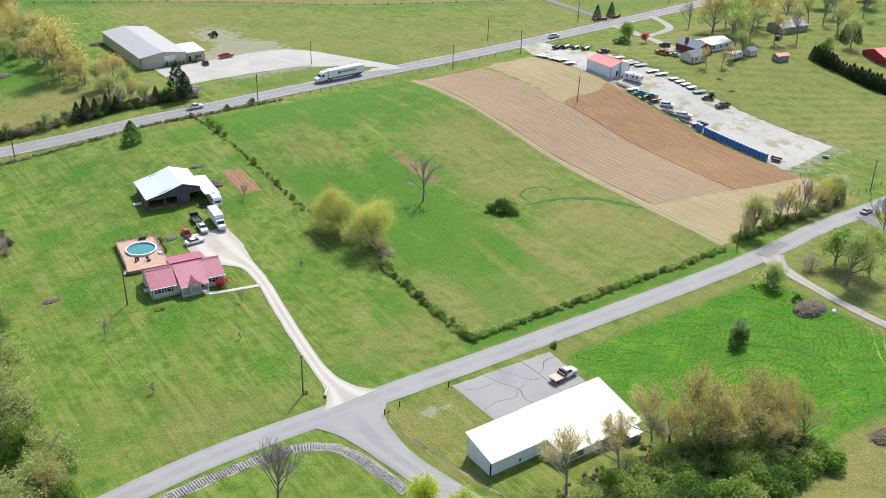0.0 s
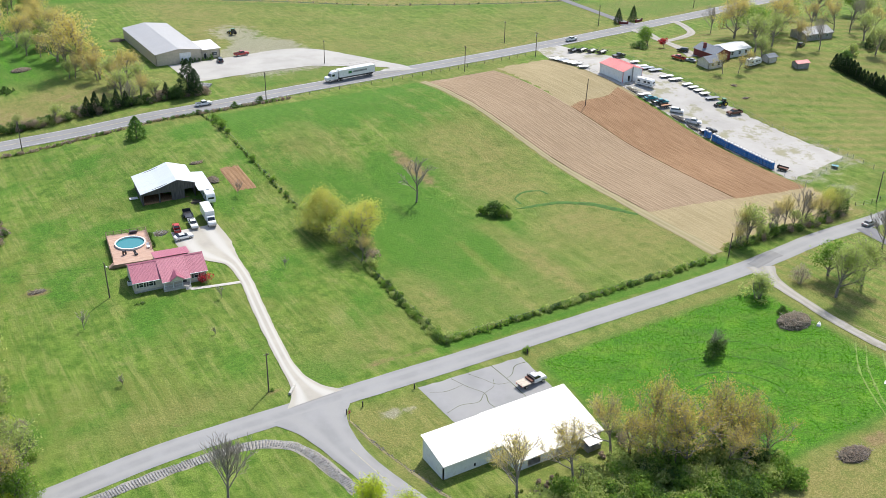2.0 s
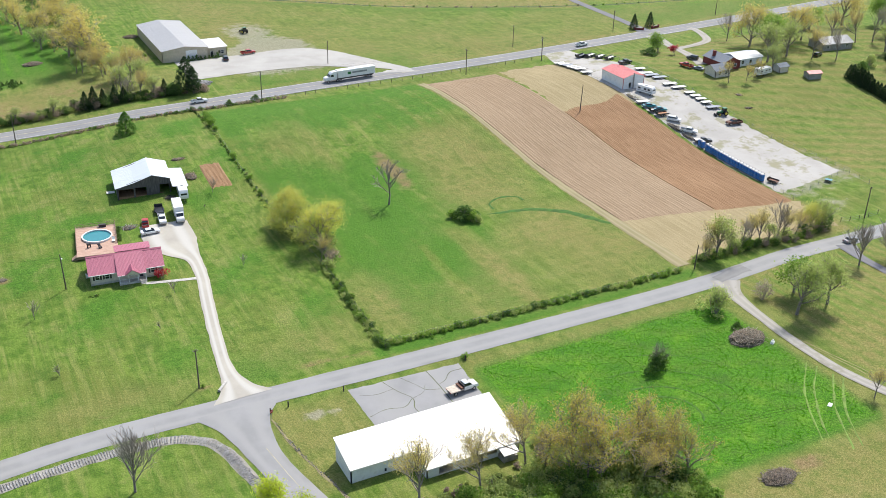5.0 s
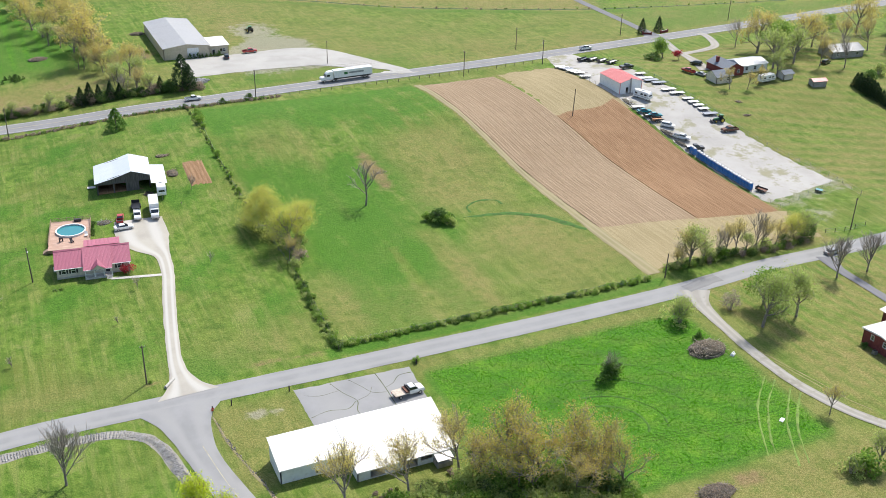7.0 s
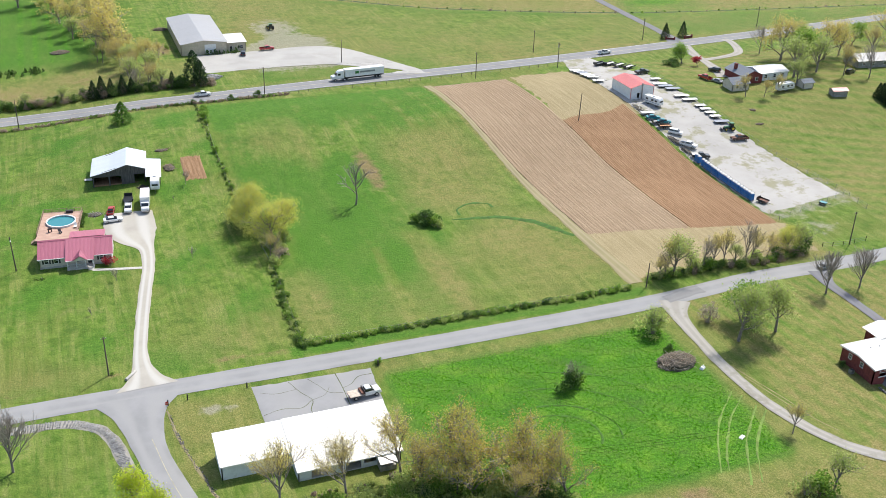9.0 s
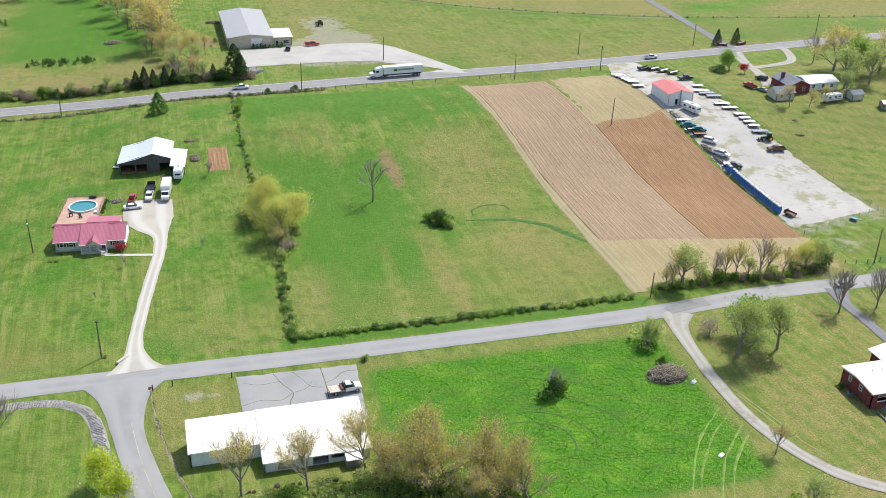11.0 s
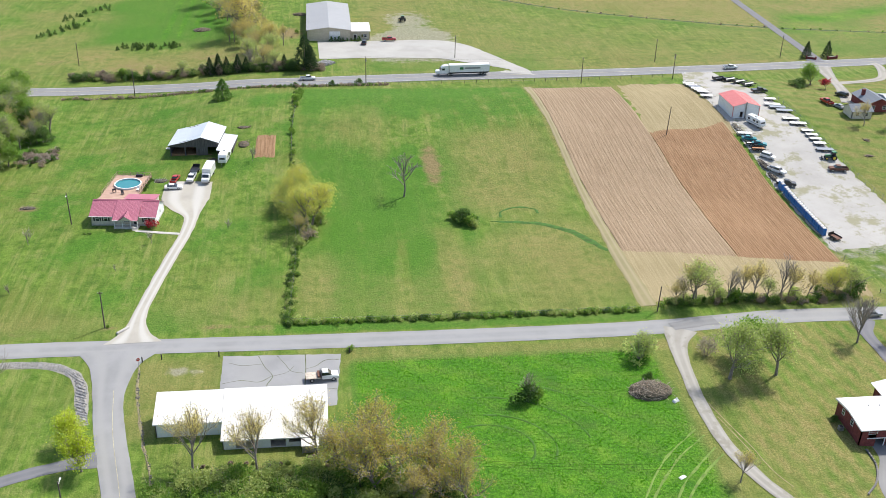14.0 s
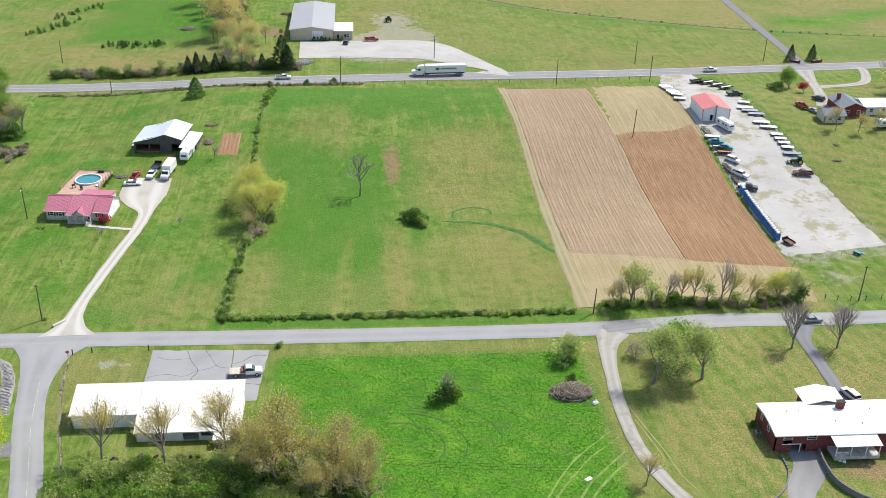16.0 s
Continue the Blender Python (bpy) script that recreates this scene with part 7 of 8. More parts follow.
# ---- poles and wires ----
def utility_pole(x, y, h, label, arm=0.0, turn=0.0, gear=False, lamp=False, lean=0.0):
    t = thing("utility_pole", x, y, None, turn, label, "utility pole")
    part("pole", rod((0, 0, -0.4), (lean * h, 0, h), 0.17, 8, r2=0.11), M_WOOD, t)
    if arm:
        part("crossarm", a_box(-arm / 2, arm / 2, -0.06, 0.06, h - 0.5, h - 0.36), M_WOOD, t)
        for u in (-0.48, 0, 0.48):
            part("insulator", rod((u * arm, 0, h - 0.36), (u * arm, 0, h - 0.18), 0.05, 6), M_STEEL, t)
    if gear:
        part("transformer", rod((0.3, 0, h - 1.9), (0.3, 0, h - 1.0), 0.26, 10), M_STEEL, t, "grey pole transformer")
    if lamp:
        part("lamp_arm", rod((0, 0, h - 0.8), (0, -1.2, h - 0.5), 0.04, 6), M_STEEL, t)
        part("lamp_head", a_box(-0.15, 0.15, -1.6, -1.1, h - 0.58, h - 0.42, bevel=0.04), M_TRIM, t, "pale lamp head")
    return t


def wire(a, b, sag, group):
    """A hanging cable between two points."""
    a, b = Vector(a), Vector(b)
    bm = bmesh.new()
    pts = [a.lerp(b, k / 14) - Vector((0, 0, sag * (1 - (2 * k / 14 - 1) ** 2))) for k in range(15)]
    for p, q in zip(pts, pts[1:]):
        rod(p, q, 0.013, 3, bm)
    bmesh.ops.remove_doubles(bm, verts=bm.verts, dist=0.01)
    tagged(part("cable", bm, M_TYRE), "thin dark overhead cable between poles", "cable", group, "")


utility_pole(116.9, 6.0, 6.5, "short leaning wooden pole beside the road", lean=0.03)
utility_pole(-23.4, 59.2, 9.0, "wooden pole with a lamp beside the house", lamp=True, lean=-0.02)
utility_pole(-6.3, 7.9, 9.0, "wooden pole by the driveway entrance", 1.0)
utility_pole(184.0, 12.9, 9.6, "wooden pole by the country road", 1.0)
utility_pole(151.6, 107.7, 9.6, "bare wooden pole standing in the tilled field", lean=0.04)
utility_pole(46.2, -50.0, 9.0, "wooden pole with transformer among trees", 1.6, 20, True)
utility_pole(-2.4, -52.3, 8.0, "wooden pole with a street lamp", lamp=True, turn=180)
HP = [(-60, 161.2), (-22.4, 161.6), (58.3, 165.0), (136.8, 161.6), (173.0, 166.0)]
for x, y in HP:
    utility_pole(x, y, 9.8, "wooden utility pole along the highway", 2.2, 90, x in (58.3, 173.0))
for (x0, y0), (x1, y1) in zip(HP, HP[1:]):
    for u in (-0.9, 0.9):
        wire((x0, y0 + u, lz(x0, y0) + 9.6), (x1, y1 + u, lz(x1, y1) + 9.6), 1.0, "highway power line")
FP = [(-48.5, 199), (94.5, 195), (173, 188), (227, 193), (290, 199)]
for x, y in FP:
    utility_pole(x, y, 9.0, "wooden pole beyond the highway", 1.2, 90)
for u in (-0.7, 0.0, 0.7):
    wire((46.2 + 0.3 * u, -50 + u, 8.7), (100, -58 + u, 8.7), 1.2, "line behind the white building")
wire((46.2, -50, 8.0), (4, -62, 7.0), 1.0, "line behind the white building")
wire((-23.4, 59.2, 8.6), (-80, 80, 8.6), 1.2, "line over the house lawn")
wire((-23.4, 59.2, 8.4), (-16.5, 61, 5.2), 0.3, "line over the house lawn")
wire((-23.4, 59.2, 8.7), (-22.4, 161.6, lz(-22.4, 161.6) + 9.3), 1.6, "line over the house lawn")


# ---- fences ----
def fence(pts, step, height, label, rails=2, mat=None, r=0.05, category="fence"):
    o = Vector((*pts[0], lz(*pts[0])))
    t = thing("fence", *pts[0], None, 0, label, category)
    me = bpy.data.meshes.new("post")
    bm = rod((0, 0, -0.3), (0, 0, height), r, 6)
    bm.to_mesh(me)
    bm.free()
    me.materials.append(mat or M_WOOD)
    line = curve_points(pts, step)
    for p in line:
        ob = new("post", me)
        ob.parent = t
        ob.matrix_basis = Matrix.Translation((p.x - o.x, p.y - o.y, lz(p.x, p.y) - o.z)) @ Matrix.Rotation(random.uniform(-0.06, 0.06), 4, "X")
    for k in range(rails):
        bm = bmesh.new()
        z = height * (0.95 - 0.42 * k)
        for p, q in zip(line, line[1:]):
            rod((p.x - o.x, p.y - o.y, lz(p.x, p.y) - o.z + z), (q.x - o.x, q.y - o.y, lz(q.x, q.y) - o.z + z), 0.02, 3, bm)
        bmesh.ops.remove_doubles(bm, verts=bm.verts, dist=0.03)
        part("wire_strand", bm, M_STEEL, t)


fence([(33.0, 5.5), (34.4, 44), (32.6, 112), (35.6, 158)], 4.0, 1.2, "wooden post and wire fence between pasture and lawn")
fence([(33.6, 6.8), (73, 6.3), (113, 6.6)], 3.5, 1.2, "wooden post and wire fence along the country road")
fence([(36, 160.5), (70, 163), (120, 164.5), (170, 168.5)], 4.0, 1.3, "wooden post fence along the highway", 2, None, 0.08)
fence([(175.0, 31), (175.0, 60), (175.1, 90), (175.4, 120), (175.0, 160)], 4.0, 1.5, "steel wire fence beside the tilled field", 3, M_STEEL, 0.04)
fence([(204.8, 30), (206.4, 45), (203.4, 75), (201.6, 105), (200.8, 135), (200, 160)], 4.0, 1.6, "steel wire fence along the gravel yard", 3, M_STEEL, 0.05)
fence([(175.5, 31.5), (190, 36), (206, 41)], 4.0, 1.4, "steel wire fence closing the gravel yard", 3, M_STEEL, 0.05)
fence([(176, 14), (182, 13), (190, 13.5)], 3.0, 1.3, "wooden gate fence by the road", 3, None, 0.09)
for x, y in ((3.6, -6.3), (7.4, -5.6), (19.0, -5.3), (46.0, -5.9)):
    t = thing("marker_post", x, y, None, 0, "short dark wooden post at the lot edge", "post", "posts at the lot edge")
    part("shaft", rod((0, 0, -0.2), (0, 0, 1.2), 0.13, 8), M_SHUTTER, t)
    part("cap", rod((0, 0, 1.2), (0, 0, 1.26), 0.15, 8), M_SHUTTER, t)
t = thing("stop_sign", 3.2, -8.3, None, 20, "red octagonal stop sign on a steel post", "sign")
part("sign_post", rod((0, 0, -0.2), (0, 0, 2.3), 0.04, 6), M_STEEL, t)
bm = rod((0, -0.05, 2.0), (0, -0.03, 2.0), 0.38, 8)
bmesh.ops.rotate(bm, cent=(0, 0, 2.0), matrix=Matrix.Rotation(radians(22.5), 3, "Y"), verts=bm.verts)
part("sign_plate", bm, P_RED, t)
fc = bpy.data.curves.new("lettering", "FONT")
fc.body, fc.size, fc.align_x, fc.align_y, fc.extrude = "STOP", 0.24, "CENTER", "CENTER", 0.004
tx = new("lettering", fc)
tx.parent = t
tx.matrix_basis = pose(0, -0.056, 2.0, 90, 0, 0)
fc.materials.append(M_TRIM)


# ---- stones, cracks and heaps ----
def stone_band(name, pts, width, count, size, label, mat, seed):
    rng = np.random.default_rng(seed)
    line = curve_points(pts, 0.5)
    V, F = [], []
    base = np.array([(-1, -1, -1), (1, -1, -1), (1, 1, -1), (-1, 1, -1), (-0.6, -0.6, 1), (0.6, -0.6, 1), (0.6, 0.6, 1), (-0.6, 0.6, 1)]) * 0.5
    quads = ((3, 2, 1, 0), (4, 5, 6, 7), (0, 1, 5, 4), (1, 2, 6, 5), (2, 3, 7, 6), (3, 0, 4, 7))
    for _ in range(count):
        i = rng.integers(1, len(line) - 1)
        d = (line[i + 1] - line[i - 1]).normalized()
        p = line[i] + Vector((d.y, -d.x, 0)) * float(np.clip(rng.normal(0, 0.28), -0.5, 0.5) * width)
        s = size * rng.uniform(0.5, 1.3)
        a = rng.uniform(0, 6.28)
        q = base * (s, s * rng.uniform(0.6, 1), s * 0.7) * rng.uniform(0.75, 1.2, (8, 1))
        q = q @ np.array([[math.cos(a), math.sin(a), 0], [-math.sin(a), math.cos(a), 0], [0, 0, 1]])
        b = len(V)
        V.extend((q + (p.x, p.y, lz(p.x, p.y) + 0.12 + 0.1 * s)).tolist())
        F.extend(tuple(b + k for k in f) for f in quads)
    tagged(mesh_ob(name, V, F, mat), label, "stones", "", "stuff")


M_RIPRAP = plain("rip_rap_grey", (0.33, 0.325, 0.32), 0.95, vary=0.5, scale=1.5)
CORNER = [(-52, -8.0), (-38, -6.4), (-26, -5.6), (-16, -6.2), (-10.6, -8.8), (-7.4, -13.5), (-6.0, -20), (-4.6, -27)]
ribbon("stone_verge", CORNER, 2.4, M_PALE, 0.06, 1.0, 4, 0.5, "pale stony verge round the road corner", category="verge")
stone_band("rip_rap", CORNER, 2.0, 2400, 0.27, "grey broken stones along the road corner", M_RIPRAP, 2)
stone_band("ditch_stones", [(3.4, -9), (4.2, -17), (6.6, -29), (11.2, -47)], 0.7, 200, 0.2, "brownish stones in the roadside ditch", M_BLOCKWALL, 3)
ribbon("ditch_edge", [(3.2, -8), (4.1, -17), (6.5, -29), (11.0, -47)], 0.5, M_TRACK, 0.04, 1.0, 3, 0.5, "bare earth ditch beside the side road", category="verge")
stone_band("field_stones", [(46, 192), (44, 189), (40, 187)], 5.0, 260, 0.7, "pale rubble heap beside the warehouse yard", M_RIPRAP, 4)

M_CRACK = plain("grassy_crack", (0.10, 0.115, 0.05), 0.95, vary=0.4)
for pts, w in (([(36.8, -6), (36.9, -12), (36.6, -22)], 0.3), ([(27.2, -6), (28.5, -10), (30.2, -13.5), (29.2, -17), (30.6, -21.5)], 0.22), ([(20.3, -15.5), (24, -14.6), (27.6, -15.4), (30.0, -13.6)], 0.16), ([(31, -6.2), (32.5, -9), (34, -12), (36.6, -13)], 0.2), ([(36.9, -11.5), (39, -10.5), (41, -8.5), (43.8, -8.4)], 0.22), ([(30.3, -13.5), (33, -12.5), (34.4, -10.4)], 0.12), ([(36.8, -20), (40, -18.6), (43.2, -19)], 0.2), ([(21, -8), (24, -9.3), (28.0, -9)], 0.14)):
    ribbon("crack", pts, w, M_CRACK, 0.15, 0.5, 2, 0.12, "weedy crack in the asphalt lot", category="crack")
ribbon("road_patch", [(118, -1.0), (124, 0.2), (129, 1.0)], 3.6, M_PATCH, 0.19, 0.8, 4, 0.5, "dark asphalt patch at the lane mouth", category="road patch")


def heap(name, x, y, rx, ry, h, label, mat, seed, logs=60, leaf=True):
    """A brush pile: crossed branches over a low mound."""
    rng = np.random.default_rng(seed)
    t = thing(name, x, y, None, 0, label, "brush pile")
    bm = bmesh.new()
    bmesh.ops.create_icosphere(bm, subdivisions=3, radius=1.0)
    for v in bm.verts:
        k = 1 + 0.25 * noise.noise(v.co * 2.1 + Vector((seed, 0, 0)))
        v.co = Vector((v.co.x * rx * k, v.co.y * ry * k, max(-0.1, v.co.z * h * 0.7 * k)))
    part("mound", bm, M_BRUSHSOIL, t)
    V, F = [], []
    for _ in range(logs):
        a, o = rng.uniform(0, 6.28), rng.uniform(0, 1) ** 0.5
        c = Vector((math.cos(a) * rx * o, math.sin(a) * ry * o, h * (1 - 0.75 * o * o) * rng.uniform(0.4, 1.0)))
        b = rng.uniform(0, 6.28)
        d = Vector((math.cos(b), math.sin(b), rng.uniform(-0.25, 0.3))) * rng.uniform(0.5, 1.4)
        r = rng.uniform(0.02, 0.07)
        tube(V, F, c - d, c + d, r, r * 0.5, 4)
    mesh_ob("branching", V, F, mat, t)["kind"] = "stuff"
    if leaf:
        n = 900
        a, o = rng.uniform(0, 6.28, n), rng.uniform(0, 1, n) ** 0.5
        C = np.stack([np.cos(a) * rx * o, np.sin(a) * ry * o, h * (1 - 0.7 * o * o) * rng.uniform(0.5, 1.1, n)], -1)
        lv, lf = leaf_quads(rng, C, 0.3)
        mesh_ob("dry_leafage", lv.tolist(), lf.tolist(), L_BRUSH, t)
    return t


M_BRUSHSOIL = plain("brush_earth", (0.10, 0.085, 0.06), 0.95, vary=0.4)
heap("brush_pile", 105.6, -25.0, 4.4, 3.0, 2.3, "brown brush pile in the meadow", M_TWIG, 3, 140)
heap("brush_pile", 78.4, -63.0, 3.6, 2.0, 1.1, "heap of cut branches on dry ground", M_BARK, 5, 130)
heap("burn_pile", -37.0, 70.2, 2.0, 0.9, 0.5, "charred log heap on bare soil", M_BARK, 7, 22, False)
heap("brush_pile", -42, 106, 5.5, 3.0, 1.3, "old brush and rubble heap by the wood", M_TWIG, 8, 120)
heap("brush_pile", -6.5, 244, 3.6, 2.2, 1.0, "grey brush pile in the far field", M_TWIG, 9, 90)
heap("rubbish_heap", 18.2, 106.5, 1.6, 2.4, 0.7, "scrap heap beside the barn lean-to", M_RAIL, 10, 40, False)
heap("rubbish_heap", 9.8, 96.6, 1.3, 0.9, 0.6, "dark scrap machinery heap on the grass", M_SHUTTER, 11, 34, False)
heap("rubbish_heap", -3.8, 84.2, 1.8, 1.4, 0.5, "pile of grey pipes and poles on grass", M_STEEL, 12, 30, False)
heap("rubbish_heap", 17.5, 118.5, 1.9, 0.9, 0.5, "rusty farm scrap lying on the lawn", M_RAIL, 13, 26, False)
heap("rubbish_heap", 176.4, 88.5, 1.0, 4.0, 0.9, "dark scrap parts along the yard fence", M_SHUTTER, 14, 70, False)
heap("rubbish_heap", 176.6, 81.0, 1.0, 3.0, 0.8, "dark scrap parts near blue cabins", M_SHUTTER, 15, 60, False)
heap("rubbish_heap", 177.0, 112.5, 1.2, 4.0, 0.7, "mixed scrap beside the workshop wall", M_STEEL, 16, 60, False)
heap("rubbish_heap", 213.0, 92.0, 1.4, 0.8, 0.5, "rusty scrap lying on the mown field", M_RAIL, 17, 24, False)
heap("rubbish_heap", 217.0, 102.0, 1.0, 0.8, 0.4, "rusty scrap on the lawn", M_RAIL, 18, 20, False)
heap("rubbish_heap", 34.0, 262, 3.0, 2.0, 1.2, "reddish scrap heap behind the warehouse", M_RAIL, 19, 60, False)
for x, y, z in ((109.8, -28.4, 0.9), (103.6, -50.8, 0.35)):
    t = thing("white_sheet", x, y, None, 30, "crumpled white plastic sheet on grass", "plastic sheet")
    part("sheet", frustum(-0.8, 0.8, 0.45, 0, -0.5, 0.4, 0.25, z * 0.6, 0.08), M_TRIM, t)
    part("fold", frustum(-0.2, 0.6, 0.3, 0.02, 0.0, 0.3, 0.1, z * 0.9, 0.04), M_TRIM, t)
t = thing("tree_stump", 30.4, -43.6, None, 0, "broken dark tree stump among brush", "stump")
part("stump", rod((0, 0, -0.2), (0.3, 0, 2.2), 0.38, 9, r2=0.26), M_BARK, t)
part("splinter", rod((0.25, 0, 2.1), (0.5, 0.1, 2.7), 0.14, 5, r2=0.03), M_BARK, t)
rng = np.random.default_rng(4)
V, F = [], []
for _ in range(46):
    p = Vector((rng.uniform(14, 30), rng.uniform(-46.5, -42.5), 0.25))
    b = rng.uniform(0, 6.28)
    tube(V, F, p, p + Vector((math.cos(b), math.sin(b), rng.uniform(0, 0.35))) * rng.uniform(0.8, 2.6), 0.05, 0.015, 4)
tagged(mesh_ob("fallen_branches", V, F, M_TWIG), "pale fallen branches behind the white building", "branches", "", "stuff")
for k in range(3):
    t = thing("white_rock", 151.5 + 0.7 * k, -46.4 - 0.4 * k, None, 40 * k, "white painted stone beside the driveway wall", "stone", "white stones")
    bm = bmesh.new()
    bmesh.ops.create_icosphere(bm, subdivisions=2, radius=0.4)
    for v in bm.verts:
        v.co *= 1 + 0.3 * noise.noise(v.co * 3 + Vector((k, 0, 0)))
    part("stone", bm, M_TRIM, t)


# ---- tracks in the grass ----
TRACKS = ([(93.7, -58.5), (95.9, -54.6), (100, -48.3), (104.4, -43.2), (110.7, -37.5)], [(95.4, -58.5), (97.5, -54.7), (101.6, -49.2), (105.9, -44.4), (111.8, -39.4)],
          [(97.0, -63), (102.8, -53.4), (107.5, -48.0), (112.5, -43.0)], [(99.2, -63), (104.4, -54.4), (109.0, -49.2), (113.4, -45.0)])
ARC = [(86.0, 55.4), (97.8, 53.5), (105.7, 48.5), (110.2, 42.1), (113.6, 36.4)]
RING = [(89.4, 57.5), (90.0, 61.1), (94.4, 63.8), (99.4, 62.4), (99.9, 59.4)]
M_PALEGRASS = plain("flattened_pale_grass", (0.150, 0.235, 0.045), 0.95, vary=0.35, scale=0.7, fine=5.0)
M_DEEPGRASS = plain("dark_lush_grass", (0.044, 0.118, 0.012), 0.95, vary=0.35, scale=0.6, fine=4.0)
SWIRL = [[(70 + r * math.cos(a), -40 + 0.8 * r * math.sin(a)) for a in np.linspace(a0, a1, 9)] for r, a0, a1 in ((9, -0.6, 1.9), (13, -0.4, 1.5), (20, 0.1, 1.6), (27, 0.3, 1.3))]
for pts in SWIRL:
    ribbon("wheel_track", pts, 0.35, M_DEEPGRASS, 0.05, 1.0, 2, 0.3, "faint dark swirl pressed into meadow grass", category="track")
for pts in TRACKS:
    ribbon("wheel_track", pts, 0.42, M_PALEGRASS, 0.06, 1.0, 2, 0.3, "pale flattened wheel track in meadow grass", category="track")
ribbon("damp_swale", ARC, [0.9, 1.9, 2.2, 2.2, 1.3], M_DEEPGRASS, 0.05, 1.0, 3, 0.6, "darker lush grass line crossing the pasture", category="grass")
ribbon("damp_swale", RING, 0.9, M_DEEPGRASS, 0.05, 0.8, 3, 0.5, "faint dark grass ring in the pasture", category="grass")


# ---- ditch, entrance walls and small things ----
M_DITCH = plain("rank_ditch_grass", (0.050, 0.085, 0.026), 0.95, vary=0.4, scale=0.5, fine=3.0)
ribbon("ditch", DITCH, 1.5, M_DITCH, 0.05, 3.0, 3, 0.9, "dark overgrown ditch winding through the far meadow", category="ditch")
DL = curve_points(DITCH, 3.2)
shrub_mass("ditch_brush", "sparse dark brush along the far ditch", [spot(p.x + random.uniform(-1, 1), p.y + random.uniform(-1, 1), 0.35, 0.9, (2, 3, 0), 0.9) for p in DL[::2]], MIXED, 21, 0.35, 0.34)


def entrance_wall(x0, y0, x1, y1):
    """A low brick wall with a stone coping and end piers."""
    L = math.hypot(x1 - x0, y1 - y0)
    t = thing("entrance_wall", x0, y0, None, math.degrees(math.atan2(y1 - y0, x1 - x0)), "low dark red brick wall beside the farm lane", "wall", "brick walls at the lane mouth")
    part("brickwork", a_box(0.3, L - 0.3, -0.14, 0.14, -0.2, 1.0), M_BRICK, t)
    part("coping", a_box(0.25, L - 0.25, -0.19, 0.19, 1.0, 1.1, bevel=0.02), M_CONCRETE, t)
    for u in (0.3, L - 0.3):
        part("pier", a_box(u - 0.3, u + 0.3, -0.3, 0.3, -0.2, 1.35, bevel=0.02), M_BRICK, t)


entrance_wall(236.8, 190.6, 240.4, 188.6)
entrance_wall(245.4, 189.4, 250.2, 190.6)

for pts in ([(116.2, -29.5), (117.4, -35), (119.4, -43), (120.6, -50), (122.6, -55)], [(116.4, -34), (118.0, -41), (118.9, -46)]):
    ribbon("worn_line", pts, 0.22, M_STUBBLE, 0.05, 1.0, 2, 0.1, "thin pale line worn into the lawn", category="track")

t = thing("culvert_pipe", -2.2, 6.0, None, 50, "pale concrete pipe lying at the driveway mouth", "pipe")
bm = bmesh.new()
hoops = [[bm.verts.new((x, r * math.cos(2 * math.pi * k / 14), 0.3 + r * math.sin(2 * math.pi * k / 14))) for k in range(14)] for x, r in ((-1.6, 0.3), (1.6, 0.3), (1.6, 0.22), (-1.6, 0.22))]
for i in range(4):
    for k in range(14):
        j = (k + 1) % 14
        bm.faces.new((hoops[i][k], hoops[(i + 1) % 4][k], hoops[(i + 1) % 4][j], hoops[i][j]))
bmesh.ops.recalc_face_normals(bm, faces=bm.faces)
part("shell", bm, M_CONCRETE, t)
t = thing("air_conditioner", -17.9, 62.4, None, -6, "white outdoor unit beside the ranch house wall", "air conditioner")
part("housing", a_box(-0.5, 0.5, -0.45, 0.45, 0, 0.95, bevel=0.06), M_TRIM, t)
part("fan_grille", rod((0, 0, 0.95), (0, 0, 0.99), 0.38, 16), M_DARK, t)
t = thing("timber_ramp", -4.0, 107.2, None, -6, "bleached timber ramp beside the barn door", "ramp")
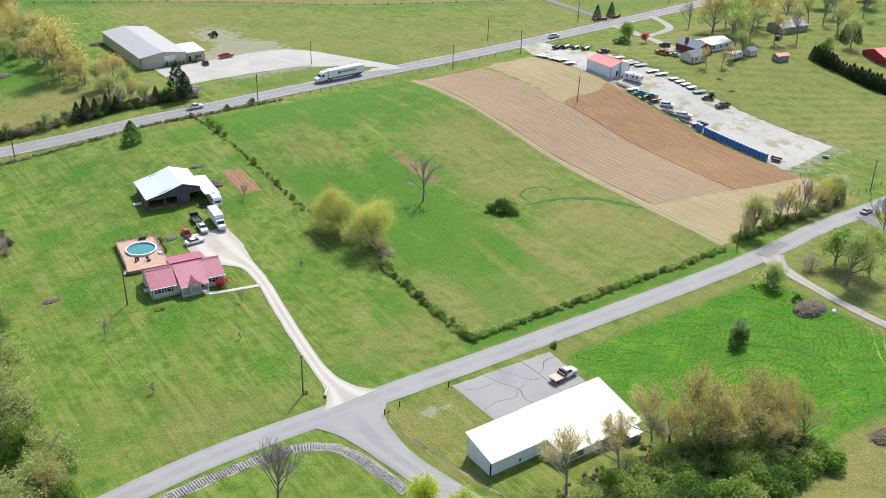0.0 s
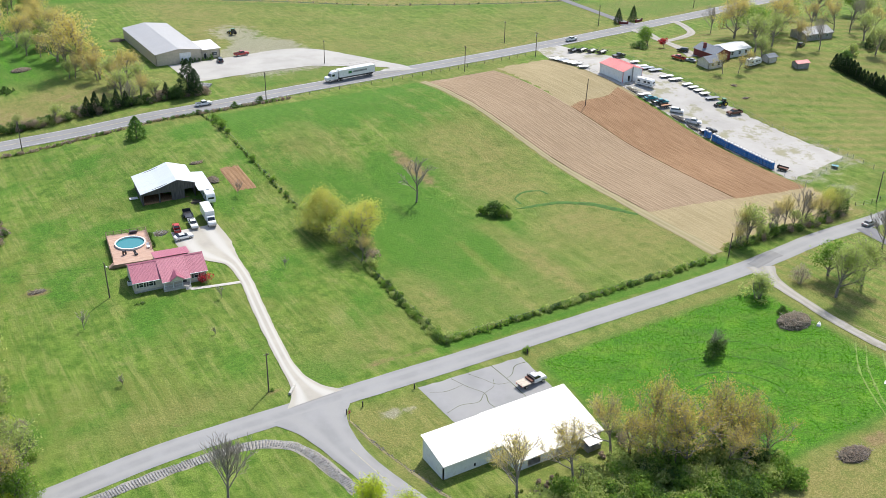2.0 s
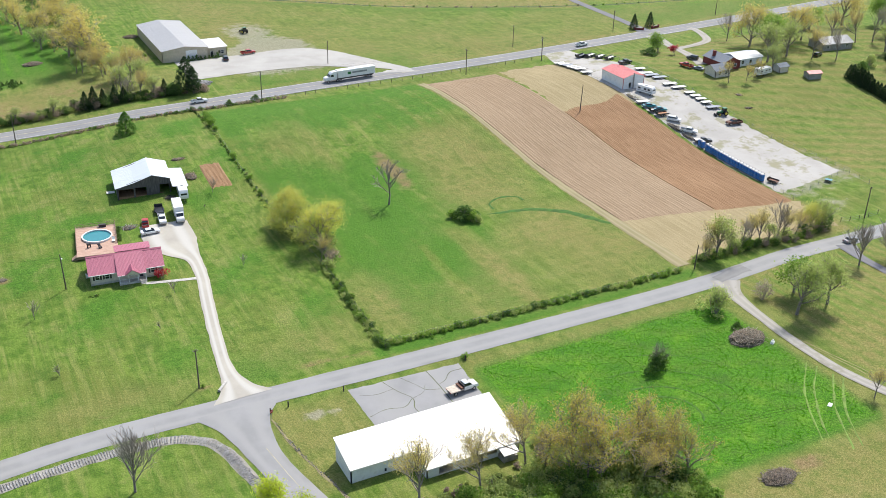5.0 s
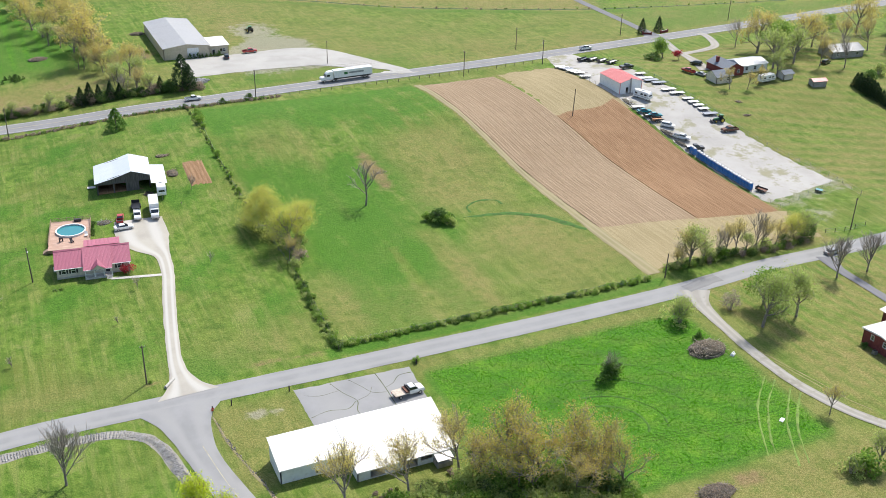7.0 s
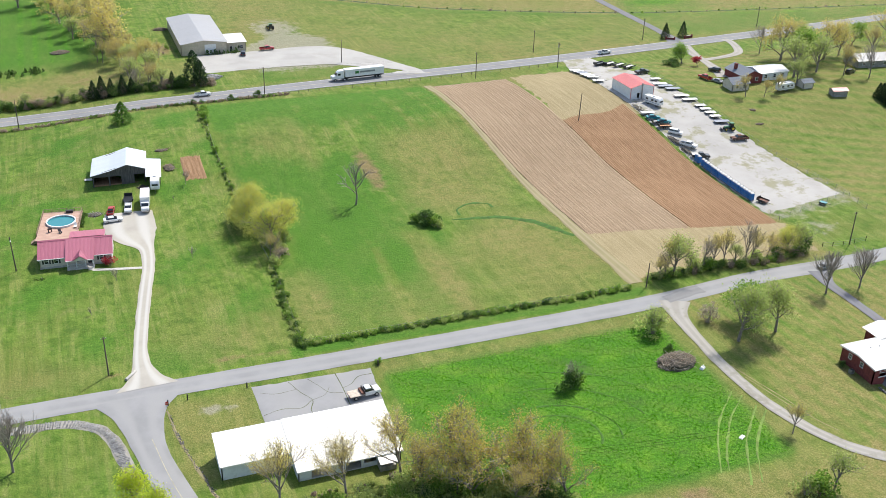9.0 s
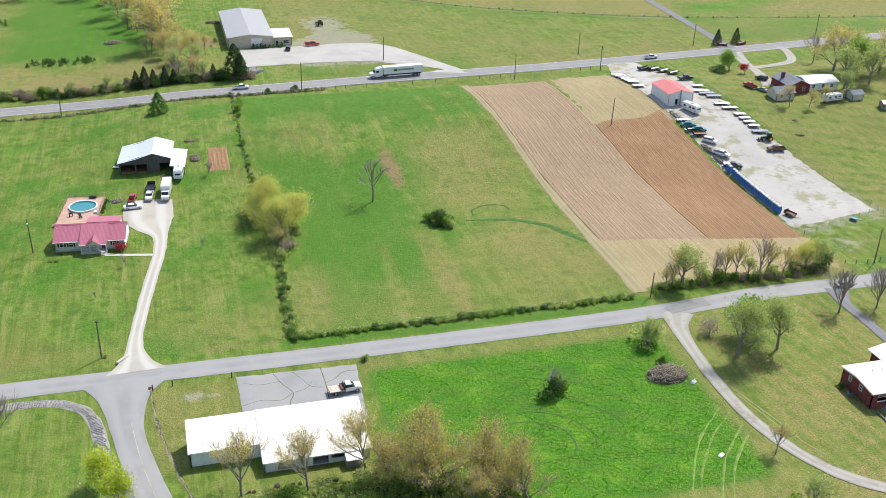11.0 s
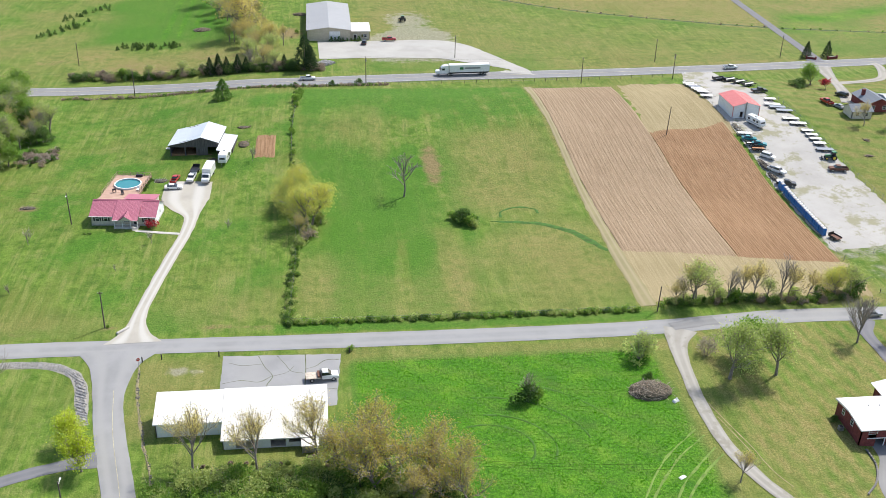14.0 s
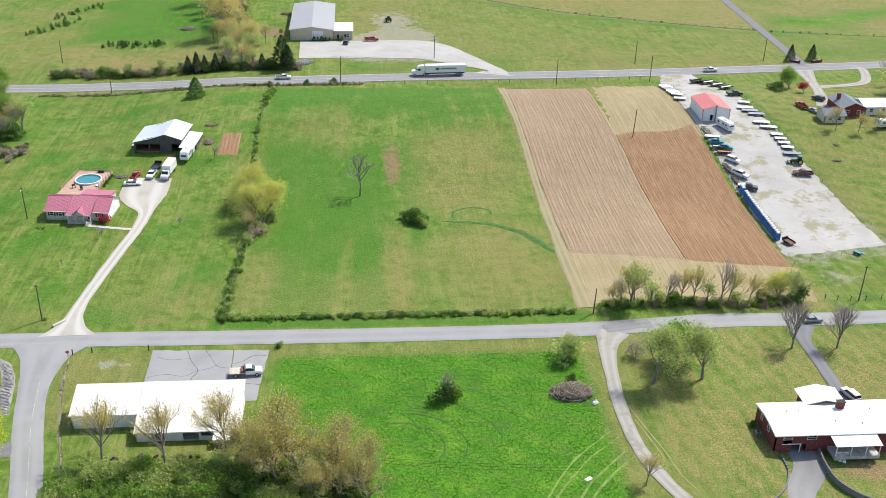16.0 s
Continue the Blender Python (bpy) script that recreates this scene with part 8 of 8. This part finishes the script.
part("deck", a_box(-1.1, 1.1, -0.7, 0.7, 0.12, 0.2), M_PALEDECK, t)
for u in (-0.9, 0.9):
    part("bearer", a_box(u - 0.06, u + 0.06, -0.65, 0.65, -0.05, 0.12), M_WOOD, t)
# Green hose heap by the house, stood in for by low leaf clumps.
heap_spots = [spot(-18.0 + random.uniform(-1.6, 1.6), 52.9 + random.uniform(-0.4, 0.4), 0.2, 0.4, (0, 2), 1.0) for k in range(9)]
shrub_mass("flower_bed", "low dark green hose heap in the lawn, made of leaf clumps", heap_spots, MIXED, 22, 0.5, 0.16)


# ---- grass tufts ----
def tufts(name, label, count, area, height, spread, mat, seed, keep=None):
    """Upright blade clumps: three leaning blades each."""
    rng = np.random.default_rng(seed)
    x, y = rng.uniform(area[0], area[1], count), rng.uniform(area[2], area[3], count)
    if keep:
        ok = keep(x, y, rng)
        x, y = x[ok], y[ok]
    n = len(x)
    z = lie(x, y)
    V = np.empty((n, 3, 3, 3))
    for b in range(3):
        a = rng.uniform(0, 6.28, n)
        s = spread * rng.uniform(0.6, 1.3, n)
        h = height * rng.uniform(0.5, 1.3, n)
        c, d = np.cos(a), np.sin(a)
        V[:, b, 0] = np.stack([x - d * s, y + c * s, z - 0.03], -1)
        V[:, b, 1] = np.stack([x + d * s, y - c * s, z - 0.03], -1)
        V[:, b, 2] = np.stack([x + c * h * 0.6, y + d * h * 0.6, z + h], -1)
    me = bpy.data.meshes.new(name)
    me.from_pydata(V.reshape(-1, 3).tolist(), [], np.arange(9 * n).reshape(-1, 3).tolist())
    me.materials.append(mat)
    tagged(new(name, me), label, "grass", "", "stuff")


L_GRASS = leaf_mat("lush_grass_blades", (0.10, 0.36, 0.015), (0.22, 0.52, 0.03))
off_building = lambda x, y, rng: ~((x < 50) & (y < -34)) & (rng.random(len(x)) < 0.35 + 0.5 * (np.sin(x * 0.9 + 3 * np.sin(y * 0.41)) > 0.2))
tufts("meadow_grass", "lush bright green tall meadow grass", 11000, (47, 110, -57, -9.5), 0.13, 0.16, L_GRASS, 1, off_building)
